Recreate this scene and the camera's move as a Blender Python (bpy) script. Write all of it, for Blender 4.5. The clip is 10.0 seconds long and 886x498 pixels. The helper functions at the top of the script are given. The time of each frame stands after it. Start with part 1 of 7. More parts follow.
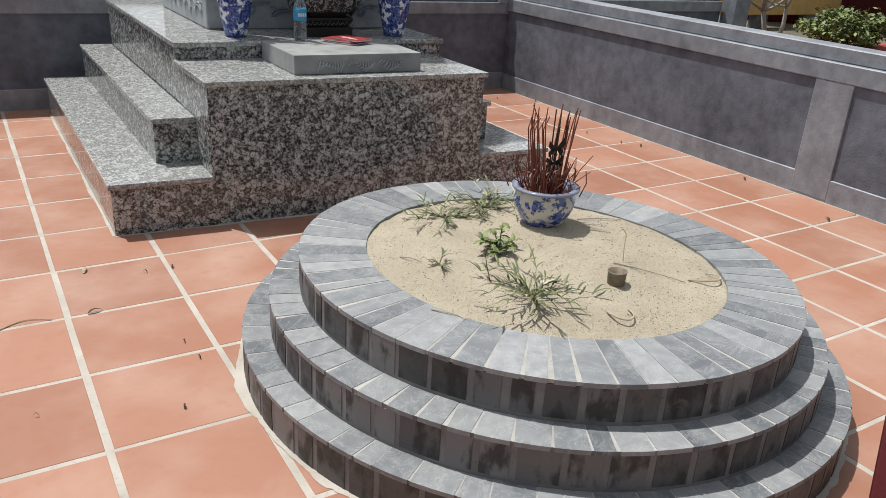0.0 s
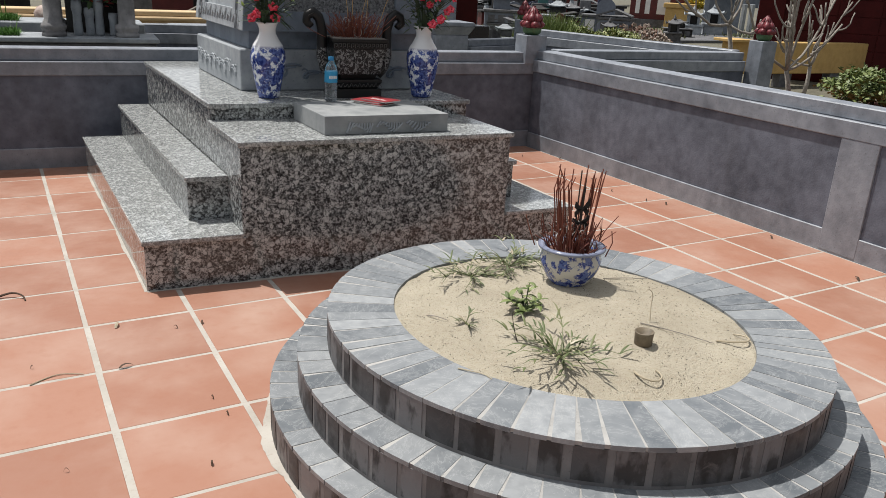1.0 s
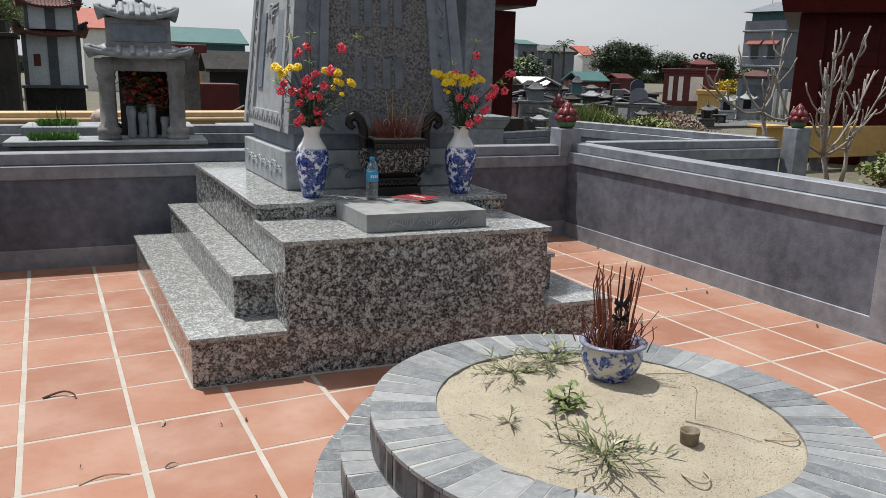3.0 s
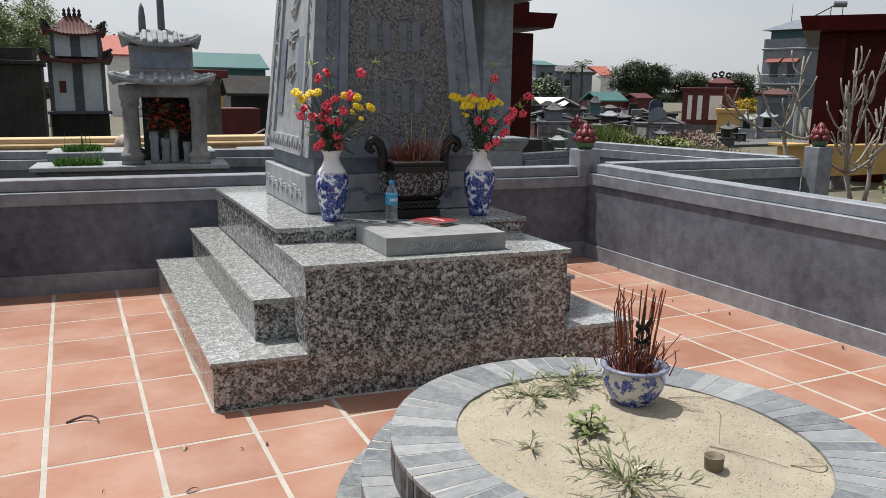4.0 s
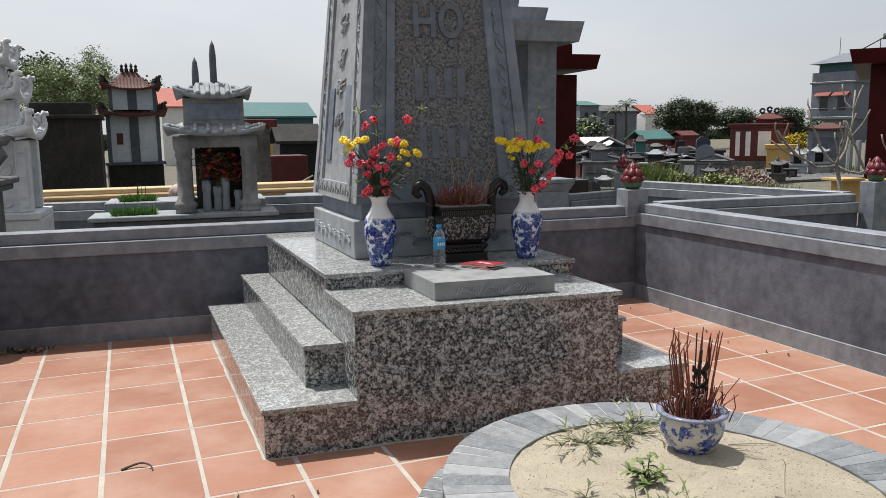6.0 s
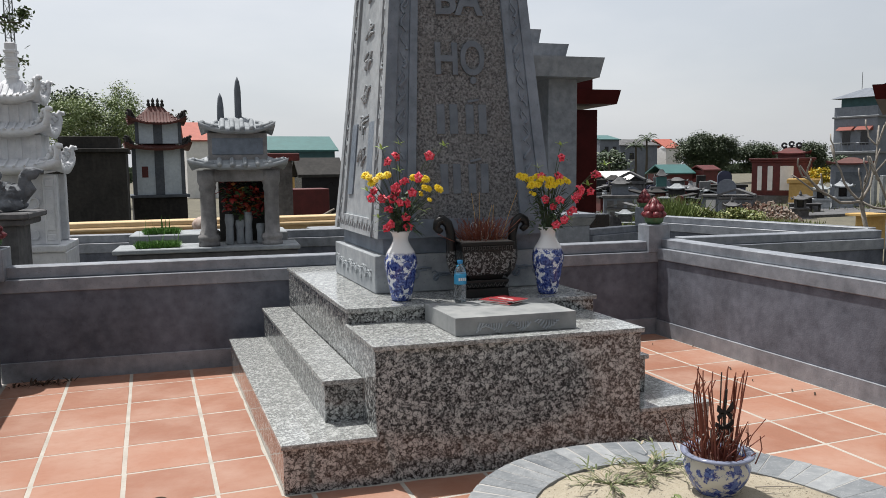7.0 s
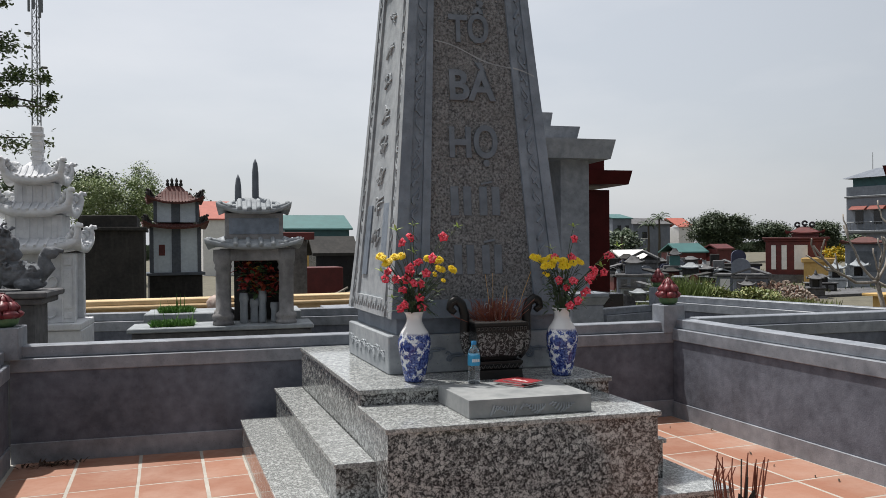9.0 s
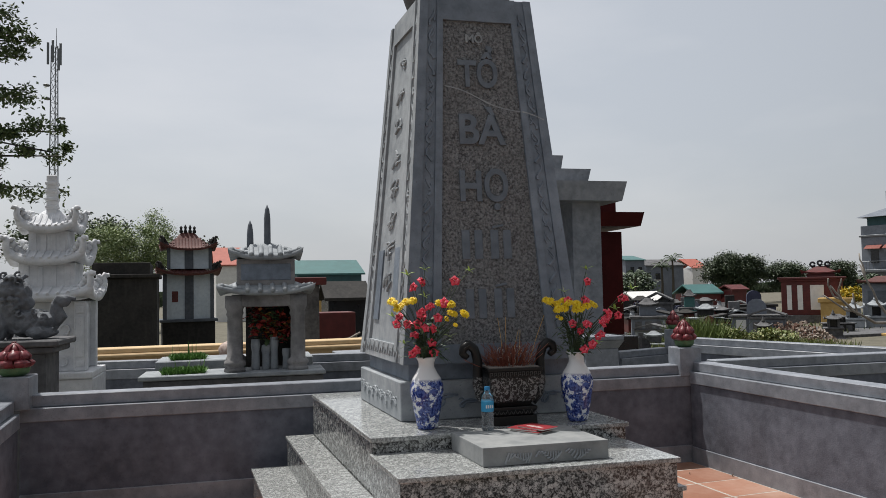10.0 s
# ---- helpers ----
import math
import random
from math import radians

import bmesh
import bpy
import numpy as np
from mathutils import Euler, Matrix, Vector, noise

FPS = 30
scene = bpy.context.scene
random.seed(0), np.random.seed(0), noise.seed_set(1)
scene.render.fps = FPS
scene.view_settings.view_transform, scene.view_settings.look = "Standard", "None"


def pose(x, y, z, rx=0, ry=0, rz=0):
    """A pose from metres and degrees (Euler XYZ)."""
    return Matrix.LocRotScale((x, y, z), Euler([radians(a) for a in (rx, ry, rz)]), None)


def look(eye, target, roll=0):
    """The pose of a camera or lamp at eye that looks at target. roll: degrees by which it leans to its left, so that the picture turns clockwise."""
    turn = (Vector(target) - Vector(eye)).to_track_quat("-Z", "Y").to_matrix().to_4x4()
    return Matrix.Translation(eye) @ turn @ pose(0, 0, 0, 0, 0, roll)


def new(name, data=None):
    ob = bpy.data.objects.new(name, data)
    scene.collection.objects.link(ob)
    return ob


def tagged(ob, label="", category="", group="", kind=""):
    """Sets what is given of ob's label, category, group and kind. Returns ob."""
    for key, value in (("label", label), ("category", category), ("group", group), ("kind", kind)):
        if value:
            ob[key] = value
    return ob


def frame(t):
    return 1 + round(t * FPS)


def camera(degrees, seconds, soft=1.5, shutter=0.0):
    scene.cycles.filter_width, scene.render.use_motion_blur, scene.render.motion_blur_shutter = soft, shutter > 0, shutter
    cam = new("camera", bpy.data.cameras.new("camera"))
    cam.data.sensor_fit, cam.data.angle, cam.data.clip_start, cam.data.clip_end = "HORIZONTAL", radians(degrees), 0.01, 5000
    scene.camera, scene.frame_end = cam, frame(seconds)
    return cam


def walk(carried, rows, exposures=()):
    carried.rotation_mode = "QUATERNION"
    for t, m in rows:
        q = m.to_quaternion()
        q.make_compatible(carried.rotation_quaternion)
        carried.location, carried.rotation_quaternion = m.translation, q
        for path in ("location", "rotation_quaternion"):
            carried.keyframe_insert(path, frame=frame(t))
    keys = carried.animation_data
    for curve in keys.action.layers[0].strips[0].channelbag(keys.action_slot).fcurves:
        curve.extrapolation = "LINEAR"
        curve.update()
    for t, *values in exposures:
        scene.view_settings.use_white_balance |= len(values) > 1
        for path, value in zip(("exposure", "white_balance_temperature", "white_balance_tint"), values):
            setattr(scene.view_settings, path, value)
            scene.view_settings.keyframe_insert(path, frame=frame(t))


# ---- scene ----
cam = camera(59.1, 10.0, soft=0.6)
PATH = [
    (0, (-0.176, -3.133, 1.365), (0.804, -1.575, 0.582), 3.4),
    (0.5, (-0.187, -3.14, 1.375), (0.776, -1.541, 0.655), 3.2),
    (1, (-0.195, -3.144, 1.388), (0.751, -1.509, 0.731), 3.0),
    (1.5, (-0.206, -3.15, 1.4), (0.726, -1.485, 0.8), 2.8),
    (2, (-0.209, -3.154, 1.413), (0.702, -1.463, 0.856), 2.2),
    (2.5, (-0.214, -3.161, 1.426), (0.679, -1.444, 0.922), 1.6),
    (3, (-0.22, -3.168, 1.441), (0.662, -1.43, 0.991), 1.4),
    (4.5, (-0.221, -3.167, 1.453), (0.601, -1.385, 1.068), 0.3),
    (5, (-0.22, -3.158, 1.454), (0.585, -1.364, 1.092), -0.1),
    (5.5, (-0.221, -3.155, 1.456), (0.55, -1.34, 1.129), -0.5),
    (7, (-0.231, -3.153, 1.474), (0.467, -1.291, 1.264), -0.6),
    (7.5, (-0.23, -3.153, 1.476), (0.455, -1.279, 1.325), -0.3),
    (8, (-0.232, -3.156, 1.48), (0.451, -1.279, 1.366), -0.2),
    (8.5, (-0.238, -3.156, 1.485), (0.445, -1.277, 1.424), -0.1),
    (9, (-0.239, -3.166, 1.49), (0.433, -1.283, 1.479), -0.5),
    (9.5, (-0.23, -3.155, 1.487), (0.41, -1.261, 1.529), -0.9),
    (10, (-0.224, -3.138, 1.493), (0.419, -1.247, 1.594), -1.1),
]
walk(cam, [(t, look(eye, target, roll)) for t, eye, target, roll in PATH], ((0, -0.06), (3, -0.04), (4.5, 0.03), (5.5, 0.04), (7, 0.04), (8.5, -0.04), (9.3, -0.1), (10, -0.25)))

# world, sun, exposure
world = bpy.data.worlds.new("sky")
scene.world = world
world.use_nodes = True
wn, wl = world.node_tree.nodes, world.node_tree.links
wn.clear()
SUN_DIR = Vector((-0.21, 0.33, 1.0)).normalized()
sky = wn.new("ShaderNodeTexSky")
sky.sky_type, sky.sun_disc = "NISHITA", False
sky.sun_elevation = math.asin(SUN_DIR.z)
sky.sun_rotation = math.atan2(SUN_DIR.x, SUN_DIR.y)
sky.air_density, sky.dust_density, sky.ozone_density = 1.0, 4.0, 1.0
coord = wn.new("ShaderNodeTexCoord")
cloud = wn.new("ShaderNodeTexNoise")
cloud.inputs["Scale"].default_value, cloud.inputs["Detail"].default_value = 2.2, 6.0
stretch = wn.new("ShaderNodeMapping")
stretch.inputs["Scale"].default_value = (1, 1, 3.0)
ramp = wn.new("ShaderNodeValToRGB")
ramp.color_ramp.elements[0].position, ramp.color_ramp.elements[0].color = 0.38, (6.0, 6.3, 6.7, 1)
ramp.color_ramp.elements[1].position, ramp.color_ramp.elements[1].color = 0.68, (7.4, 7.5, 7.7, 1)
haze = wn.new("ShaderNodeMix")
haze.data_type = "RGBA"
haze.inputs["Factor"].default_value = 0.72
back = wn.new("ShaderNodeBackground")
back.inputs["Strength"].default_value = 0.124
out = wn.new("ShaderNodeOutputWorld")
wl.new(coord.outputs["Generated"], stretch.inputs["Vector"])
wl.new(stretch.outputs["Vector"], cloud.inputs["Vector"])
wl.new(cloud.outputs["Fac"], ramp.inputs["Fac"])
wl.new(sky.outputs["Color"], haze.inputs["A"])
wl.new(ramp.outputs["Color"], haze.inputs["B"])
# hazy sky: brightest on the sun's side, duller behind
side = wn.new("ShaderNodeVectorMath")
side.operation = "DOT_PRODUCT"
side.inputs[1].default_value = (-0.5, 0.8, 0.3)
fall = wn.new("ShaderNodeMapRange")
fall.interpolation_type = "SMOOTHSTEP"
for key, value in (("From Min", -0.8), ("From Max", 0.6), ("To Min", 0.48), ("To Max", 1.0)):
    fall.inputs[key].default_value = value
dull = wn.new("ShaderNodeVectorMath")
dull.operation = "SCALE"
wl.new(coord.outputs["Generated"], side.inputs[0])
wl.new(side.outputs["Value"], fall.inputs["Value"])
wl.new(haze.outputs["Result"], dull.inputs[0])
wl.new(fall.outputs["Result"], dull.inputs["Scale"])
wl.new(dull.outputs["Vector"], back.inputs["Color"])
wl.new(back.outputs["Background"], out.inputs["Surface"])
sun_data = bpy.data.lights.new("sun", "SUN")
sun_data.energy, sun_data.angle, sun_data.color = 5.0, radians(0.8), (1.0, 0.965, 0.92)
sun = new("sun", sun_data)
sun.matrix_world = look(SUN_DIR * 30, (0, 0, 0))

# ---- materials ----


class Mat:
    """A node material with a Principled shader and short helpers."""

    def __init__(self, name, rough=0.7, metal=0.0, spec=0.5):
        self.m = bpy.data.materials.new(name)
        self.m.use_nodes = True
        self.n, self.l = self.m.node_tree.nodes, self.m.node_tree.links
        self.b = self.n["Principled BSDF"]
        self.b.inputs["Roughness"].default_value = rough
        self.b.inputs["Metallic"].default_value = metal
        self.b.inputs["Specular IOR Level"].default_value = spec
        self.c = self.n.new("ShaderNodeTexCoord").outputs["Object"]

    def put(self, socket, value):
        if hasattr(value, "is_output"):
            self.l.new(value, socket)
        else:
            socket.default_value = value
        return self

    def geo(self):
        """World position, for pieces that share one mesh."""
        return self.n.new("ShaderNodeNewGeometry").outputs["Position"]

    def noise(self, scale, detail=4.0, rough=0.55, vec=None, stretch=None, w=0.0):
        v = vec or self.c
        if stretch:
            mp = self.n.new("ShaderNodeMapping")
            mp.inputs["Scale"].default_value = stretch
            self.l.new(v, mp.inputs["Vector"])
            v = mp.outputs["Vector"]
        t = self.n.new("ShaderNodeTexNoise")
        t.inputs["Scale"].default_value, t.inputs["Detail"].default_value, t.inputs["Roughness"].default_value = scale, detail, rough
        t.inputs["Distortion"].default_value = w
        self.l.new(v, t.inputs["Vector"])
        return t.outputs["Fac"]

    def cells(self, scale, vec=None, out_name="Color", feature="F1"):
        t = self.n.new("ShaderNodeTexVoronoi")
        t.feature = feature
        t.inputs["Scale"].default_value = scale
        self.l.new(vec or self.c, t.inputs["Vector"])
        return t.outputs[out_name]

    def ramp(self, fac, *stops):
        r = self.n.new("ShaderNodeValToRGB")
        e = r.color_ramp.elements
        while len(e) < len(stops):
            e.new(0.5)
        for el, (p, c) in zip(e, stops):
            el.position, el.color = p, (*c, 1) if len(c) == 3 else c
        self.l.new(fac, r.inputs["Fac"])
        return r.outputs["Color"]

    def mix(self, fac, a, b, mode="MIX"):
        x = self.n.new("ShaderNodeMix")
        x.data_type, x.blend_type = "RGBA", mode
        for sock, v in ((x.inputs["Factor"], fac), (x.inputs["A"], a), (x.inputs["B"], b)):
            if isinstance(v, tuple) and len(v) == 3:
                v = (*v, 1)
            self.put(sock, v)
        return x.outputs["Result"]

    def maths(self, op, a, b=0.0):
        x = self.n.new("ShaderNodeMath")
        x.operation = op
        self.put(x.inputs[0], a)
        self.put(x.inputs[1], b)
        return x.outputs[0]

    def n_red(self, color):
        """The first channel of a colour, as a random number a cell."""
        x = self.n.new("ShaderNodeSeparateColor")
        self.l.new(color, x.inputs[0])
        return x.outputs[0]

    def random(self):
        return self.n.new("ShaderNodeObjectInfo").outputs["Random"]

    def island(self):
        return self.n.new("ShaderNodeNewGeometry").outputs["Random Per Island"]

    def color(self, v):
        if isinstance(v, tuple) and len(v) == 3:
            v = (*v, 1)
        self.put(self.b.inputs["Base Color"], v)
        return self

    def rough(self, v):
        self.put(self.b.inputs["Roughness"], v)
        return self

    def bump(self, height, strength=0.3, distance=0.01):
        x = self.n.new("ShaderNodeBump")
        x.inputs["Strength"].default_value, x.inputs["Distance"].default_value = strength, distance
        self.l.new(height, x.inputs["Height"])
        self.l.new(x.outputs["Normal"], self.b.inputs["Normal"])
        return self


def plain(name, rgb, rough=0.6, vary=0.25, scale=8.0, bump=0.15, metal=0.0, spread=0.0):
    """A painted or natural surface with stains and grain at two scales."""
    m = Mat(name, rough, metal)
    g = m.geo()
    n1, n2 = m.noise(scale, 5, vec=g), m.noise(scale * 9, 4, vec=g)
    lo = tuple(c * (1 - vary) for c in rgb)
    hi = tuple(min(1, c * (1 + vary)) for c in rgb)
    c = m.mix(0.35, m.ramp(n1, (0.3, lo), (0.7, hi)), m.ramp(n2, (0.3, lo), (0.7, hi)))
    if spread:
        c = m.mix(m.maths("MULTIPLY", m.random(), spread), c, tuple(x * 0.4 for x in rgb))
    m.color(c).bump(n2, bump, 0.004)
    return m.m


def granite(name, fine=1.0, pale=1.0, even=0.0):
    """Polished granite: rounded pale and grey crystals of two sizes, wrapped in wisps of black mica."""
    m = Mat(name, 0.12, spec=0.5)
    g = m.geo()
    bend = m.n.new("ShaderNodeTexNoise")
    bend.inputs["Scale"].default_value, bend.inputs["Detail"].default_value = 45, 3
    m.l.new(g, bend.inputs["Vector"])
    warp = m.mix(0.022, g, bend.outputs["Color"], "ADD")
    body = m.noise(90 * fine, 4, 0.6, vec=g)
    c = m.ramp(body, (0.38, (0.014 * pale, 0.014 * pale, 0.015 * pale)), (0.5, (0.085 * pale, 0.088 * pale, 0.088 * pale)), (0.62, (0.31 * pale, 0.322 * pale, 0.315 * pale)))
    for scale, share, tone in ((74, 0.42, (0.3, 0.31, 0.305)), (42, 0.36, (0.42, 0.434, 0.425))):
        scale, tone = scale * fine, tuple(x * pale ** 0.5 for x in tone)
        pick = m.maths("GREATER_THAN", m.n_red(m.cells(scale, warp)), 1 - share)
        core = m.ramp(m.cells(scale, warp, "Distance", "DISTANCE_TO_EDGE"), (0.03, (0, 0, 0)), (0.11, (0.92,) * 3))
        c = m.mix(m.mix(1.0, core, pick, "MULTIPLY"), c, m.mix(m.ramp(body, (0.35, (0, 0, 0)), (0.65, (0.7,) * 3)), tone, tuple(x * 1.35 for x in tone)))
    wisp = m.noise(36 * fine, 3, 0.55, vec=warp, w=1.0)
    c = m.mix(m.ramp(wisp, (0.452, (0, 0, 0)), (0.472, (0.9,) * 3), (0.49, (0.9,) * 3), (0.512, (0, 0, 0))), c, (0.012, 0.012, 0.0125))
    warm = m.noise(4, 4, vec=g)
    c = m.mix(m.ramp(warm, (0.5, (0, 0, 0)), (0.75, (0.04,) * 3)), c, (0.2, 0.15, 0.12))
    # even: pulls the colour to the pale tone of a sunlit top
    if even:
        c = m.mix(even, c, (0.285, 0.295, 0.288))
    m.color(c).rough(m.ramp(body, (0.3, (0.07,) * 3), (0.7, (0.16,) * 3)))
    m.bump(body, 0.02, 0.002)
    return m.m


def terracotta():
    m = Mat("terracotta", 0.62)
    g = m.geo()
    n1, n2, n3 = m.noise(2.2, 5, vec=g), m.noise(16, 6, vec=g), m.noise(170, 2, vec=g)
    c = m.ramp(m.random(), (0.0, (0.268, 0.12, 0.074)), (0.5, (0.308, 0.144, 0.091)), (1.0, (0.345, 0.166, 0.107)))
    c = m.mix(m.ramp(n1, (0.42, (0, 0, 0)), (0.72, (0.62,) * 3)), c, (0.43, 0.295, 0.232))
    c = m.mix(m.ramp(n2, (0.55, (0, 0, 0)), (0.8, (0.4,) * 3)), c, (0.288, 0.120, 0.072))
    c = m.mix(m.ramp(n3, (0.72, (0, 0, 0)), (0.8, (0.5,) * 3)), c, (0.240, 0.096, 0.064))
    m.color(c).rough(m.ramp(n2, (0.3, (0.5,) * 3), (0.7, (0.72,) * 3))).bump(n2, 0.12, 0.004)
    return m.m


def grout():
    m = Mat("grout", 0.9)
    g = m.geo()
    n1, n2 = m.noise(5, 6, vec=g), m.noise(60, 4, vec=g)
    c = m.ramp(n1, (0.3, (0.335, 0.31, 0.27)), (0.7, (0.47, 0.442, 0.395)))
    c = m.mix(m.ramp(n2, (0.55, (0, 0, 0)), (0.75, (0.5,) * 3)), c, (0.281, 0.221, 0.170))
    m.color(c).bump(n2, 0.4, 0.004)
    return m.m


def slate(name, dark=1.0):
    """Riven blue-grey slate, each piece its own tone, with pale veins and dust; dark < 1 colours in the risers' shade.
    """
    m = Mat(name, 0.55)
    g = m.geo()
    r = m.random()
    base = m.ramp(r, (0.0, (0.085, 0.098, 0.11)), (0.35, (0.14, 0.154, 0.165)), (0.7, (0.225, 0.238, 0.246)), (1.0, (0.315, 0.328, 0.335)))
    shift = m.n.new("ShaderNodeVectorMath")
    shift.operation = "ADD"
    m.l.new(g, shift.inputs[0])
    m.l.new(m.maths("MULTIPLY", r, 9.0), shift.inputs[1])
    v = shift.outputs[0]
    n1 = m.noise(9, 6, 0.62, vec=v, stretch=(1, 1, 2.2), w=0.5)
    n2 = m.noise(30, 4, vec=v)
    veins = m.noise(5.5, 8, 0.72, vec=v, w=3.0)
    c = m.mix(m.ramp(n1, (0.4, (0.0,) * 3), (0.7, (0.7,) * 3)), base, (0.25, 0.262, 0.268))
    c = m.mix(m.ramp(veins, (0.48, (0, 0, 0)), (0.5, (0.4,) * 3), (0.52, (0, 0, 0))), c, (0.44, 0.447, 0.44))
    c = m.mix(m.ramp(n2, (0.3, (0.35,) * 3), (0.6, (0, 0, 0))), c, (0.111, 0.122, 0.133))
    # risers: shade put into the base colour, then dark blotches and lime runs
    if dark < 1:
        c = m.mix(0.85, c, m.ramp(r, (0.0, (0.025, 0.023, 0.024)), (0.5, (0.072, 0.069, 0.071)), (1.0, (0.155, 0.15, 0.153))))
        blotch = m.noise(15, 5, vec=v, stretch=(1, 1, 0.5))
        c = m.mix(m.ramp(blotch, (0.5, (0, 0, 0)), (0.6, (0.85,) * 3)), c, (0.014, 0.012, 0.012))
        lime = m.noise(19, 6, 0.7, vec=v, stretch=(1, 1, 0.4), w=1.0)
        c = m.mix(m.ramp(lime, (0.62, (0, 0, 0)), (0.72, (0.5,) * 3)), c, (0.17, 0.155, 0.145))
    m.color(c).rough(m.ramp(n2, (0.3, (0.42,) * 3), (0.7, (0.68,) * 3))).bump(n1, 0.25, 0.006)
    return m.m


def cement(name, lo, hi, streak=0.3, bump=0.25, tone=(0.05, 0.05, 0.055), rough=0.85):
    """Trowelled or washed cement with stains, streaks and pores."""
    m = Mat(name, rough)
    g = m.geo()
    n1, n2, n3 = m.noise(1.7, 6, 0.6, vec=g), m.noise(13, 6, vec=g), m.noise(95, 3, vec=g)
    run = m.noise(6, 5, vec=g, stretch=(1.0, 1.0, 0.22))
    c = m.ramp(m.maths("ADD", m.maths("MULTIPLY", n1, 0.55), m.maths("MULTIPLY", n2, 0.45)), (0.36, lo), (0.64, hi))
    c = m.mix(m.ramp(run, (0.52, (0, 0, 0)), (0.75, (streak,) * 3)), c, tone)
    c = m.mix(m.ramp(n3, (0.62, (0, 0, 0)), (0.72, (0.45,) * 3)), c, tone)
    m.color(c).bump(m.maths("ADD", n3, m.maths("MULTIPLY", n2, 2.0)), bump, 0.004)
    return m.m


def hewn(name, lo, hi, size=70, bump=0.9):
    """Pecked coarse stone ground."""
    m = Mat(name, 0.8)
    g = m.geo()
    n1, n2 = m.noise(size, 4, 0.7, vec=g), m.noise(6, 4, vec=g)
    c = m.ramp(n1, (0.36, lo), (0.62, hi))
    c = m.mix(m.ramp(n2, (0.4, (0, 0, 0)), (0.7, (0.35,) * 3)), c, (0.115, 0.114, 0.112))
    m.color(c).bump(n1, bump, 0.012)
    return m.m


def porcelain(name, motif, cover=0.62):
    """White glaze with a cobalt painted scene in bands of blots, and bare white neck."""
    m = Mat(name, 0.12)
    n1, n2 = m.noise(motif, 6, 0.7), m.noise(motif * 3.4, 4, 0.6)
    v = m.cells(motif * 1.3, None, "Distance")
    blot = m.ramp(m.maths("ADD", n1, m.maths("MULTIPLY", v, 0.25)), (cover, (1, 1, 1)), (cover + 0.05, (0, 0, 0)))
    fine = m.ramp(n2, (0.45, (0, 0, 0)), (0.52, (1, 1, 1)))
    sep = m.n.new("ShaderNodeSeparateXYZ")
    m.l.new(m.c, sep.inputs[0])
    return m, blot, fine, sep.outputs["Z"]


TERRACOTTA, GROUT, GRANITE = terracotta(), grout(), granite("granite")
# finer cut for treads; sunlight and sky sheen are put into its paler colour
LIT_TREAD_GRANITE = granite("lit_tread_granite", 1.35, 1.7, 0.45)
SLATE, SLATE_RISER_SHADED = slate("slate"), slate("slate_riser", 0.5)
PLASTER = cement("dark_cement", (0.062, 0.07, 0.091), (0.154, 0.169, 0.209), 0.3, 0.35)
COPING = cement("grey_cement", (0.138, 0.153, 0.177), (0.288, 0.309, 0.343), 0.25, rough=0.45)
# on the stele, STONE carries the front's shade, STONE_PALE the left face's sunlight
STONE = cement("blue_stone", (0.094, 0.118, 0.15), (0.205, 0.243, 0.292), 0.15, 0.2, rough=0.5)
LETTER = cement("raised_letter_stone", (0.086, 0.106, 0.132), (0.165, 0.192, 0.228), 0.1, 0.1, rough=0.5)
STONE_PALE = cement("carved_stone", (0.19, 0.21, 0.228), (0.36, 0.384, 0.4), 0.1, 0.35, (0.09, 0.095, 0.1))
STONE_DARK = cement("letter_stone", (0.065, 0.077, 0.094), (0.12, 0.136, 0.158), 0.1, 0.15)
PECKED = hewn("pecked_stone", (0.034, 0.036, 0.04), (0.245, 0.255, 0.265))
MARBLE = cement("white_marble", (0.48, 0.495, 0.52), (0.72, 0.73, 0.745), 0.1, 0.15, (0.3, 0.3, 0.31))
OLD_STONE = cement("weathered_stone", (0.05, 0.05, 0.053), (0.155, 0.155, 0.16), 0.5, 0.35, (0.03, 0.03, 0.03))
BLACK_STONE = cement("black_wall", (0.008, 0.008, 0.008), (0.032, 0.03, 0.028), 0.3, 0.3, (0.085, 0.078, 0.07))
WHITEWASH = cement("blue_wash", (0.42, 0.49, 0.55), (0.58, 0.65, 0.7), 0.2, 0.1, (0.225, 0.243, 0.261))
YELLOW_WASH = cement("ochre_wash", (0.42, 0.27, 0.09), (0.56, 0.37, 0.14), 0.3, 0.1, (0.2, 0.13, 0.06))
SAND_WALL = cement("sand_plaster", (0.5, 0.36, 0.2), (0.62, 0.46, 0.27), 0.15, 0.1, (0.35, 0.25, 0.14))
RED_TILE = plain("red_glazed_brick", (0.05, 0.0065, 0.0068), 0.42, 0.35, 5)
RED_TILE.node_tree.nodes["Principled BSDF"].inputs["Specular IOR Level"].default_value = 0.1
DULL_RED = plain("dull_red_paint", (0.095, 0.014, 0.013), 0.55, 0.4, 6)
ROOF_RED = plain("clay_roof", (0.085, 0.024, 0.019), 0.7, 0.4, 9)
TEAL = plain("teal_sheet", (0.045, 0.135, 0.13), 0.45, 0.2, 3)
DARK_TEAL = plain("dark_teal_wall", (0.03, 0.09, 0.10), 0.6, 0.3, 3)
ORANGE_ROOF = plain("orange_roof", (0.36, 0.1, 0.07), 0.7, 0.2, 3)
GREY_HOUSE = cement("house_grey", (0.12, 0.138, 0.168), (0.19, 0.21, 0.245), 0.2, 0.1)
WINDOW_DARK = plain("window_dark", (0.014, 0.016, 0.019), 0.25, 0.3, 6)
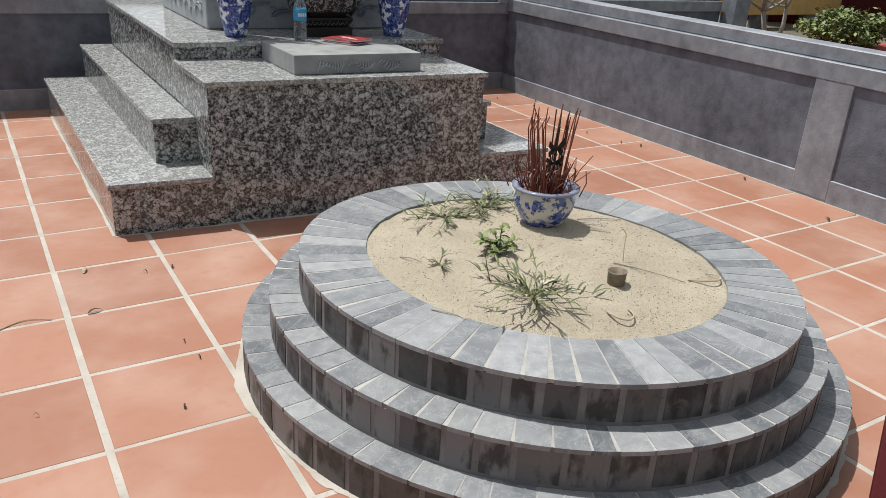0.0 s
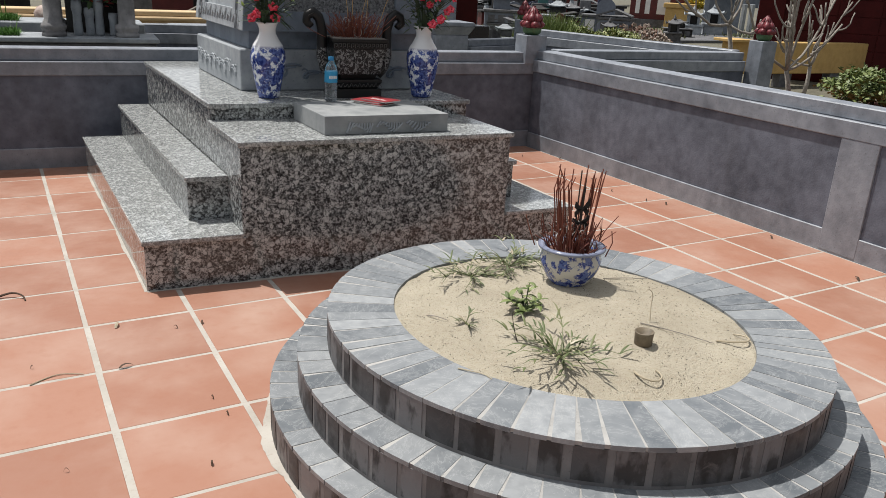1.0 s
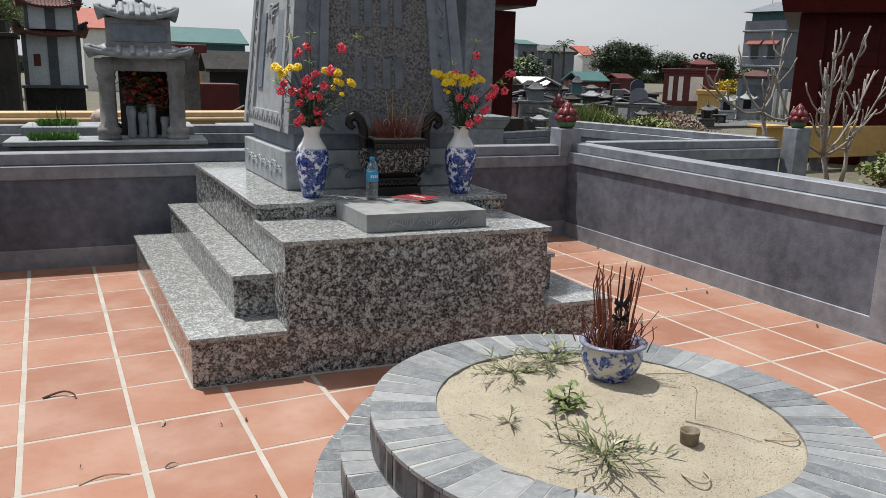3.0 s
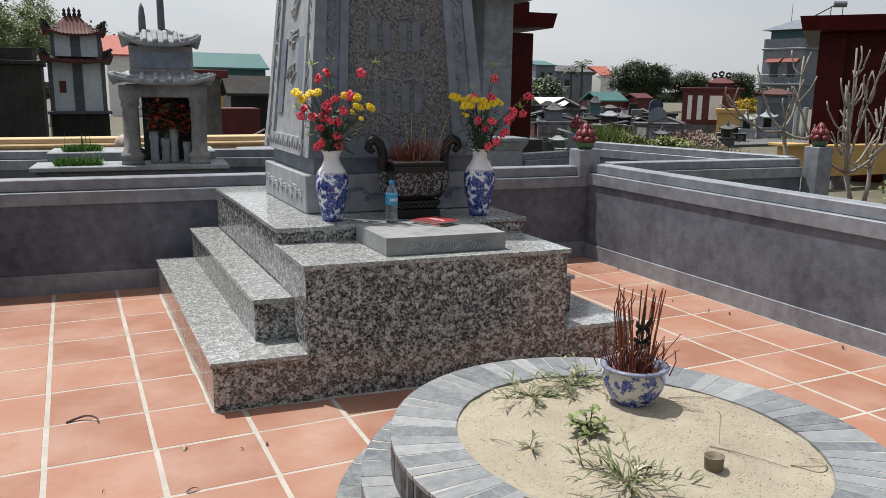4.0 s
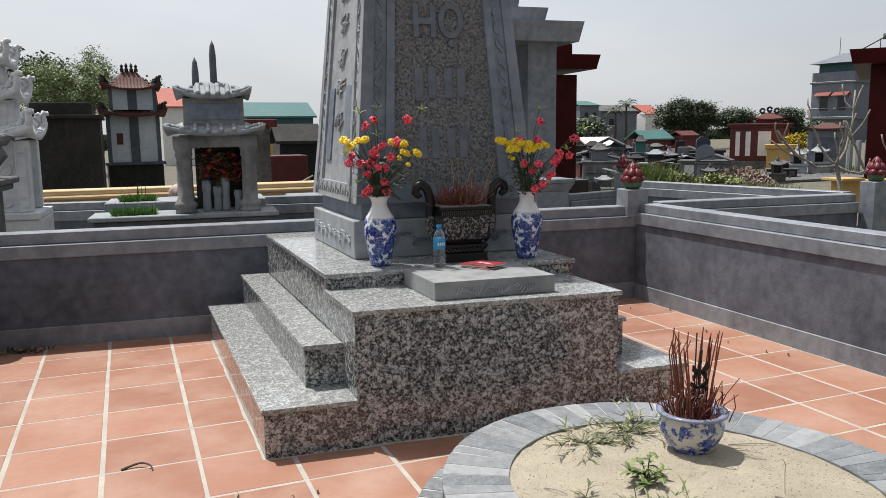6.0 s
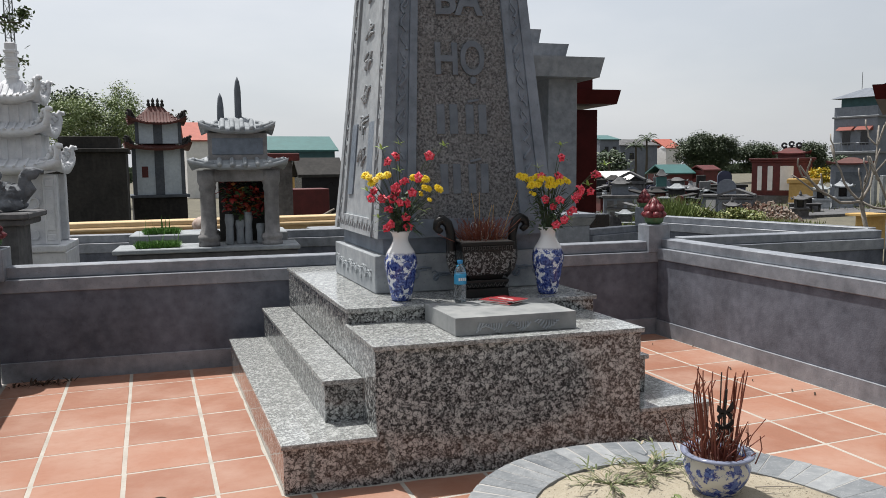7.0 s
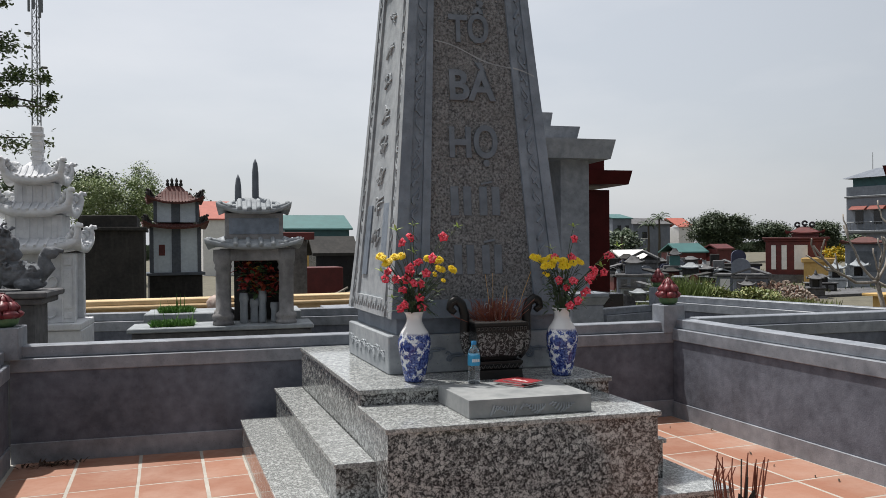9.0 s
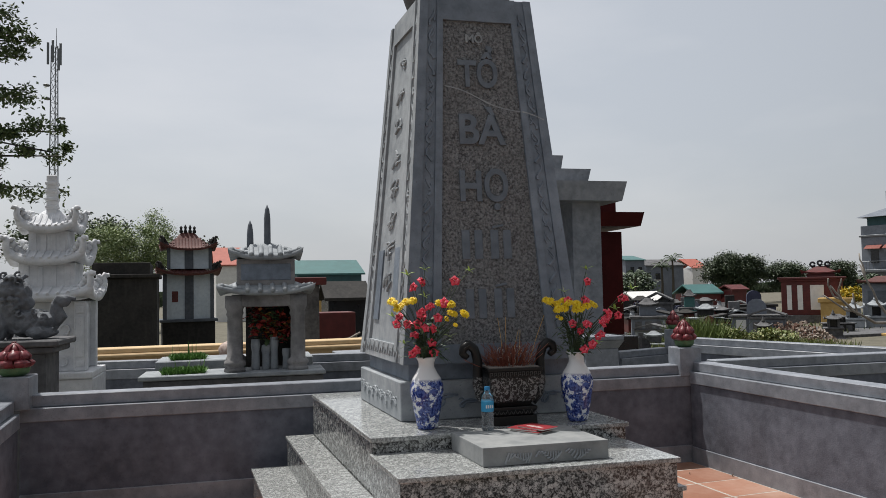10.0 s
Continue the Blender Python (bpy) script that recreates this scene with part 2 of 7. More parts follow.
WHITE_PAINT = plain("white_paint", (0.7, 0.69, 0.67), 0.6, 0.12, 6)
INDIGO = plain("dark_blue_sheet", (0.035, 0.04, 0.075), 0.5, 0.4, 3)
# darker twin of MORTAR, with the shade of the risers in its colour
SHADED_MORTAR = cement("shaded_mortar", (0.12, 0.115, 0.114), (0.22, 0.212, 0.208), 0.3, 0.3)
EARTH = cement("bare_earth", (0.07, 0.065, 0.045), (0.155, 0.14, 0.1), 0.3, 0.5, (0.06, 0.075, 0.03))
BARK = plain("bark", (0.25, 0.225, 0.195), 0.9, 0.4, 30, 0.6)
BARK_DARK = plain("dark_bark", (0.07, 0.06, 0.045), 0.9, 0.4, 20, 0.6)
STEEL = plain("galvanised_steel", (0.15, 0.16, 0.17), 0.5, 0.2, 6, 0.05, 0.5)


def leafy(name, a, b, c=None):
    m = Mat(name, 0.55)
    r = m.island()
    m.color(m.ramp(r, (0.0, a), (0.6, b), (1.0, c or b)))
    m.b.inputs["Subsurface Weight"].default_value = 0.0
    return m.m


LEAF = leafy("tree_leaf", (0.018, 0.036, 0.014), (0.036, 0.068, 0.024), (0.07, 0.11, 0.04))
LEAF_FAR = leafy("far_leaf", (0.04, 0.065, 0.035), (0.07, 0.10, 0.05), (0.10, 0.135, 0.07))
LEAF_BOUGH = leafy("bough_leaf", (0.04, 0.07, 0.025), (0.08, 0.125, 0.045), (0.14, 0.19, 0.075))
LEAF_GROVE = leafy("grove_leaf", (0.034, 0.052, 0.028), (0.052, 0.076, 0.037), (0.075, 0.102, 0.046))
LEAF_BAMBOO = leafy("bamboo_leaf", (0.1, 0.15, 0.055), (0.2, 0.26, 0.1), (0.32, 0.37, 0.18))
MORTAR = cement("pale_mortar", (0.26, 0.255, 0.24), (0.43, 0.42, 0.4), 0.1, 0.3)
ALTAR_STONE = cement("altar_stone", (0.165, 0.177, 0.181), (0.31, 0.318, 0.314), 0.1, 0.2, (0.2, 0.2, 0.2))
SHRINE_STONE = cement("shrine_stone", (0.13, 0.127, 0.128), (0.31, 0.302, 0.298), 0.45, 0.5, (0.05, 0.05, 0.05))
AWNING = plain("awning_red", (0.2, 0.045, 0.03), 0.6, 0.2, 3)
GRASS = leafy("lawn_blade", (0.05, 0.13, 0.02), (0.09, 0.21, 0.03), (0.14, 0.26, 0.06))
WEED = leafy("weed_blade", (0.055, 0.078, 0.022), (0.105, 0.13, 0.042), (0.19, 0.19, 0.085))
HERB = leafy("herb_leaf", (0.07, 0.1, 0.025), (0.125, 0.165, 0.042), (0.2, 0.24, 0.08))
STRAW = leafy("dry_straw", (0.24, 0.2, 0.13), (0.4, 0.34, 0.24), (0.52, 0.47, 0.36))


def sand_mat():
    m = Mat("sand", 0.95)
    g = m.geo()
    n1, n2, n3 = m.noise(5, 5, vec=g), m.noise(75, 5, 0.7, vec=g), m.noise(240, 3, vec=g)
    c = m.ramp(n1, (0.3, (0.39, 0.343, 0.258)), (0.7, (0.5, 0.45, 0.348)))
    c = m.mix(m.ramp(n2, (0.5, (0, 0, 0)), (0.72, (0.45,) * 3)), c, (0.295, 0.230, 0.139))
    c = m.mix(m.ramp(n3, (0.6, (0, 0, 0)), (0.68, (0.7,) * 3)), c, (0.15, 0.108, 0.068))
    m.color(c).bump(m.maths("ADD", n2, m.maths("MULTIPLY", n3, 0.8)), 1.0, 0.009)
    return m.m


SAND = sand_mat()

# ---- mesh helpers ----


def box(bm, x0, x1, y0, y1, z0, z1, bevel=0.0, seg=1):
    vs = [bm.verts.new((x, y, z)) for z in (z0, z1) for y in (y0, y1) for x in (x0, x1)]
    fs = [bm.faces.new([vs[i] for i in q]) for q in ((0, 2, 3, 1), (4, 5, 7, 6), (0, 1, 5, 4), (2, 6, 7, 3), (0, 4, 6, 2), (1, 3, 7, 5))]
    if bevel:
        edges = {e for f in fs for e in f.edges}
        bmesh.ops.bevel(bm, geom=list(edges), offset=bevel, segments=seg, affect="EDGES", profile=0.6)
    return bm


def hexa(bm, low, high, bevel=0.0):
    """A solid between two quads, each of four points in the same turn."""
    a, b = [bm.verts.new(p) for p in low], [bm.verts.new(p) for p in high]
    fs = [bm.faces.new(a[::-1]), bm.faces.new(b)]
    for i in range(4):
        fs.append(bm.faces.new((a[i], a[(i + 1) % 4], b[(i + 1) % 4], b[i])))
    if bevel:
        bmesh.ops.bevel(bm, geom=list({e for f in fs for e in f.edges}), offset=bevel, segments=1, affect="EDGES")
    return bm


def extrude(bm, outline, vec):
    """A flat outline given depth along vec."""
    a = [bm.verts.new(p) for p in outline]
    b = [bm.verts.new(Vector(p) + Vector(vec)) for p in outline]
    n = len(a)
    bm.faces.new(a)
    bm.faces.new(b[::-1])
    for i in range(n):
        bm.faces.new((a[i], b[i], b[(i + 1) % n], a[(i + 1) % n]))
    return bm


def lathe(bm, profile, seg=32, at=(0, 0, 0), squash=1.0):
    """A turned solid from (radius, height) pairs."""
    rings = []
    for r, z in profile:
        rings.append([bm.verts.new((at[0] + r * math.cos(2 * math.pi * i / seg), at[1] + squash * r * math.sin(2 * math.pi * i / seg), at[2] + z)) for i in range(seg)])
    for p, q in zip(rings, rings[1:]):
        for i in range(seg):
            bm.faces.new((p[i], p[(i + 1) % seg], q[(i + 1) % seg], q[i]))
    bm.faces.new(rings[0][::-1])
    bm.faces.new(rings[-1])
    return bm


def tube(bm, pts, r0, r1=None, seg=6):
    """A tapering round rod along points."""
    r1 = r0 if r1 is None else r1
    pts = [Vector(p) for p in pts]
    last = None
    for i, p in enumerate(pts):
        d = (pts[min(i + 1, len(pts) - 1)] - pts[max(i - 1, 0)]).normalized()
        u = d.cross(Vector((0.3, 0.9, 0.2))).normalized()
        w = d.cross(u)
        r = r0 + (r1 - r0) * i / max(1, len(pts) - 1)
        ring = [bm.verts.new(p + r * (math.cos(a) * u + math.sin(a) * w)) for a in (2 * math.pi * k / seg for k in range(seg))]
        if last:
            for k in range(seg):
                bm.faces.new((last[k], last[(k + 1) % seg], ring[(k + 1) % seg], ring[k]))
        else:
            bm.faces.new(ring[::-1])
        last = ring
    bm.faces.new(last)
    return bm


def blade(bm, root, tip, width, bend=0.0, seg=3):
    """A thin two-sided leaf with a fold, from root to tip."""
    root, tip = Vector(root), Vector(tip)
    d = tip - root
    side = d.cross(Vector((0, 0, 1)))
    side = side.normalized() * width / 2 if side.length > 1e-6 else Vector((width / 2, 0, 0))
    rows = []
    for i in range(seg + 1):
        k = i / seg
        c = root + d * k + Vector((0, 0, bend * 4 * k * (1 - k)))
        w = math.sin(math.pi * min(1, 0.25 + 0.75 * k)) if k < 1 else 0.02
        rows.append((bm.verts.new(c - side * w), bm.verts.new(c + Vector((0, 0, width * 0.12))), bm.verts.new(c + side * w)))
    for p, q in zip(rows, rows[1:]):
        bm.faces.new((p[0], p[1], q[1], q[0]))
        bm.faces.new((p[1], p[2], q[2], q[1]))
    return bm


def smooth(ob):
    for p in ob.data.polygons:
        p.use_smooth = True
    return ob


def mesh_of(name, bm, material):
    me = bpy.data.meshes.new(name)
    bmesh.ops.recalc_face_normals(bm, faces=bm.faces)
    bm.to_mesh(me)
    bm.free()
    me.materials.append(material)
    return me


UNCOUNTED = {"dry_foliage", "green_foliage", "stub_bundle", "tall_stick_bundle", "stick_bundle", "stem_bundle", "ash_tangle", "wire_tangle", "foliage", "shoot_cluster", "ribbing", "frond_crown", "flower_mass"}


def part(name, bm, material, parent=None, label="", round_=False):
    ob = new(name, mesh_of(name, bm, material))
    ob.parent = parent
    tagged(ob, label, kind="stuff" if name in UNCOUNTED else "")
    if round_:
        smooth(ob)
    return ob


def empty(name, label, category, group="", kind="", at=(0, 0, 0), turn=0):
    ob = new(name)
    ob.empty_display_size = 0.1
    ob.matrix_basis = pose(*at, 0, 0, turn)
    return tagged(ob, label, category, group, kind)


def skew(ob, k=-0.09, x0=0.7):
    """The plinth and its walls stand askew to the floor tiles."""
    for v in ob.data.vertices:
        v.co.y += k * (v.co.x - x0)
    return ob


def B():
    return bmesh.new()


rnd = random.Random(7)

# ---- the plot: floor, walls ----
PITCH, ROW = 0.408, 0.415
ground_bm = B()
box(ground_bm, -900, 900, -400, 1600, -0.6, -0.06)
ground = part("ground", ground_bm, EARTH)
tagged(ground, "bare brown earth with sparse weeds around the graves", "ground", kind="structure")

floor_bm = B()
box(floor_bm, -1.45, 4.1, -5.2, 3.1, -0.3, -0.0012)
floor = tagged(part("floor", floor_bm, GROUT), "terracotta tiled yard with wide pale cement joints", "floor", kind="structure")


def wall(name, start, end, label, heights, piers=(), thick=0.2, plaster=True):
    """A low cement wall from start to end, its inner face to the right of the way: a base, sunk panels between piers, a stepped coping."""
    (x0, y0), (x1, y1) = start, end
    span = math.hypot(x1 - x0, y1 - y0)
    ledge, panel, low, top = heights
    root = empty(name, label, "wall", kind="structure", at=(x0, y0, 0), turn=math.degrees(math.atan2(y1 - y0, x1 - x0)))
    bm = B()
    box(bm, 0, span, 0.01, thick - 0.01, -0.1, panel + 0.01)
    part("panel", bm, PLASTER, root, "dark trowelled cement panel")
    bm = B()
    box(bm, 0, span, 0, 0.05, -0.1, ledge, 0.004)
    part("base", bm, COPING, root)
    bm = B()
    box(bm, 0, span, -0.004, thick + 0.006, panel, low, 0.005)
    part("coping", bm, COPING, root)
    bm = B()
    box(bm, 0, span, 0.032, thick - 0.02, low + 0.001, top, 0.006)
    part("capping", bm, COPING, root)
    for a, b in piers:
        bm = B()
        box(bm, a, b, -0.002, 0.06, ledge - 0.12, panel + 0.002, 0.003)
        part("pier", bm, COPING, root)
    return root


BACK = (0.14, 0.63, 0.725, 0.81)
SIDE = (0.13, 0.655, 0.755, 0.833)
wall("wall_north", (-1.25, 2.903), (4.06, 2.4762), "dark grey cement wall with lighter coping behind the monument", BACK)
wall("wall_east", (3.862, 2.489), (3.862, -5.2), "grey cement wall with sunk panels and stepped coping", SIDE, ((2.97, 3.2), (5.97, 6.2)))
wall("wall_west", (-1.24, -5.2), (-1.24, 2.84), "grey cement wall with stepped coping", (0.14, 0.6, 0.7, 0.79))


def lotus_pier(x, y, top, group="lotus piers", size=0.3, foot=-0.1):
    root = empty("lotus_pier", "square cement pier topped by a red lotus bud finial", "pier", group, at=(x, y, 0), turn=-4.6)
    h = size / 2
    bm = B()
    box(bm, -h, h, -h, h, foot, top, 0.006)
    part("shaft", bm, COPING, root)
    bm = B()
    k = size / 0.3
    lathe(bm, [(0.08 * k, top), (0.115 * k, top + 0.02), (0.125 * k, top + 0.06), (0.11 * k, top + 0.085)], 20)
    part("calyx", bm, LOTUS_GREEN, root, "green painted lotus calyx", True)
    for ring, (count, r, z, lean, ln) in enumerate(((7, 0.085, 0.05, 0.5, 0.15), (7, 0.068, 0.085, 0.3, 0.17), (5, 0.032, 0.115, 0.1, 0.17))):
        for i in range(count):
            a = 2 * math.pi * (i + ring * 0.5) / count
            bm = B()
            rows = []
            for k in range(5):
                f = k / 4
                rr = r + 0.045 * math.sin(math.pi * f) * (1 + lean) - 0.05 * f * (1 - lean)
                w = 0.066 * math.sin(math.pi * (0.25 + 0.75 * f)) ** 0.7 + 0.0008
                rr *= size / 0.28
                w *= size / 0.28
                c = Vector((math.cos(a) * rr, math.sin(a) * rr, top + z + ln * f * (0.56 + 0.08 * ring)))
                t = Vector((-math.sin(a), math.cos(a), 0)) * w
                o = Vector((math.cos(a), math.sin(a), 0)) * 0.012
                rows.append([bm.verts.new(c - t), bm.verts.new(c + o), bm.verts.new(c + t), bm.verts.new(c - o)])
            for p, q in zip(rows, rows[1:]):
                for j in range(4):
                    bm.faces.new((p[j], p[(j + 1) % 4], q[(j + 1) % 4], q[j]))
            bm.faces.new(rows[0])
            bm.faces.new(rows[-1][::-1])
            part("petal", bm, LOTUS_RED, root, "", True)
    return root


LOTUS_RED = plain("lotus_red", (0.15, 0.02, 0.026), 0.45, 0.55, 25)
LOTUS_GREEN = plain("lotus_green", (0.07, 0.14, 0.06), 0.5, 0.4, 20)
lotus_pier(3.885, 2.575, 0.955, size=0.2, foot=0.715)
lotus_pier(5.66, 5.25, 0.93, size=0.17)
lotus_pier(-1.3, 2.98, 0.945, size=0.25, foot=0.72)

# ---- the granite plinth ----
plinth = empty("granite_plinth", "stepped plinth of polished speckled grey granite", "plinth")


def block(name, x0, x1, y0, y1, z0, z1, tread, nose=0.018, slab=0.025):
    """A granite clad block under a thin slab that overhangs its faces."""
    bm = B()
    box(bm, x0, x1, y0, y1, z0, z1 - slab, 0.001)
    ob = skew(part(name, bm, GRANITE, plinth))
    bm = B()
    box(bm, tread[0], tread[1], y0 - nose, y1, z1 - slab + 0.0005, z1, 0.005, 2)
    skew(part("tread", bm, LIT_TREAD_GRANITE, ob, "fine-grained granite slab, its colour paled for sun and sky sheen"))
    return ob


block("low_step", 0.28, 0.72, 0.245, 2.62, -0.05, 0.239, (0.268, 0.7075))
block("low_step", 2.05, 2.47, 0.258, 2.62, -0.05, 0.239, (2.0645, 2.482))
block("high_step", 0.522, 0.72, 0.495, 2.62, 0.2, 0.452, (0.51, 0.7075))
block("high_step", 2.05, 2.25, 0.495, 2.62, 0.2, 0.452, (2.0645, 2.262))
block("front_block", 0.708, 2.064, 0.255, 0.80, -0.05, 0.658, (0.696, 2.076))
block("top_block", 0.712, 2.11, 0.79, 2.63, -0.05, 0.742, (0.70, 2.122))

altar_bm = B()
box(altar_bm, 1.118, 1.748, 0.325, 0.772, 0.659, 0.748, 0.004, 2)
altar = skew(part("altar_slab", altar_bm, ALTAR_STONE))
tagged(altar, "grey carved stone slab lying on the granite plinth", "slab")
for cx in (1.28, 1.43, 1.58):
    bm = B()
    for k in range(9):
        a = k / 8
        tube(bm, [(cx - 0.055 + 0.11 * a, 0.322, 0.685 + 0.02 * math.sin(6 * a + cx * 9)), (cx - 0.05 + 0.11 * a + 0.012, 0.320, 0.70 + 0.018 * math.cos(5 * a)), (cx - 0.03 + 0.1 * a, 0.322, 0.712)], 0.0058, 0.003, 5)
    skew(part("carving", bm, STONE_PALE, altar, "leaf scrolls carved in low relief"))

# ---- the monument ----
MX, MY = 1.525, 1.70
monument = empty("monument", "tall tapered carved stone stele on a stepped base", "monument")


def mon(name, bm, material, label="", parent=None):
    return skew(part(name, bm, material, parent or monument, label), -0.09, 0.7)


bm = B()
box(bm, MX - 0.555, MX + 0.555, MY - 0.51, MY + 0.51, 0.743, 0.966, 0.006)
base_block = mon("base_block", bm, STONE_PALE, "grey stone base with wave scrolls on its sides")
bm = B()
box(bm, MX - 0.5, MX + 0.5, MY - 0.48, MY + 0.48, 0.966, 1.07, 0.004)
mon("neck", bm, STONE)
SH0, SH1, HALF0, HALF1 = 1.066, 3.28, 0.549, 0.350


def half(z):
    k = (z - SH0) / (SH1 - SH0)
    return HALF0 + (HALF1 - HALF0) * (k ** 0.93)


def face_pt(side, a, z, out=0.0):
    """A point of the shaft: a runs across a face from -1 to 1; side 0 is the front, 3 the left."""
    h = half(z)
    x, y = ((a * h, -h - out), (h + out, a * h), (-a * h, h + out), (-h - out, -a * h))[side]
    return (MX + x, MY + y, z)


def strip(bm, side, a0, a1, z0, z1, out0, out1, b0=None, b1=None):
    """A slab lying on one face of the shaft, from depth out0 to out1; b0 and b1 are its upper edges."""
    b0, b1 = a0 if b0 is None else b0, a1 if b1 is None else b1
    lo = [face_pt(side, a, z, out0) for a, z in ((a0, z0), (a1, z0), (b1, z1), (b0, z1))]
    hi = [face_pt(side, a, z, out1) for a, z in ((a0, z0), (a1, z0), (b1, z1), (b0, z1))]
    return hexa(bm, lo, hi)


bm = B()
levels = [SH0 + (SH1 - SH0) * k / 8 for k in range(9)]
rows = [[bm.verts.new((MX + sx * (half(z) - 0.03), MY + sy * (half(z) - 0.03), z)) for sx, sy in ((-1, -1), (1, -1), (1, 1), (-1, 1))] for z in levels]
for p, q in zip(rows, rows[1:]):
    for i in range(4):
        bm.faces.new((p[i], p[(i + 1) % 4], q[(i + 1) % 4], q[i]))
bm.faces.new(rows[0][::-1])
bm.faces.new(rows[-1])
mon("shaft", bm, STONE)


def face_border(side, material, ground):
    """Raised margins round a sunk field, with a scrolled inner band."""
    seg = 6
    for sgn in (-1, 1):
        bm = B()
        for k in range(seg):
            z0, z1 = SH0 + (SH1 - SH0) * k / seg, SH0 + (SH1 - SH0) * (k + 1) / seg
            strip(bm, side, *sorted((sgn * 0.995, sgn * 0.86)), z0, z1, -0.03, 0.0)
        bmesh.ops.remove_doubles(bm, verts=bm.verts, dist=0.0005)
        mon("margin", bm, material)
        bm = B()
        for k in range(seg):
            z0, z1 = SH0 + (SH1 - SH0) * k / seg, SH0 + (SH1 - SH0) * (k + 1) / seg
            strip(bm, side, *sorted((sgn * 0.858, sgn * 0.70)), z0, z1, -0.03, -0.012)
        bmesh.ops.remove_doubles(bm, verts=bm.verts, dist=0.0005)
        mon("band", bm, material)
        bm = B()
        for k in range(seg):
            z0, z1 = SH0 + (SH1 - SH0) * k / seg, SH0 + (SH1 - SH0) * (k + 1) / seg
            strip(bm, side, *sorted((sgn * 0.698, sgn * 0.60)), z0, z1, -0.03, 0.0)
        bmesh.ops.remove_doubles(bm, verts=bm.verts, dist=0.0005)
        mon("inner_margin", bm, material)
        # scrolls along the band
        bm = B()
        z = 1.2
        j = 0
        while z < 3.12:
            pts = []
            for k in range(7):
                t = k / 6
                a = sgn * (0.78 + 0.05 * math.cos(4.6 * t + j) * (1 - 0.3 * t))
                pts.append(face_pt(side, a, z + 0.10 * t, -0.010))
            tube(bm, pts, 0.011, 0.004, 5)
            tube(bm, [face_pt(side, sgn * (0.78 + 0.045 * math.sin(j * 2 + i)), z + 0.03 + 0.022 * i, -0.009) for i in range(3)], 0.008, 0.003, 5)
            z += 0.105
            j += 1
        mon("scroll", bm, material, "cloud scrolls carved along the margin")
    bm = B()
    strip(bm, side, -0.60, 0.60, SH0, 1.17, -0.03, 0.0)
    mon("sill", bm, material)
    bm = B()
    strip(bm, side, -0.60, 0.60, 3.13, SH1, -0.03, 0.0)
    mon("head", bm, material)
    bm = B()
    for k in range(seg):
        z0, z1 = 1.17 + (3.13 - 1.17) * k / seg, 1.17 + (3.13 - 1.17) * (k + 1) / seg
        strip(bm, side, -0.6, 0.6, z0, z1, -0.03, -0.016)
    bmesh.ops.remove_doubles(bm, verts=bm.verts, dist=0.0005)
    mon("field", bm, ground, "pecked rough stone ground" if ground == PECKED else "")


# same stone on both faces: front coloured as shaded, left coloured as sunlit
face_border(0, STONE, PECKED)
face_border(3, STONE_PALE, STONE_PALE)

# ---- the round grave ----
GX, GY = 1.35, -1.308
grave = empty("round_grave", "round three-tier grave mound faced with slate pieces, filled with sand", "grave")
TURN_G = radians(-63.5)


def oval(a, b, t, z, cx=GX, cy=GY):
    x, y = a * math.cos(t), b * math.sin(t)
    c, s = math.cos(TURN_G), math.sin(TURN_G)
    return Vector((cx + x * c - y * s, cy + x * s + y * c, z))


OVALS = [(0.987, 0.932), (0.898, 0.845), (0.812, 0.738)]
INNER = (0.592, 0.527)
N = 128
for (a, b), z0, z1 in ((OVALS[0], -0.08, 0.1197), (OVALS[1], 0.1, 0.2397), (OVALS[2], 0.22, 0.3465)):
    bm = B()
    lo = [bm.verts.new(oval(a - 0.0015, b - 0.0015, 2 * math.pi * i / N, z0)) for i in range(N)]
    hi = [bm.verts.new(oval(a - 0.0015, b - 0.0015, 2 * math.pi * i / N, z1)) for i in range(N)]
    for i in range(N):
        bm.faces.new((lo[i], lo[(i + 1) % N], hi[(i + 1) % N], hi[i]))
    bm.faces.new(hi)
    core = part("mortar_core", bm, SHADED_MORTAR, grave, "cement body behind the slate, shade coloured into its sides, pale on top")
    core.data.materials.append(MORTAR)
    # upright faces get the shade-coloured mortar, flat tops the pale one
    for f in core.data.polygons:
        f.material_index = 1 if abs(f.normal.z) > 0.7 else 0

bm = B()
loops = []
for (a, b), z in (((INNER[0] + 0.002, INNER[1] + 0.002), 0.3485), ((INNER[0] + 0.002, INNER[1] + 0.002), 0.3598), ((OVALS[2][0] - 0.001, OVALS[2][1] - 0.001), 0.3598), ((OVALS[2][0] - 0.001, OVALS[2][1] - 0.001), 0.3485)):
    loops.append([bm.verts.new(oval(a, b, 2 * math.pi * i / N, z)) for i in range(N)])
for p, q in zip(loops, loops[1:] + loops[:1]):
    for i in range(N):
        bm.faces.new((p[i], p[(i + 1) % N], q[(i + 1) % N], q[i]))
part("bedding", bm, MORTAR, grave, "pale cement joint between the top slates")


def sand_height(x, y):
    d = math.hypot((x - GX) / 0.55, (y - GY) / 0.55)
    return 0.352 + 0.035 * max(0, 1 - d * d) + 0.008 * noise.noise((x * 9, y * 9, 3)) + 0.004 * noise.noise((x * 31, y * 31, 7))


bm = B()
rings, prev = 44, None
mid = bm.verts.new((GX, GY, sand_height(GX, GY)))
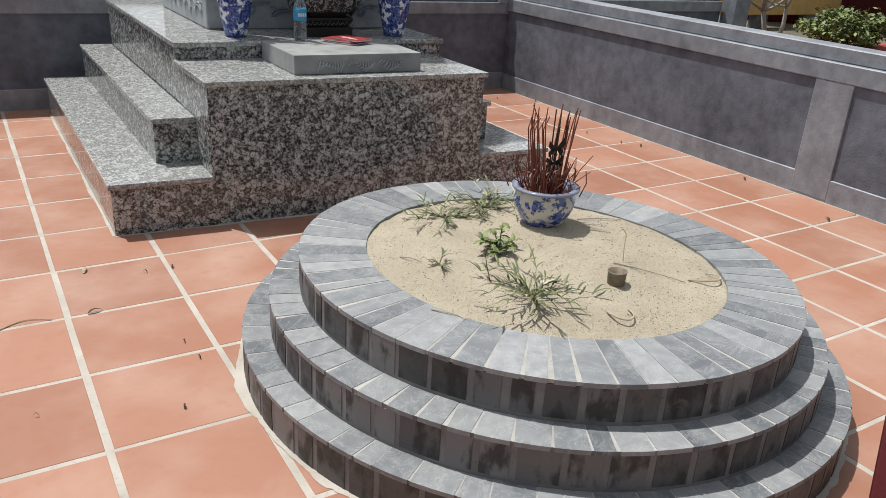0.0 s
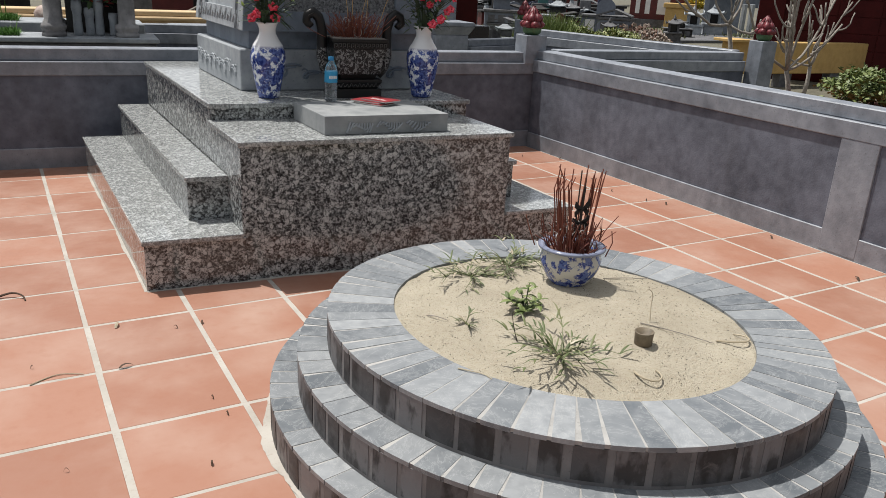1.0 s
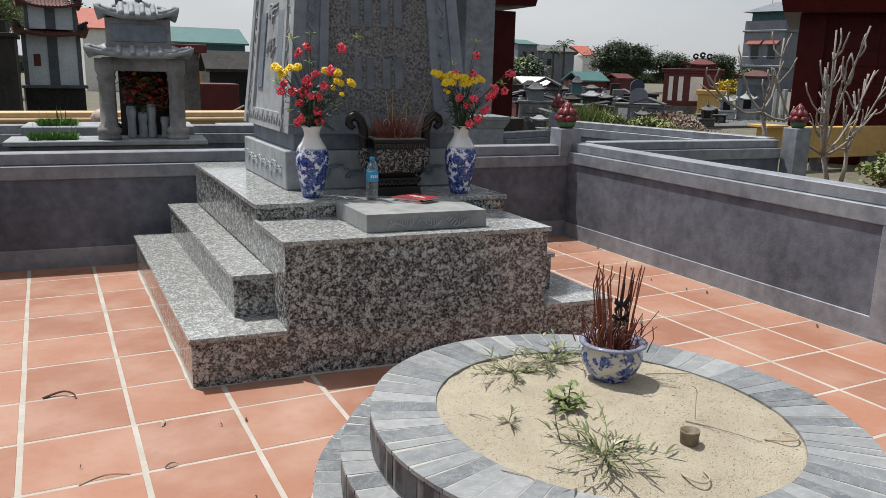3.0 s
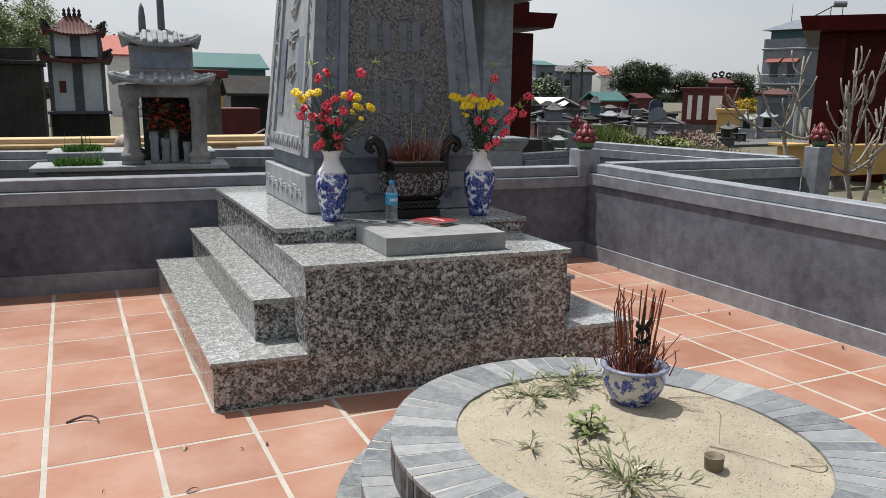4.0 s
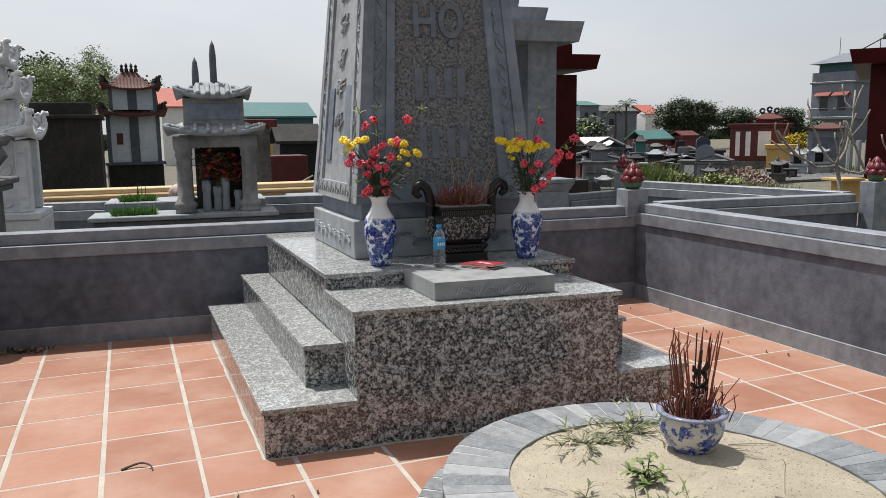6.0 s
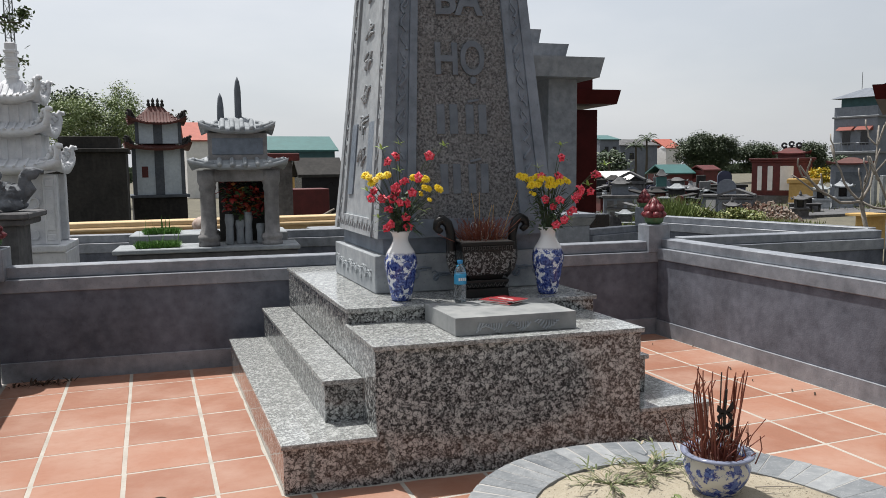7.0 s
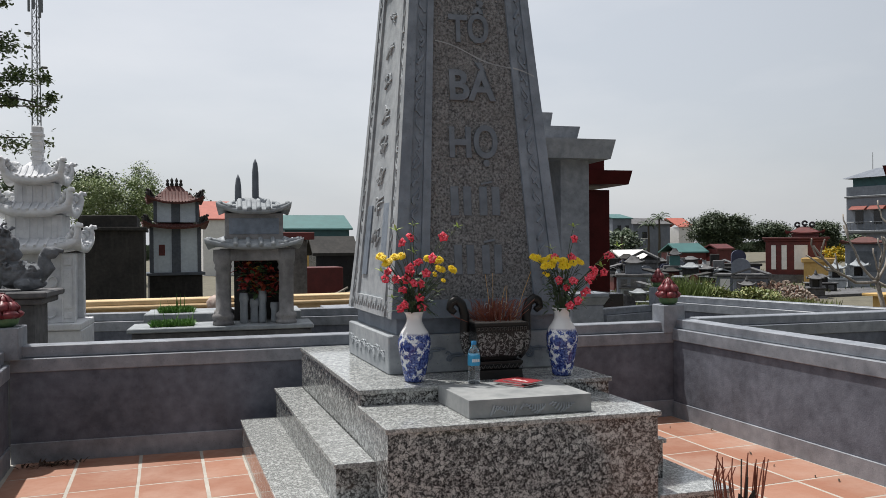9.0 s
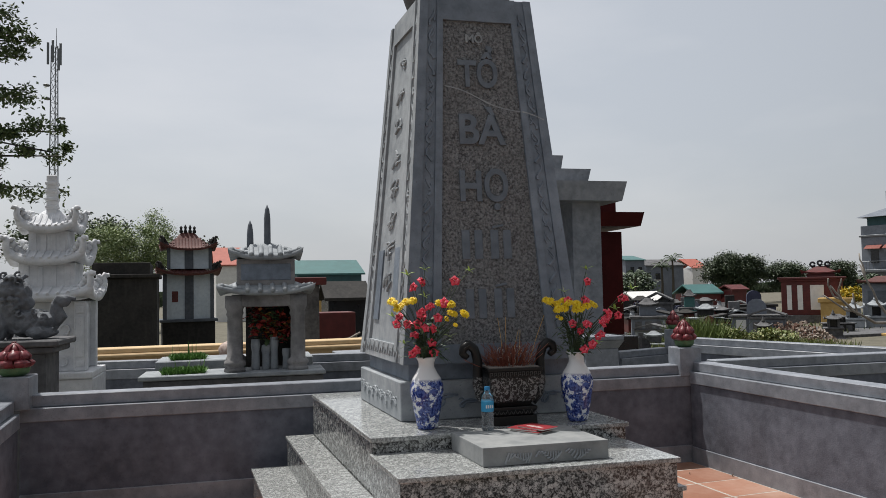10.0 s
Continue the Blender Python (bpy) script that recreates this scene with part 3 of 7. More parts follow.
for k in range(1, rings + 1):
    f = k / rings
    cur = []
    for i in range(96):
        p = oval(INNER[0] * 1.03 * f, INNER[1] * 1.03 * f, 2 * math.pi * i / 96, 0)
        cur.append(bm.verts.new((p.x, p.y, sand_height(p.x, p.y) - (0.012 if k == rings else 0))))
    for i in range(96):
        if prev:
            bm.faces.new((prev[i], prev[(i + 1) % 96], cur[(i + 1) % 96], cur[i]))
        else:
            bm.faces.new((mid, cur[i], cur[(i + 1) % 96]))
    prev = cur
part("sand", bm, SAND, grave, "pale dry sand strewn with bits of straw", True)


def grave_ring(count, outer, inner, z0, z1, seed, tread):
    """Slate pieces laid side by side round the oval: treads lie flat, risers stand."""
    r = random.Random(seed)
    cuts = sorted((i + r.uniform(-0.24, 0.24)) / count for i in range(count))
    for i in range(count):
        t0, t1 = 2 * math.pi * cuts[i], 2 * math.pi * (cuts[(i + 1) % count] + (1 if i == count - 1 else 0))
        gap = (r.choice((0.001, 0.003, 0.006, 0.009)) if tread else r.uniform(0.006, 0.013)) / outer[0]
        fan = 0.0015 / inner[0] if tread else gap
        ends = {True: (t0 + gap, t1 - gap), False: (t0 + fan, t1 - fan)}
        dz = r.uniform(0.0003, 0.0016)
        bm = B()
        steps = 2
        def corner(ab, t, z):
            return oval(ab[0], ab[1], t, z)
        low_in = [corner(inner, ends[False][0] + (ends[False][1] - ends[False][0]) * k / steps, z0) for k in range(steps + 1)]
        low_out = [corner(outer, ends[True][0] + (ends[True][1] - ends[True][0]) * k / steps, z0) for k in range(steps + 1)]
        lift = Vector((0, 0, z1 - z0 + dz))
        a = [bm.verts.new(p) for p in low_in + low_out[::-1]]
        b = [bm.verts.new(p + lift) for p in low_in + low_out[::-1]]
        bm.faces.new(a[::-1])
        bm.faces.new(b)
        m = len(a)
        for k in range(m):
            bm.faces.new((a[k], a[(k + 1) % m], b[(k + 1) % m], b[k]))
        part("slate_tread" if tread else "slate_riser", bm, SLATE if tread else SLATE_RISER_SHADED, grave)


def shrink(ab, d):
    return (ab[0] - d, ab[1] - d)


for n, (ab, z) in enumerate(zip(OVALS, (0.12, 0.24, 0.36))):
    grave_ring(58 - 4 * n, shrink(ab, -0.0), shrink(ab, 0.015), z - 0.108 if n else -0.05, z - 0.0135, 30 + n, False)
grave_ring(66, shrink(OVALS[0], -0.0008), shrink(OVALS[0], 0.1), 0.108, 0.12, 11, True)
grave_ring(63, shrink(OVALS[1], -0.0008), shrink(OVALS[1], 0.11), 0.228, 0.24, 12, True)
grave_ring(62, shrink(OVALS[2], -0.0008), INNER, 0.347, 0.36, 13, True)

# cement smeared on the tiles round the foot of the grave and the plinth
bm = B()
ra = []
for i in range(360):
    t = 2 * math.pi * i / 360
    w = 0.016 + 0.03 * max(0, noise.noise((math.cos(t) * 2.3, math.sin(t) * 2.3, 4))) + 0.012 * noise.noise((math.cos(t) * 11, math.sin(t) * 11, 1)) + 0.006 * noise.noise((math.cos(t) * 40, math.sin(t) * 40, 2))
    ra.append((bm.verts.new(oval(OVALS[0][0] - 0.03, OVALS[0][1] - 0.03, t, 0.0022)), bm.verts.new(oval(OVALS[0][0] + w, OVALS[0][1] + w, t, 0.0016))))
for p, q in zip(ra, ra[1:] + ra[:1]):
    bm.faces.new((p[0], p[1], q[1], q[0]))
tagged(part("mortar_smear", bm, GROUT), "pale cement smeared on tiles round the grave", "mortar", kind="structure")
bm = B()
for (ax, ay), (bx, by), nx, ny in (((0.279, 2.6), (0.279, 0.28), -1, 0), ((0.279, 0.28), (2.45, 0.095), 0, -1)):
    last = None
    for i in range(81):
        k = i / 80
        x, y = ax + (bx - ax) * k, ay + (by - ay) * k
        w = 0.012 + 0.008 * noise.noise((x * 5, y * 5, 9)) + 0.003 * noise.noise((x * 23, y * 23, 9))
        cur = (bm.verts.new((x + 0.01 * -nx, y + 0.01 * -ny, 0.002)), bm.verts.new((x + nx * w, y + ny * w, 0.0015)))
        if last:
            bm.faces.new((last[0], last[1], cur[1], cur[0]))
        last = cur
tagged(part("mortar_smear", bm, GROUT), "pale cement smeared on tiles along the plinth", "mortar", kind="structure")

# ---- floor tiles ----
TILE_MESH = {}


def tile(x0, x1, y0, y1, name="tile"):
    w, d = round(x1 - x0 - 0.02, 3), round(y1 - y0 - 0.015, 3)
    if w < 0.03 or d < 0.03:
        return
    if (w, d) not in TILE_MESH:
        bm = B()
        box(bm, -w / 2, w / 2, -d / 2, d / 2, -0.016, 0, 0.002)
        TILE_MESH[w, d] = mesh_of("tile", bm, TERRACOTTA)
    ob = new(name, TILE_MESH[w, d])
    ob.location = ((x0 + x1) / 2 + rnd.uniform(-0.0015, 0.0015), (y0 + y1) / 2 + rnd.uniform(-0.0015, 0.0015), rnd.uniform(-0.0003, 0.0005))
    ob.rotation_euler = (0, 0, rnd.uniform(-0.003, 0.003))
    ob.parent = floor


def hidden(x, y):
    return (0.85 < x < 1.95 and 0.5 < y < 2.3) or math.hypot(x - GX, y - GY) < 0.7


for j in range(-13, 8):
    for i in range(-4, 3):
        x0, y0 = max(i * PITCH, -1.26), j * ROW
        if y0 < 2.9 and not hidden(x0 + 0.2, y0 + 0.2) and (i + 1) * PITCH > -1.2:
            tile(x0, (i + 1) * PITCH, y0, min(y0 + ROW, 2.95))
    for i in range(-5, 1):
        x0, y0 = 3.455 + i * PITCH, -0.126 + j * 0.4
        if y0 < 2.6 and not hidden(x0 + 0.2, y0 + 0.2):
            tile(x0, x0 + PITCH, y0, min(y0 + 0.4, 2.75))
    if not hidden(1.32, j * ROW + 0.2):
        tile(1.224, 1.415, j * ROW, (j + 1) * ROW)

# ---- letters and carvings of the monument ----
def letters(text, cx, z, size, width, depth=0.017, material=None):
    """Raised capitals on the leaning front face, each word inside a dark outline that paints its shade."""
    y = MY - half(z + size * 0.3) - 0.09 * (cx - 0.7) + 0.013
    word = None
    # second pass: swollen thin dark copy as a painted shadow edge behind the word
    for swell, deep, back, name, mat in ((0.021, depth, 0.0, "letters", material or LETTER), (0.058, 0.0015, 0.0022, "outline", LETTER_SHADE)):
        cu = bpy.data.curves.new("letters", "FONT")
        cu.body, cu.align_x, cu.size, cu.extrude, cu.offset = text, "CENTER", size, deep, size * swell
        cu.bevel_depth = 0.0012 if word is None else 0.0
        ob = bpy.data.objects.new("letters", cu)
        scene.collection.objects.link(ob)
        me = bpy.data.meshes.new_from_object(ob.evaluated_get(bpy.context.evaluated_depsgraph_get()))
        bpy.data.objects.remove(ob)
        if word is None:
            xs = [v.co.x for v in me.vertices]
            k = width / (max(xs) - min(xs))
        for v in me.vertices:
            v.co.x *= k
        me.materials.clear()
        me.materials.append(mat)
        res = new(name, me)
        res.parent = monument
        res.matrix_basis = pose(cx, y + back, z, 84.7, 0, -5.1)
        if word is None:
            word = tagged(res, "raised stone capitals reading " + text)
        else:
            tagged(res, "dark flat outline painting the shade round the capitals")
    return word


LETTER_SHADE = plain("letter_shade", (0.022, 0.023, 0.026), 0.85, 0.3, 40)
letters("TỔ", 1.515, 2.715, 0.23, 0.25)
letters("BÀ", 1.512, 2.36, 0.255, 0.29)
letters("HỌ", 1.512, 2.012, 0.255, 0.30)
letters("MỘ", 1.50, 2.995, 0.07, 0.11, 0.006, STONE_PALE)


def name_bars(cx, z, high, wide):
    """Four upright bars and a short accent in place of a family name."""
    for k in (-0.44, -0.17, 0.17, 0.44):
        bm = B()
        box(bm, -wide * 0.085, wide * 0.085, -0.012, 0.012, 0, high, 0.003)
        ob = part("bar", bm, LETTER, monument, "raised plain stone bar")
        x = cx + k * wide
        ob.matrix_basis = pose(x, MY - half(z + high / 2) - 0.09 * (x - 0.7) + 0.013, z, -5.3, 0, -5.1)
    bm = B()
    box(bm, -0.035, 0.035, -0.01, 0.01, 0, 0.014, 0.003)
    ob = part("bar", bm, LETTER, monument)
    ob.matrix_basis = pose(cx + wide * 0.26, MY - half(z + high) - 0.09 * (cx - 0.7) + 0.012, z + high + 0.014, -5.3, -12, -5.1)


name_bars(1.512, 1.66, 0.175, 0.29)
name_bars(1.515, 1.312, 0.175, 0.28)

vein = B()
last = None
for k in range(25):
    t = k / 24
    a, z = -0.56 + 1.5 * t, 2.715 - 0.2 * t + 0.012 * math.sin(9 * t)
    out = 0.0018 if abs(a) > 0.6 else -0.0142
    up = 0.004 + 0.003 * noise.noise((t * 8, 1, 1))
    cur = [vein.verts.new(face_pt(0, a, z + up, out)), vein.verts.new(face_pt(0, a, z - up, out))]
    if last:
        vein.faces.new((last[0], last[1], cur[1], cur[0]))
    last = cur
mon("vein", vein, STONE_PALE, "thin pale vein in the stone")

# unreadable brush characters on the left face, kept as short plain strokes
r4 = random.Random(5)
for i in range(8):
    z = 1.48 + i * 0.198
    for k in range(6):
        bm = B()
        a0, a1 = r4.uniform(-0.2, 0.1), r4.uniform(-0.1, 0.22)
        z0, z1 = z + r4.uniform(0, 0.11), z + r4.uniform(0.02, 0.12)
        tube(bm, [face_pt(3, a0, z0, -0.012), face_pt(3, (a0 + a1) / 2, (z0 + z1) / 2 + 0.008, -0.009), face_pt(3, a1, z1, -0.012)], 0.010, 0.006, 5)
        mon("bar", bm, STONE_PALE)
# two narrow sunk tablets low on the left face, and a leaf border under them
for a in (-0.42, 0.42):
    bm = B()
    strip(bm, 3, a - 0.12, a + 0.12, 1.30, 1.75, -0.016, -0.007)
    mon("tablet", bm, STONE)
bm = B()
for i in range(16):
    a = -0.8 + 1.6 * i / 15
    tube(bm, [face_pt(3, a - 0.05, 1.10, 0.001), face_pt(3, a, 1.14 + 0.02 * (i % 2), 0.004), face_pt(3, a + 0.05, 1.11, 0.001)], 0.007, 0.004, 5)
mon("leaf_border", bm, STONE_PALE)


def waves(side, a_range, z0, count, seed):
    """Rolling wave scrolls carved on the base block: spirals with long tails."""
    r = random.Random(seed)
    for i in range(count):
        u = a_range[0] + (a_range[1] - a_range[0]) * i / (count - 1)
        big = r.uniform(0.045, 0.065)
        bm = B()
        for turn in (0.0, 0.5):
            pts = []
            for k in range(15):
                t = k / 14
                ang = 1.2 + 7.5 * t + turn
                rad = big * (1.0 - 0.8 * t) * (1 - turn * 0.3)
                du, dz = rad * math.cos(ang) + 0.09 * (1 - t) ** 3, rad * math.sin(ang) - 0.05 * (1 - t) ** 3
                zz = z0 + 0.012 * math.sin(i * 2.1) + dz
                pts.append((MX - 0.556, MY + u + du, zz) if side == 3 else (MX + u + du, MY - 0.511, zz))
            tube(bm, pts, 0.0075, 0.004, 5)
        # left waves take the sunlit tone, front ones the shaded tone
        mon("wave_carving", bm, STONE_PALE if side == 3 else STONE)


waves(3, (-0.42, 0.38), 0.86, 8, 1)
waves(0, (-0.46, 0.42), 0.86, 8, 2)
bm = B()
prof = [(0.26, 3.285), (0.33, 3.33), (0.36, 3.42), (0.33, 3.52), (0.24, 3.6), (0.12, 3.72), (0.03, 3.8)]
lathe(bm, prof, 24, (MX, MY - 0.07, 0))
part("finial", bm, OLD_STONE, monument, "rounded lotus bud top of grey stone", True)

# ---- vases and flowers ----
vm, blot, fine, hz = porcelain("vase_glaze", 24, 0.655)
motif = vm.mix(blot, (0.68, 0.71, 0.74), vm.mix(fine, (0.01, 0.02, 0.13), (0.07, 0.11, 0.32)))
vm.color(vm.mix(vm.ramp(hz, (0.0, (1, 1, 1)), (0.255, (1, 1, 1)), (0.27, (0, 0, 0))), (0.7, 0.71, 0.71), motif))
VASE = vm.m
pm, blot, fine, hz = porcelain("bowl_glaze", 20, 0.615)
bowl_motif = pm.mix(blot, (0.50, 0.485, 0.44), pm.mix(fine, (0.018, 0.03, 0.17), (0.09, 0.13, 0.32)))
rim = pm.ramp(hz, (0.128, (0, 0, 0)), (0.131, (1, 1, 1)))
pm.color(pm.mix(rim, bowl_motif, (0.2, 0.22, 0.3)))
BOWL = pm.m
YELLOW = leafy("yellow_petal", (0.7, 0.45, 0.004), (0.85, 0.62, 0.008), (0.85, 0.68, 0.02))
PINK = leafy("pink_petal", (0.6, 0.02, 0.05), (0.8, 0.05, 0.09), (0.85, 0.18, 0.24))
STEM = plain("stem", (0.035, 0.06, 0.025), 0.6, 0.3, 30)
PALE_LEAF = leafy("pale_leaf", (0.2, 0.32, 0.06), (0.35, 0.45, 0.12))

VASE_PROFILE = [(0.052, 0.0), (0.06, 0.008), (0.063, 0.03), (0.075, 0.09), (0.088, 0.16), (0.096, 0.215), (0.094, 0.245), (0.080, 0.285), (0.06, 0.315), (0.045, 0.345), (0.044, 0.365), (0.052, 0.39), (0.062, 0.402), (0.058, 0.404), (0.043, 0.38), (0.036, 0.34)]
BLOOM_MESH = {}


def bloom(kind):
    """A small many-petalled head at the origin, looking up."""
    if kind in BLOOM_MESH:
        return BLOOM_MESH[kind]
    bm = B()
    r = random.Random(3)
    rings = ((14, 0.034, 0.004), (12, 0.028, 0.012), (9, 0.019, 0.018), (5, 0.01, 0.021)) if kind == "yellow" else ((5, 0.021, 0.004), (5, 0.015, 0.010), (3, 0.008, 0.013))
    for n, ln, z in rings:
        for i in range(n):
            a = 2 * math.pi * (i + r.random() * 0.5) / n
            d = Vector((math.cos(a), math.sin(a), 0))
            blade(bm, d * 0.003 + Vector((0, 0, z * 0.6)), d * ln + Vector((0, 0, z)), ln * (0.5 if kind == "yellow" else 1.0), 0.003, 2)
    BLOOM_MESH[kind] = mesh_of(kind + "_bloom", bm, YELLOW if kind == "yellow" else PINK)
    return BLOOM_MESH[kind]


def vase(x, y, z, seed, label):
    root = empty("flower_vase", label, "vase", "altar vases", at=(x, y, z))
    bm = B()
    lathe(bm, [(r * 0.95, h * 0.95) for r, h in VASE_PROFILE], 40)
    part("body", bm, VASE, root, "white porcelain painted with blue landscapes", True)
    return root


def bouquet(x, y, z, seed, yellow, pink, shoots, buds):
    """Plastic blossoms on dark stems: heads at (across, up) from the vase's mouth, leaves between, pale shoot tips and a budding twig."""
    r = random.Random(seed)
    root = empty("bouquet", "plastic bouquet of yellow chrysanthemums and red blossom sprigs in a vase", "flowers", "altar bouquets", at=(x, y, z), turn=-20)
    root.scale = (1.08, 1.08, 1.08)
    stems, leaves, tips = B(), B(), B()

    def head(kind, p, d, size):
        ob = new("blossom", bloom(kind))
        ob.parent = root
        ob.matrix_basis = Matrix.Translation(p) @ Vector(d).to_track_quat("Z", "Y").to_matrix().to_4x4() @ Matrix.Scale(size, 4)

    def stem(p, thick):
        tube(stems, [(p.x * 0.1, p.y * 0.1, -0.05), (p.x * 0.3, p.y * 0.4, p.z * 0.45), (p.x * 0.75, p.y * 0.8, p.z * 0.85), p], thick, thick * 0.6, 5)

    for u, v in yellow:
        for j in range(2):
            p = Vector((u + j * r.uniform(-0.022, 0.022), r.uniform(-0.055, 0.04), v + j * r.uniform(-0.018, 0.012)))
            stem(p, 0.0024)
            head("yellow", p, (p.x * 0.8, p.y - 0.2, 0.2), r.uniform(0.66, 0.85) if v > 0.2 else 0.42)
    for u, v in pink:
        p = Vector((u, r.uniform(-0.09, -0.01), v))
        stem(p, 0.0024)
        for j in range(2):
            q = p + Vector((r.uniform(-0.014, 0.014), r.uniform(-0.014, 0.014), r.uniform(-0.014, 0.014))) * j
            head("pink", q, (r.uniform(-0.8, 0.8), r.uniform(-1.4, -0.3), r.uniform(0, 0.9)), r.uniform(1.1, 1.4) * (1 - 0.25 * j))
        for j in range(3):
            blade(leaves, p, p + Vector((r.uniform(-0.04, 0.04), r.uniform(-0.03, 0.03), r.uniform(-0.03, 0.02))), 0.015, 0.004)
    for u, v in shoots:
        p = Vector((u, r.uniform(-0.06, 0.0), v - 0.01))
        stem(p, 0.0022)
        for du, dv in ((-0.034, 0.014), (0.034, 0.012), (-0.008, 0.03), (0.018, -0.012)):
            blade(tips, p, p + Vector((du, r.uniform(-0.012, 0.012), dv)) * r.uniform(0.7, 1.1), 0.016, 0.004)
    for u, v in buds:
        p = Vector((u, -0.04, v))
        blade(tips, p, p + Vector((0.008, 0, 0.014)), 0.011, 0.002)
    for i in range(190):
        a, k = r.uniform(0, 6.28), r.uniform(0.01, 0.085)
        q = Vector((math.cos(a) * k * 1.2, math.sin(a) * k, r.uniform(-0.005, 0.2)))
        blade(leaves, q, q + Vector((math.cos(a) * 0.034, math.sin(a) * 0.034, r.uniform(-0.03, 0.025))), 0.017, 0.004)
    part("stem_bundle", stems, STEM, root)
    part("foliage", leaves, LEAF, root, "dark green plastic leaves")
    part("shoot_cluster", tips, PALE_LEAF, root, "pale green shoot tips")
    return root


VASES = (1.05, 0.925), (1.897, 0.81)
for x, y in VASES:
    vase(x, y, 0.7425, 4, "tall white porcelain vase painted with a cobalt blue landscape")
bouquet(*VASES[0], 1.115, 4,
        ((-0.15, 0.28), (-0.12, 0.265), (-0.09, 0.28), (-0.06, 0.29), (0.11, 0.26), (0.14, 0.22), (0.105, 0.2), (0.19, 0.225), (0.09, 0.27), (0.15, 0.165)),
        ((-0.127, 0.21), (-0.14, 0.18), (-0.05, 0.36), (-0.02, 0.385), (0.02, 0.255), (-0.08, 0.17), (-0.04, 0.175), (-0.055, 0.12), (0.0, 0.155), (0.035, 0.15), (0.065, 0.205), (-0.01, 0.205), (0.03, 0.075), (-0.045, 0.05), (0.04, 0.03), (-0.02, 0.225), (0.15, 0.385), (0.1, 0.28), (-0.06, 0.03)),
        ((-0.085, 0.43), (0.0, 0.455), (0.225, 0.445), (0.0, 0.32), (-0.16, 0.225), (-0.105, 0.09), (0.12, 0.12)),
        ((0.13, 0.33), (0.17, 0.41), (0.19, 0.4), (-0.075, 0.4), (0.205, 0.43)))
bouquet(*VASES[1], 1.115, 9,
        ((-0.13, 0.27), (-0.1, 0.255), (-0.09, 0.23), (-0.055, 0.24), (-0.055, 0.27), (0.0, 0.255), (0.02, 0.23), (0.05, 0.245), (0.1, 0.245), (-0.085, 0.19)),
        ((-0.04, 0.275), (0.05, 0.27), (0.055, 0.15), (0.02, 0.12), (-0.02, 0.155), (0.035, 0.025), (0.075, 0.05), (0.12, 0.15), (0.15, 0.175), (0.122, 0.1), (0.16, 0.205), (0.22, 0.195), (0.245, 0.28), (0.052, 0.37)),
        ((-0.055, 0.33), (0.058, 0.445), (0.29, 0.34), (0.205, 0.235), (0.11, 0.06)),
        ((0.055, 0.4), (0.26, 0.3), (0.235, 0.25), (0.05, 0.34)))

# ---- the black incense urn ----
um = Mat("urn_stone", 0.35, spec=0.35)
un = um.noise(38, 6, 0.7, w=1.5)
us = um.n.new("ShaderNodeSeparateXYZ")
um.l.new(um.c, us.inputs[0])
zone = um.ramp(us.outputs["Z"], (0.125, (0, 0, 0)), (0.13, (1, 1, 1)), (0.262, (1, 1, 1)), (0.267, (0, 0, 0)))
um.color(um.mix(um.mix(1.0, zone, um.ramp(un, (0.5, (0, 0, 0)), (0.56, (1, 1, 1))), "MULTIPLY"), (0.007, 0.007, 0.007), (0.22, 0.222, 0.22))).bump(un, 0.4, 0.004)
URN = um.m
URN_EDGE = plain("urn_edge", (0.075, 0.07, 0.066), 0.5, 0.4, 30)
urn = empty("incense_urn", "black carved stone incense urn with two curled handles", "urn", at=(1.525, 0.90, 0.7425), turn=-5)
urn.scale = (0.86, 0.86, 0.98)
for piece, z0, z1, a0, a1 in (("foot", 0.0, 0.05, 0.15, 0.145), ("foot_moulding", 0.05, 0.085, 0.125, 0.15), ("foot_plate", 0.085, 0.10, 0.15, 0.15), ("waist", 0.10, 0.13, 0.11, 0.125), ("bowl", 0.13, 0.265, 0.138, 0.168), ("border", 0.265, 0.30, 0.172, 0.175), ("lip", 0.30, 0.318, 0.182, 0.182)):
    bm = B()
    hexa(bm, [(-a0, -a0 * 0.7, z0), (a0, -a0 * 0.7, z0), (a0, a0 * 0.7, z0), (-a0, a0 * 0.7, z0)], [(-a1, -a1 * 0.7, z1), (a1, -a1 * 0.7, z1), (a1, a1 * 0.7, z1), (-a1, a1 * 0.7, z1)], 0.002)
    part(piece, bm, URN, urn)
bm = B()
for k in range(13):
    x = -0.16 + 0.32 * k / 12
    tube(bm, [(x - 0.009, -0.128, 0.272), (x - 0.009, -0.128, 0.294), (x + 0.007, -0.128, 0.294), (x + 0.007, -0.128, 0.280), (x, -0.128, 0.280)], 0.0022, 0.0022, 4)
part("key_border", bm, URN_EDGE, urn, "pale key pattern border")
bm = B()
for k in range(11):
    x = -0.135 + 0.27 * k / 10
    tube(bm, [(x - 0.012, -0.108, 0.062), (x, -0.112, 0.078 + 0.006 * (k % 2)), (x + 0.012, -0.108, 0.06)], 0.003, 0.002, 4)
part("foot_carving", bm, URN_EDGE, urn)
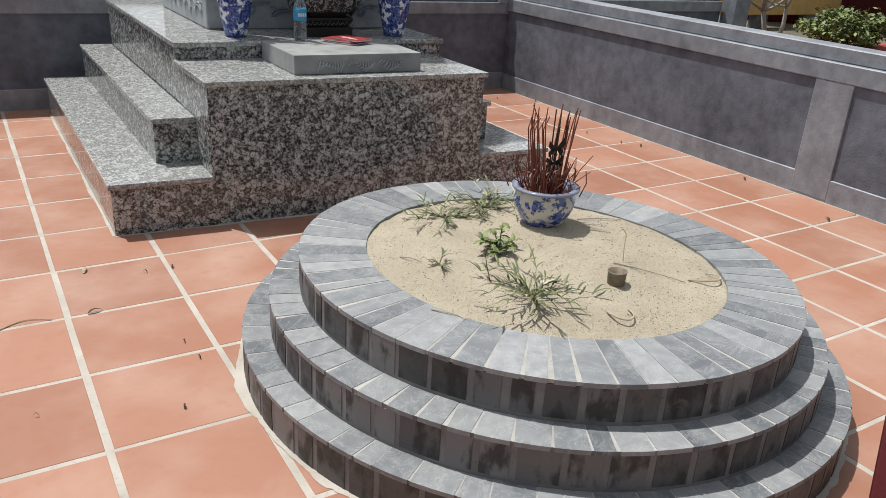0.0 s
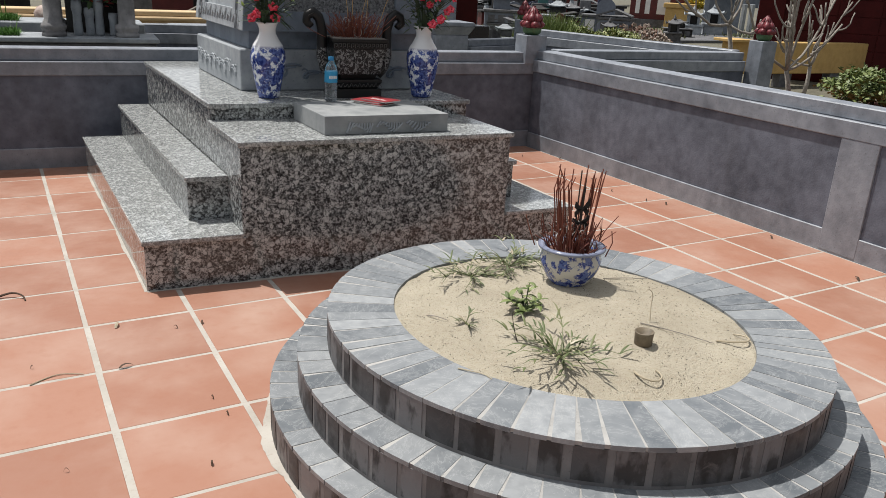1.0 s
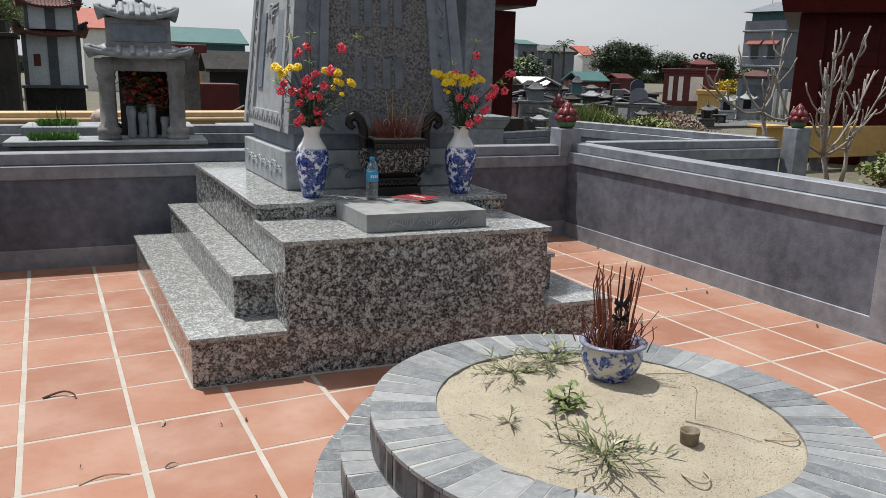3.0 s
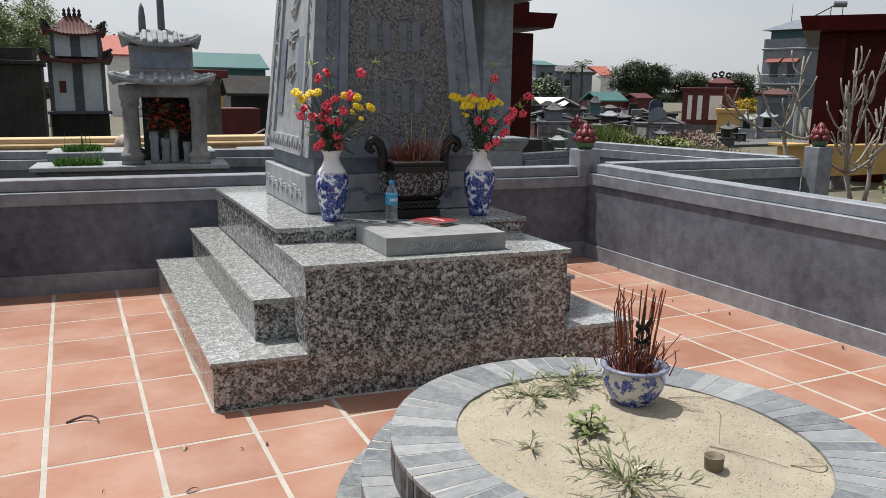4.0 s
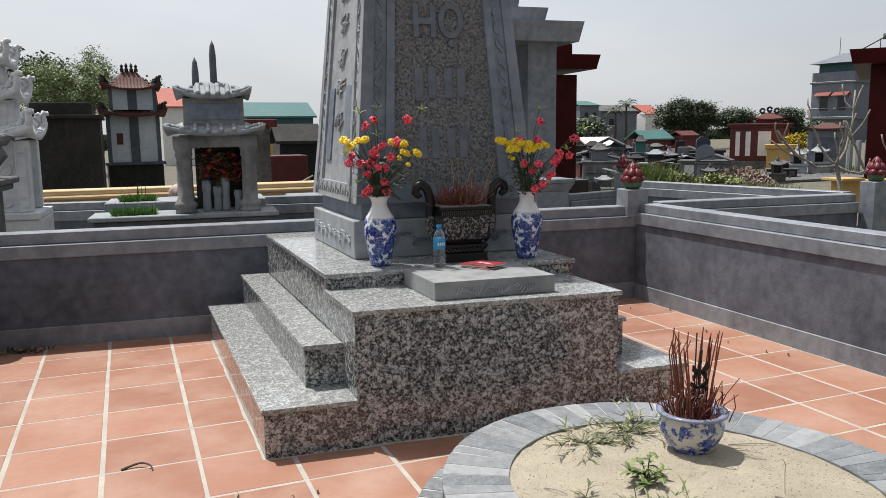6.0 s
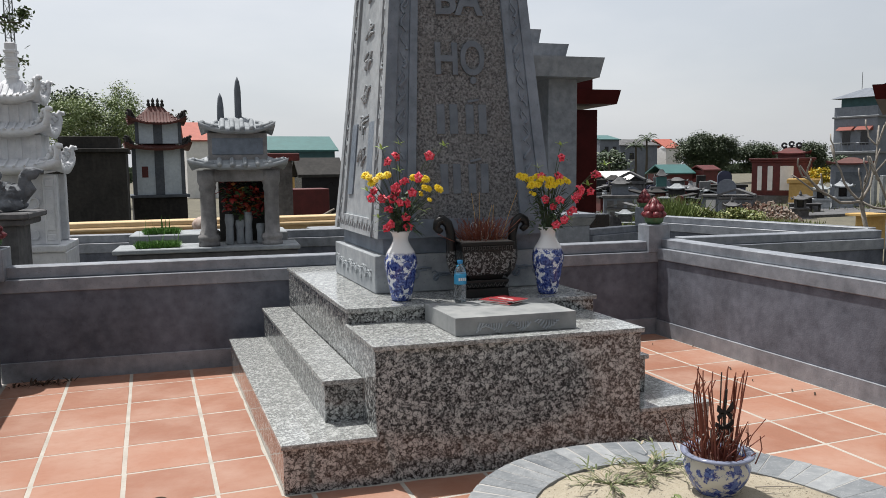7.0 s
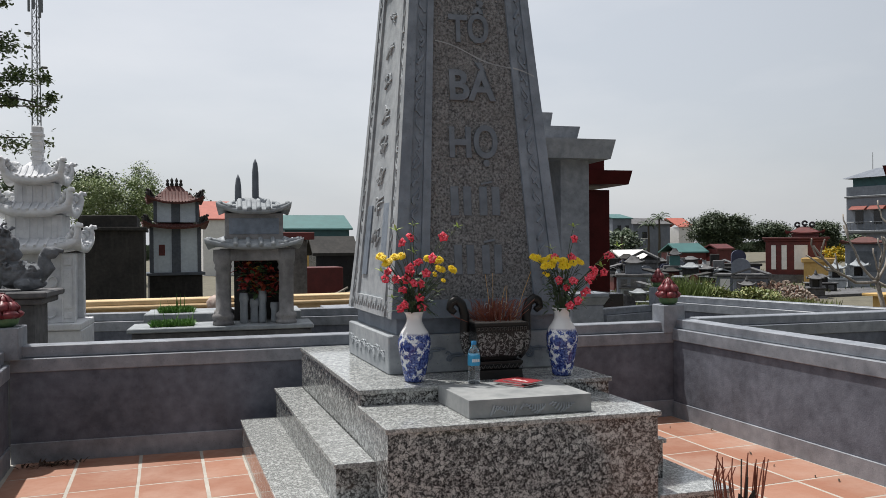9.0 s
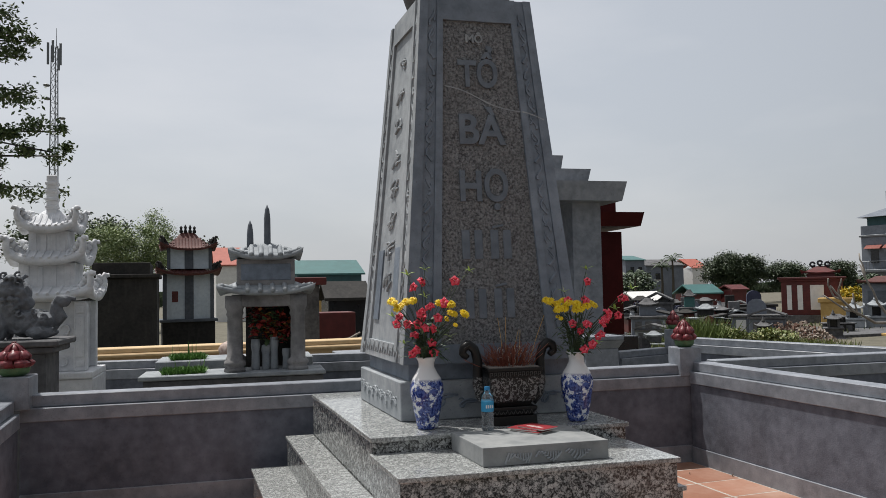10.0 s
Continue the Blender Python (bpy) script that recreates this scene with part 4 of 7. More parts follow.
for sgn in (-1, 1):
    pts = [(0.150, 0.12), (0.195, 0.16), (0.215, 0.22), (0.213, 0.29), (0.213, 0.36), (0.232, 0.42), (0.268, 0.447), (0.303, 0.432), (0.312, 0.40), (0.29, 0.385), (0.275, 0.402)]
    bm = B()
    smoothpts = []
    for i in range(len(pts) - 1):
        for k in range(3):
            t = k / 3
            smoothpts.append((sgn * (pts[i][0] * (1 - t) + pts[i + 1][0] * t), 0, pts[i][1] * (1 - t) + pts[i + 1][1] * t))
    tube(bm, smoothpts, 0.036, 0.022, 10)
    handle = part("handle", bm, URN, urn, "curled black stone handle", True)
    bm = B()
    tube(bm, [(x + 0.0, y - 0.032 + 0.013 * i / len(smoothpts), z) for i, (x, y, z) in enumerate(smoothpts)], 0.003, 0.002, 5)
    part("groove_line", bm, URN_EDGE, handle)
bm = B()
box(bm, -0.165, 0.165, -0.115, 0.115, 0.29, 0.322)
part("ash", bm, plain("ash", (0.2, 0.18, 0.16), 0.95, 0.3, 40), urn, "grey ash bed")

INCENSE = leafy("burnt_incense", (0.10, 0.022, 0.014), (0.17, 0.045, 0.025), (0.24, 0.09, 0.05))
ASH_STICK = leafy("ash_curl", (0.35, 0.33, 0.3), (0.5, 0.48, 0.44))
YELLOW_STICK = leafy("yellow_stick", (0.45, 0.25, 0.06), (0.5, 0.33, 0.12))


def sticks(root, count, spread, high, z, seed, material=None, thick=0.0022, name="stick_bundle", bend=0.02):
    r = random.Random(seed)
    bm = B()
    for i in range(count):
        x, y = r.gauss(0, spread[0]), r.gauss(0, spread[1])
        h = r.uniform(*high)
        lean = Vector((x * r.uniform(0.1, 1.0) + r.gauss(0, 0.01), y * r.uniform(0.1, 1.0) + r.gauss(0, 0.01), h))
        p = Vector((x, y, z))
        tube(bm, [p, p + lean * 0.55 + Vector((r.gauss(0, bend) * 0.2, 0, 0)), p + lean + Vector((r.gauss(0, bend), r.gauss(0, bend) * 0.5, 0))], thick, thick * 0.7, 5)
    return tagged(part(name, bm, material or INCENSE, root), "burnt incense sticks standing close together", kind="stuff")


sticks(urn, 210, (0.062, 0.034), (0.05, 0.14), 0.32, 21)
sticks(urn, 5, (0.05, 0.03), (0.2, 0.29), 0.32, 22, YELLOW_STICK, 0.0022, "tall_stick_bundle", 0.008)


def curls(root, count, spread, z, seed, size=0.03):
    r = random.Random(seed)
    bm = B()
    for i in range(count):
        c = Vector((r.gauss(0, spread), r.gauss(0, spread * 0.5), z + r.uniform(0.02, 0.08)))
        s = r.uniform(0.4, 1.0) * size
        t0, th = r.uniform(0, 6), r.uniform(-0.6, 0.6)
        tube(bm, [c + Vector((s * math.cos(t0 + a) * math.cos(th), s * math.cos(t0 + a) * math.sin(th), s * math.sin(t0 + a))) for a in (k * 0.6 for k in range(9))], 0.0018, 0.0012, 5)
    return part("ash_tangle", bm, ASH_STICK, root, "curled grey ash of burnt incense")


curls(urn, 12, 0.06, 0.33, 5)

# ---- bottle and booklets ----
wm = Mat("clear_plastic", 0.08)
wm.color((0.85, 0.9, 0.93))
wm.b.inputs["Transmission Weight"].default_value = 0.92
wm.b.inputs["IOR"].default_value = 1.33
bottle = empty("water_bottle", "small clear plastic water bottle with a blue label and blue cap", "bottle", at=(1.312, 0.705, 0.7485))
bm = B()
prof = [(0.028, 0.0), (0.032, 0.006)]
for k in range(6):
    prof += [(0.0325, 0.012 + 0.013 * k), (0.0305, 0.0185 + 0.013 * k)]
prof += [(0.0325, 0.095), (0.0325, 0.155), (0.029, 0.175), (0.018, 0.196), (0.0125, 0.203), (0.0125, 0.212)]
lathe(bm, prof, 28)
part("body", bm, wm.m, bottle, "ribbed clear plastic", True)
bm = B()
lathe(bm, [(0.0332, 0.098), (0.0335, 0.1), (0.0335, 0.152), (0.0332, 0.154)], 28)
label_part = part("wrapper", bm, plain("blue_wrapper", (0.03, 0.28, 0.5), 0.35, 0.2, 20), bottle, "blue paper band", True)
bm = B()
for k in range(4):
    box(bm, -0.022 + k * 0.011, -0.015 + k * 0.011, -0.0345, -0.0325, 0.118, 0.134)
part("mark", bm, WHITE_PAINT, label_part)
bm = B()
lathe(bm, [(0.0145, 0.208), (0.0148, 0.21), (0.0148, 0.224), (0.0135, 0.226)], 20)
part("cap", bm, plain("blue_cap", (0.02, 0.2, 0.42), 0.4, 0.1, 20), bottle, "blue screw cap", True)

RED_COVER = plain("red_cover", (0.26, 0.022, 0.028), 0.45, 0.3, 14)
PAGES = plain("paper", (0.62, 0.6, 0.56), 0.8, 0.1, 40)
for n, (dx, dy, dz, turn, tilt) in enumerate(((0, 0, 0, -62, 0), (-0.012, 0.02, 0.0085, -55, 0), (0.03, -0.01, 0.017, -66, 1.5))):
    book = empty("red_booklet", "thin booklet in a glossy red cover lying on the slab", "booklet", "red booklets", at=(1.505 + dx, 0.585 + dy, 0.7485 + dz), turn=turn)
    bm = B()
    box(bm, -0.085, 0.085, -0.058, 0.058, 0.001, 0.0062)
    part("pages", bm, PAGES, book)
    bm = B()
    box(bm, -0.088, 0.088, -0.06, 0.06, 0.0064, 0.008, 0.0006)
    cover = part("cover", bm, RED_COVER, book)
    if n == 2:
        bm = B()
        box(bm, -0.05, 0.06, -0.03, -0.022, 0.0081, 0.0086)
        box(bm, -0.05, 0.03, -0.012, -0.006, 0.0081, 0.0086)
        part("print_bar", bm, PAGES, cover, "pale printed bar")

# ---- incense bowl on the sand ----
bowl = empty("incense_bowl", "blue and white porcelain incense bowl half sunk in sand", "bowl", at=(1.505, -1.11, 0.376))
bowl.scale = (1.02, 1.02, 1.03)
bm = B()
lathe(bm, [(0.04, -0.02), (0.056, 0.0), (0.08, 0.026), (0.101, 0.066), (0.106, 0.096), (0.097, 0.122), (0.1, 0.130), (0.116, 0.134), (0.117, 0.141), (0.1, 0.143), (0.088, 0.135), (0.086, 0.11)], 40)
part("body", bm, BOWL, bowl, "", True)
bm = B()
lathe(bm, [(0.085, 0.10), (0.087, 0.116), (0.02, 0.122)], 24)
part("ash", bm, plain("bowl_ash", (0.16, 0.08, 0.06), 0.95, 0.4, 40), bowl, "ash and stick stubs", True)
sticks(bowl, 95, (0.036, 0.034), (0.04, 0.13), 0.115, 31, None, 0.0024, "stub_bundle")
r5 = random.Random(8)
for group, (cx, lean, cnt) in enumerate(((-0.035, -0.16, 13), (0.04, 0.20, 9))):
    for i in range(cnt):
        bm = B()
        x, y = cx + r5.gauss(0, 0.016), r5.gauss(0, 0.022)
        h = r5.uniform(0.25, 0.325)
        dx = lean * h * r5.uniform(0.2, 1.1)
        tube(bm, [(x, y, 0.11), (x + dx * 0.4, y, 0.11 + h * 0.5), (x + dx * 0.8, y, 0.11 + h * 0.85), (x + dx * 0.8 + (r5.gauss(0, 0.02) if group == 0 else dx * 0.2), y, 0.11 + h)], 0.003, 0.0018, 5)
        part("incense_stick", bm, INCENSE, bowl)
BLACK_STICK = plain("black_stick", (0.025, 0.018, 0.015), 0.7, 0.3, 40)
for x, y, lean, top, thick in ((0.003, 0, 0.006, 0.40, 0.003), (0.026, 0, 0.006, 0.40, 0.003), (0.012, -0.01, 0.01, 0.345, 0.0055)):
    bm = B()
    tube(bm, [(x, y, 0.11), (x + lean * 0.5, y, 0.26), (x + lean, y, top)], thick, thick * 0.8, 6)
    part("charred_stick", bm, BLACK_STICK, bowl)
bm = B()
for ang, (dx, dz) in enumerate(((-0.03, 0.03), (0.03, 0.035), (-0.028, -0.025), (0.027, -0.03))):
    extrude(bm, [(0.014, -0.018, 0.27), (0.014 + dx, -0.018, 0.27 + dz), (0.014 + dx * 1.1, -0.018, 0.27 + dz * 0.3), (0.014 + dx * 0.6, -0.018, 0.27 - dz * 0.1)], (0, 0.004, 0))
for dx, dz in ((-0.034, 0.022), (0.034, 0.024), (-0.03, -0.022), (0.03, -0.024)):
    extrude(bm, [(0.013, -0.017, 0.222), (0.013 + dx, -0.017, 0.222 + dz), (0.013 + dx * 1.1, -0.017, 0.222 + dz * 0.3), (0.013 + dx * 0.6, -0.017, 0.222 - dz * 0.1)], (0, 0.004, 0))
part("charred_tag", bm, plain("charred", (0.015, 0.012, 0.011), 0.8, 0.3, 40), bowl, "charred cross-shaped scrap")
curls(bowl, 9, 0.03, 0.13, 6, 0.035)
bm = B()
for k in range(5):
    tube(bm, [(0.05 + 0.006 * k, -0.02 + 0.01 * k, 0.12), (0.085 + 0.005 * k, -0.02, 0.20 + 0.008 * k), (0.11, -0.02, 0.19 - 0.01 * k), (0.10, -0.02, 0.15)], 0.0016, 0.001, 5)
part("wire_tangle", bm, INCENSE, bowl)

# ---- cup, weeds and litter on the sand ----
cup = empty("small_cup", "small dirty brown cup standing in the sand", "cup", at=(1.405, -1.605, sand_height(1.405, -1.605) - 0.004))
cup.scale = (0.84, 0.84, 0.88)
bm = B()
lathe(bm, [(0.026, 0), (0.031, 0.004), (0.034, 0.047), (0.035, 0.051), (0.031, 0.051), (0.028, 0.03)], 28)
part("body", bm, plain("brown_cup", (0.15, 0.12, 0.08), 0.6, 0.55, 35), cup, "", True)


def tuft(name, label, x, y, runners, ln, material, seed, rise=0.3, dry=0.35):
    """Crab grass: thin stalks that sprawl from one crown and carry short leaves."""
    r = random.Random(seed)
    root = empty(name, label, "weed", "weeds in the sand", at=(x, y, sand_height(x, y) - 0.002))
    green, straws = B(), B()
    for i in range(runners):
        a = 6.28 * i / runners + r.uniform(-0.5, 0.5)
        l = ln * r.uniform(0.35, 1.15)
        turn = r.uniform(-0.9, 0.9)
        up = r.uniform(0.02, rise)
        pts = []
        for k in range(6):
            t = k / 5
            d = Vector((math.cos(a + turn * t), math.sin(a + turn * t), 0))
            pts.append(d * l * t + Vector((0, 0, 0.004 + l * up * math.sin(2.6 * t))))
        bm = straws if r.random() < dry else green
        tube(bm, pts, 0.0017, 0.0009, 4)
        for k in range(1, 6):
            for sgn in (-1, 1):
                if r.random() < 0.75:
                    b = a + turn * k / 5 + sgn * r.uniform(0.2, 0.7)
                    w = r.uniform(0.03, 0.065) * (0.6 + l * 2.5)
                    q = pts[k] + Vector((math.cos(b) * w, math.sin(b) * w, r.uniform(-0.2, 0.55) * w))
                    q.z = max(q.z, 0.003)
                    blade(straws if r.random() < dry * 0.7 else green, pts[k], q, r.uniform(0.005, 0.0085), w * 0.14, 3)
    part("green_foliage", green, material, root)
    part("dry_foliage", straws, STRAW, root, "withered straw coloured blades")
    return root


tuft("grass_tuft", "sprawling tuft of crab grass on the sand", 1.115, -1.575, 17, 0.165, WEED, 2, 0.55, 0.22)
tuft("grass_tuft", "sprawling tuft of drying grass on the sand", 1.42, -0.86, 20, 0.17, WEED, 3, 0.4, 0.1)
tuft("grass_tuft", "thin tuft of drying grass on the sand", 1.22, -0.90, 13, 0.15, WEED, 4, 0.25, 0.3)
tuft("grass_tuft", "two short grass blades on the sand", 0.985, -1.27, 3, 0.035, WEED, 5, 1.0, 0.2)


def herb(x, y, seed):
    r = random.Random(seed)
    root = empty("herb", "small leafy green weed growing in the sand", "weed", "weeds in the sand", at=(x, y, sand_height(x, y) - 0.003))
    bm, st = B(), B()
    for s in range(7):
        a = 6.28 * s / 6 + r.uniform(-0.3, 0.3)
        h = r.uniform(0.02, 0.06) if s else 0.10
        top = Vector((math.cos(a) * 0.06, math.sin(a) * 0.06, h)) if s else Vector((0.01, 0, h))
        tube(st, [(0, 0, 0), top * 0.5 + Vector((0, 0, 0.01)), top], 0.0025, 0.0015, 5)
        for k in range(7):
            t = 0.35 + 0.65 * k / 6
            p = top * t
            b = r.uniform(0, 6.28)
            w = r.uniform(0.028, 0.048)
            blade(bm, p, p + Vector((math.cos(b) * w, math.sin(b) * w, r.uniform(-0.008, 0.018))), w * 0.42, 0.006, 4)
    part("stem_bundle", st, STEM, root)
    part("foliage", bm, HERB, root)


herb(1.205, -1.27, 3)


def straw(points, thick, label, material=STRAW, name="straw"):
    bm = B()
    points = [Vector(p) for p in points]
    for _ in range(3):
        cut = [q for a, b in zip(points, points[1:]) for q in (a.lerp(b, 0.25), a.lerp(b, 0.75))]
        points = [points[0]] + cut[1:-1] + [points[-1]]
    tube(bm, points, thick, thick * 0.6, 5)
    ob = part(name, bm, material)
    return tagged(ob, label, "litter", "litter")


def sand_path(pts, lift=0.003):
    return [(x, y, sand_height(x, y) + lift + dz) for x, y, dz in pts]


straw(sand_path([(1.27, -1.72, 0), (1.25, -1.76, 0.012), (1.28, -1.80, 0.016), (1.32, -1.78, 0.012), (1.33, -1.74, 0)]), 0.0038, "pale dry curled root on the sand")
straw(sand_path([(1.66, -1.66, 0), (1.69, -1.70, 0.01), (1.74, -1.72, 0.014), (1.78, -1.68, 0.01), (1.76, -1.64, 0)]), 0.0036, "pale dry curled root on the sand")
straw(sand_path([(1.49, -1.50, 0), (1.56, -1.58, 0.004), (1.64, -1.67, 0.002)]), 0.002, "thin dry twig lying on the sand", BARK, "twig")
straw(sand_path([(1.53, -1.50, 0), (1.545, -1.48, 0.05), (1.555, -1.475, 0.085), (1.535, -1.47, 0.1), (1.52, -1.475, 0.092)]), 0.0018, "bent dry stalk standing in the sand", STRAW, "stalk")
straw(sand_path([(1.66, -1.12, 0), (1.75, -1.14, 0.004), (1.84, -1.16, 0.002)]), 0.002, "thin dry twig lying on the sand", BARK, "twig")
straw(sand_path([(1.06, -1.44, 0), (1.05, -1.43, 0.05), (1.045, -1.425, 0.09)]), 0.0018, "thin dark stalk standing in the sand", BARK_DARK, "stalk")
straw(sand_path([(0.92, -1.14, 0), (0.93, -1.18, 0.01), (0.95, -1.22, 0.003)]), 0.002, "thin dry twig lying on the sand", BARK, "twig")
straw([(0.83, -1.49, 0.363), (0.85, -1.52, 0.366), (0.88, -1.55, 0.364), (0.885, -1.58, 0.362)], 0.0022, "pale dry root at the edge of the sand")
r6 = random.Random(12)
bm = B()
for i in range(1300):
    a, s = r6.uniform(0, 6.28), math.sqrt(r6.random())
    p = oval(INNER[0] * 0.97 * s, INNER[1] * 0.97 * s, a, 0)
    b, l = r6.uniform(0, 6.28), r6.uniform(0.0012, 0.006)
    q = (p.x + l * math.cos(b), p.y + l * math.sin(b))
    tube(bm, [(p.x, p.y, sand_height(p.x, p.y) + 0.001), (q[0], q[1], sand_height(*q) + 0.002)], 0.0009, 0.0005, 4)
tagged(part("sand_litter", bm, BARK_DARK), "scattered dark chaff and bits of bark on the sand", "litter", kind="stuff")


def leaf_on_floor(x, y, turn, ln, material, label, z=0.001):
    bm = B()
    blade(bm, (-ln / 2, 0, 0.002), (ln / 2, 0, 0.002), ln * 0.25, 0.012, 4)
    ob = part("fallen_leaf", bm, material)
    ob.matrix_basis = pose(x, y, z, 0, 0, turn)
    return tagged(ob, label, "leaf", "fallen leaves")


DRY_LEAF = plain("dry_leaf", (0.06, 0.035, 0.02), 0.8, 0.4, 40)
leaf_on_floor(0.11, -0.04, 70, 0.05, STRAW, "pale dry leaf on the terracotta floor")
leaf_on_floor(0.09, -0.41, 10, 0.05, DRY_LEAF, "brown curled leaf on the terracotta floor")
for k in range(9):
    leaf_on_floor(3.6 + 0.02 * k + r6.uniform(-0.1, 0.1), 0.2 + r6.uniform(-1.2, 2.0), r6.uniform(0, 180), r6.uniform(0.02, 0.06), DRY_LEAF, "brown dry leaf on the terracotta floor")
for k in range(16):
    leaf_on_floor(r6.uniform(-0.9, 0.45), r6.uniform(-1.2, 0.15), r6.uniform(0, 180), r6.uniform(0.012, 0.03), DRY_LEAF, "small brown dry leaf on the terracotta floor")
straw([(-0.33, 0.425, 0.003), (-0.28, 0.44, 0.012), (-0.24, 0.43, 0.022), (-0.205, 0.4, 0.014), (-0.2, 0.365, 0.003)], 0.0055, "dark curled dry leaf stalk on the floor", DRY_LEAF, "leaf_stalk")
straw([(-0.22, -0.42, 0.002), (-0.13, -0.37, 0.004), (-0.05, -0.41, 0.003)], 0.0025, "pale dry straw lying on the floor")
r7 = random.Random(4)
bm = B()
for i in range(60):
    p = Vector((-1.0 + r7.gauss(0, 0.09), 2.76 + r7.gauss(0, 0.03), 0.004))
    blade(bm, p, p + Vector((r7.uniform(-0.06, 0.06), r7.uniform(-0.06, 0.04), r7.uniform(0, 0.04))), 0.016, 0.006)
tagged(part("leaf_litter", bm, DRY_LEAF), "heap of dead leaves swept against the wall", "litter", kind="stuff")

# stool form made up for an unidentified red shape at the plot's right edge
stand = empty("red_stand", "low red stool shape in place of an unidentified red object", "stool", at=(1.66, -2.325, 0), turn=26.4)
bm = B()
box(bm, -0.62, 0.0, -0.4, 0.0, 0.325, 0.35, 0.006, 2)
part("seat", bm, RED_TILE, stand)
for lx in (-0.58, -0.05):
    for ly in (-0.36, -0.05):
        bm = B()
        box(bm, lx - 0.02, lx + 0.02, ly - 0.02, ly + 0.02, 0, 0.325, 0.004)
        part("leg", bm, RED_TILE, stand)

# ---- neighbouring plots ----
wall("wall_neighbour_east", (4.12, 2.44), (6.24, 2.25), "grey cement boundary wall of the next plot", SIDE)
wall("wall_neighbour_side", (5.62, 5.25), (6.30, 2.5), "grey cement boundary wall running back from the pier", SIDE)
wall("wall_neighbour_back", (4.75, 5.0), (5.62, 5.25), "low grey cement wall behind the plots", (0.1, 0.5, 0.62, 0.7))
wall("wall_far_back", (-1.9, 6.5), (4.4, 5.55), "low grey cement wall of the plot behind", (0.1, 0.55, 0.66, 0.75))
lotus_pier(6.37, 2.19, 0.955, size=0.185)


def side_table(x, y):
    root = empty("stone_pedestal", "short grey stone pedestal with a flared top", "pedestal", at=(x, y, -0.06), turn=-5)
    bm = B()
    box(bm, -0.2, 0.2, -0.2, 0.2, 0, 0.84, 0.01)
    part("shaft", bm, COPING, root)
    bm = B()
    hexa(bm, [(-0.2, -0.2, 0.84), (0.2, -0.2, 0.84), (0.2, 0.2, 0.84), (-0.2, 0.2, 0.84)], [(-0.25, -0.25, 0.93), (0.25, -0.25, 0.93), (0.25, 0.25, 0.93), (-0.25, 0.25, 0.93)])
    box(bm, -0.25, 0.25, -0.25, 0.25, 0.931, 0.98, 0.015, 2)
    part("cap", bm, COPING, root)


side_table(4.34, 4.9)


def roof(bm, w, d, z, h, lift, thick=0.05, n=14, ridge=0.25, power=3.0, hollow=1.5):
    """A hipped oriental roof with hollow slopes and upturned corners."""
    top, low = [], []
    for j in range(n + 1):
        a, b = [], []
        for i in range(n + 1):
            u, v = 2 * i / n - 1, 2 * j / n - 1
            m = max(max(0.0, (abs(u) - ridge) / (1 - ridge)), abs(v))
            zz = z + h * (1 - m) ** hollow + lift * (abs(u) ** power) * (abs(v) ** power) + 0.25 * lift * max(abs(u) ** 5, abs(v) ** 5) * 0
            flare = 1 + 0.05 * (abs(u * v)) ** power
            a.append(bm.verts.new((u * w * flare, v * d * flare, zz + thick)))
            b.append(bm.verts.new((u * w * flare * 0.985, v * d * flare * 0.985, min(zz, z + lift * (abs(u) ** power) * (abs(v) ** power) + h * 0.2))))
        top.append(a)
        low.append(b)
    for j in range(n):
        for i in range(n):
            bm.faces.new((top[j][i], top[j][i + 1], top[j + 1][i + 1], top[j + 1][i]))
            bm.faces.new((low[j][i], low[j + 1][i], low[j + 1][i + 1], low[j][i + 1]))
    for i in range(n):
        bm.faces.new((low[0][i], low[0][i + 1], top[0][i + 1], top[0][i]))
        bm.faces.new((top[n][i], top[n][i + 1], low[n][i + 1], low[n][i]))
        bm.faces.new((top[i][0], top[i + 1][0], low[i + 1][0], low[i][0]))
        bm.faces.new((low[i][n], low[i + 1][n], top[i + 1][n], top[i][n]))
    return bm


def ribs(bm, w, d, z, h, count, thick=0.05, r=0.016, ridge=0.25, lift=0.0, hollow=1.5):
    """Rounded tile ribs down the front and back slopes and the two ends."""
    for k in range(count):
        u = -0.93 + 1.86 * k / (count - 1)
        for sgn in (-1, 1):
            pts = []
            for s in range(6):
                v = 1.01 - 0.75 * s / 5
                m = max(max(0.0, (abs(u) - ridge) / (1 - ridge)), v)
                pts.append((u * w, sgn * v * d, z + h * (1 - min(1, m)) ** hollow + thick + lift * abs(u) ** 3 * min(1, v) ** 3))
            tube(bm, pts, r, r, 6)
    for k in range(max(4, count * 2 // 3)):
        v = -0.9 + 1.8 * k / (max(4, count * 2 // 3) - 1)
        for sgn in (-1, 1):
            pts = []
            for s in range(5):
                u = 1.01 - 0.5 * s / 4
                m = max(max(0.0, (u - ridge) / (1 - ridge)), abs(v))
                pts.append((sgn * u * w, v * d, z + h * (1 - min(1, m)) ** hollow + thick + lift * abs(v) ** 3 * min(1, u) ** 3))
            tube(bm, pts, r, r, 6)
    return bm


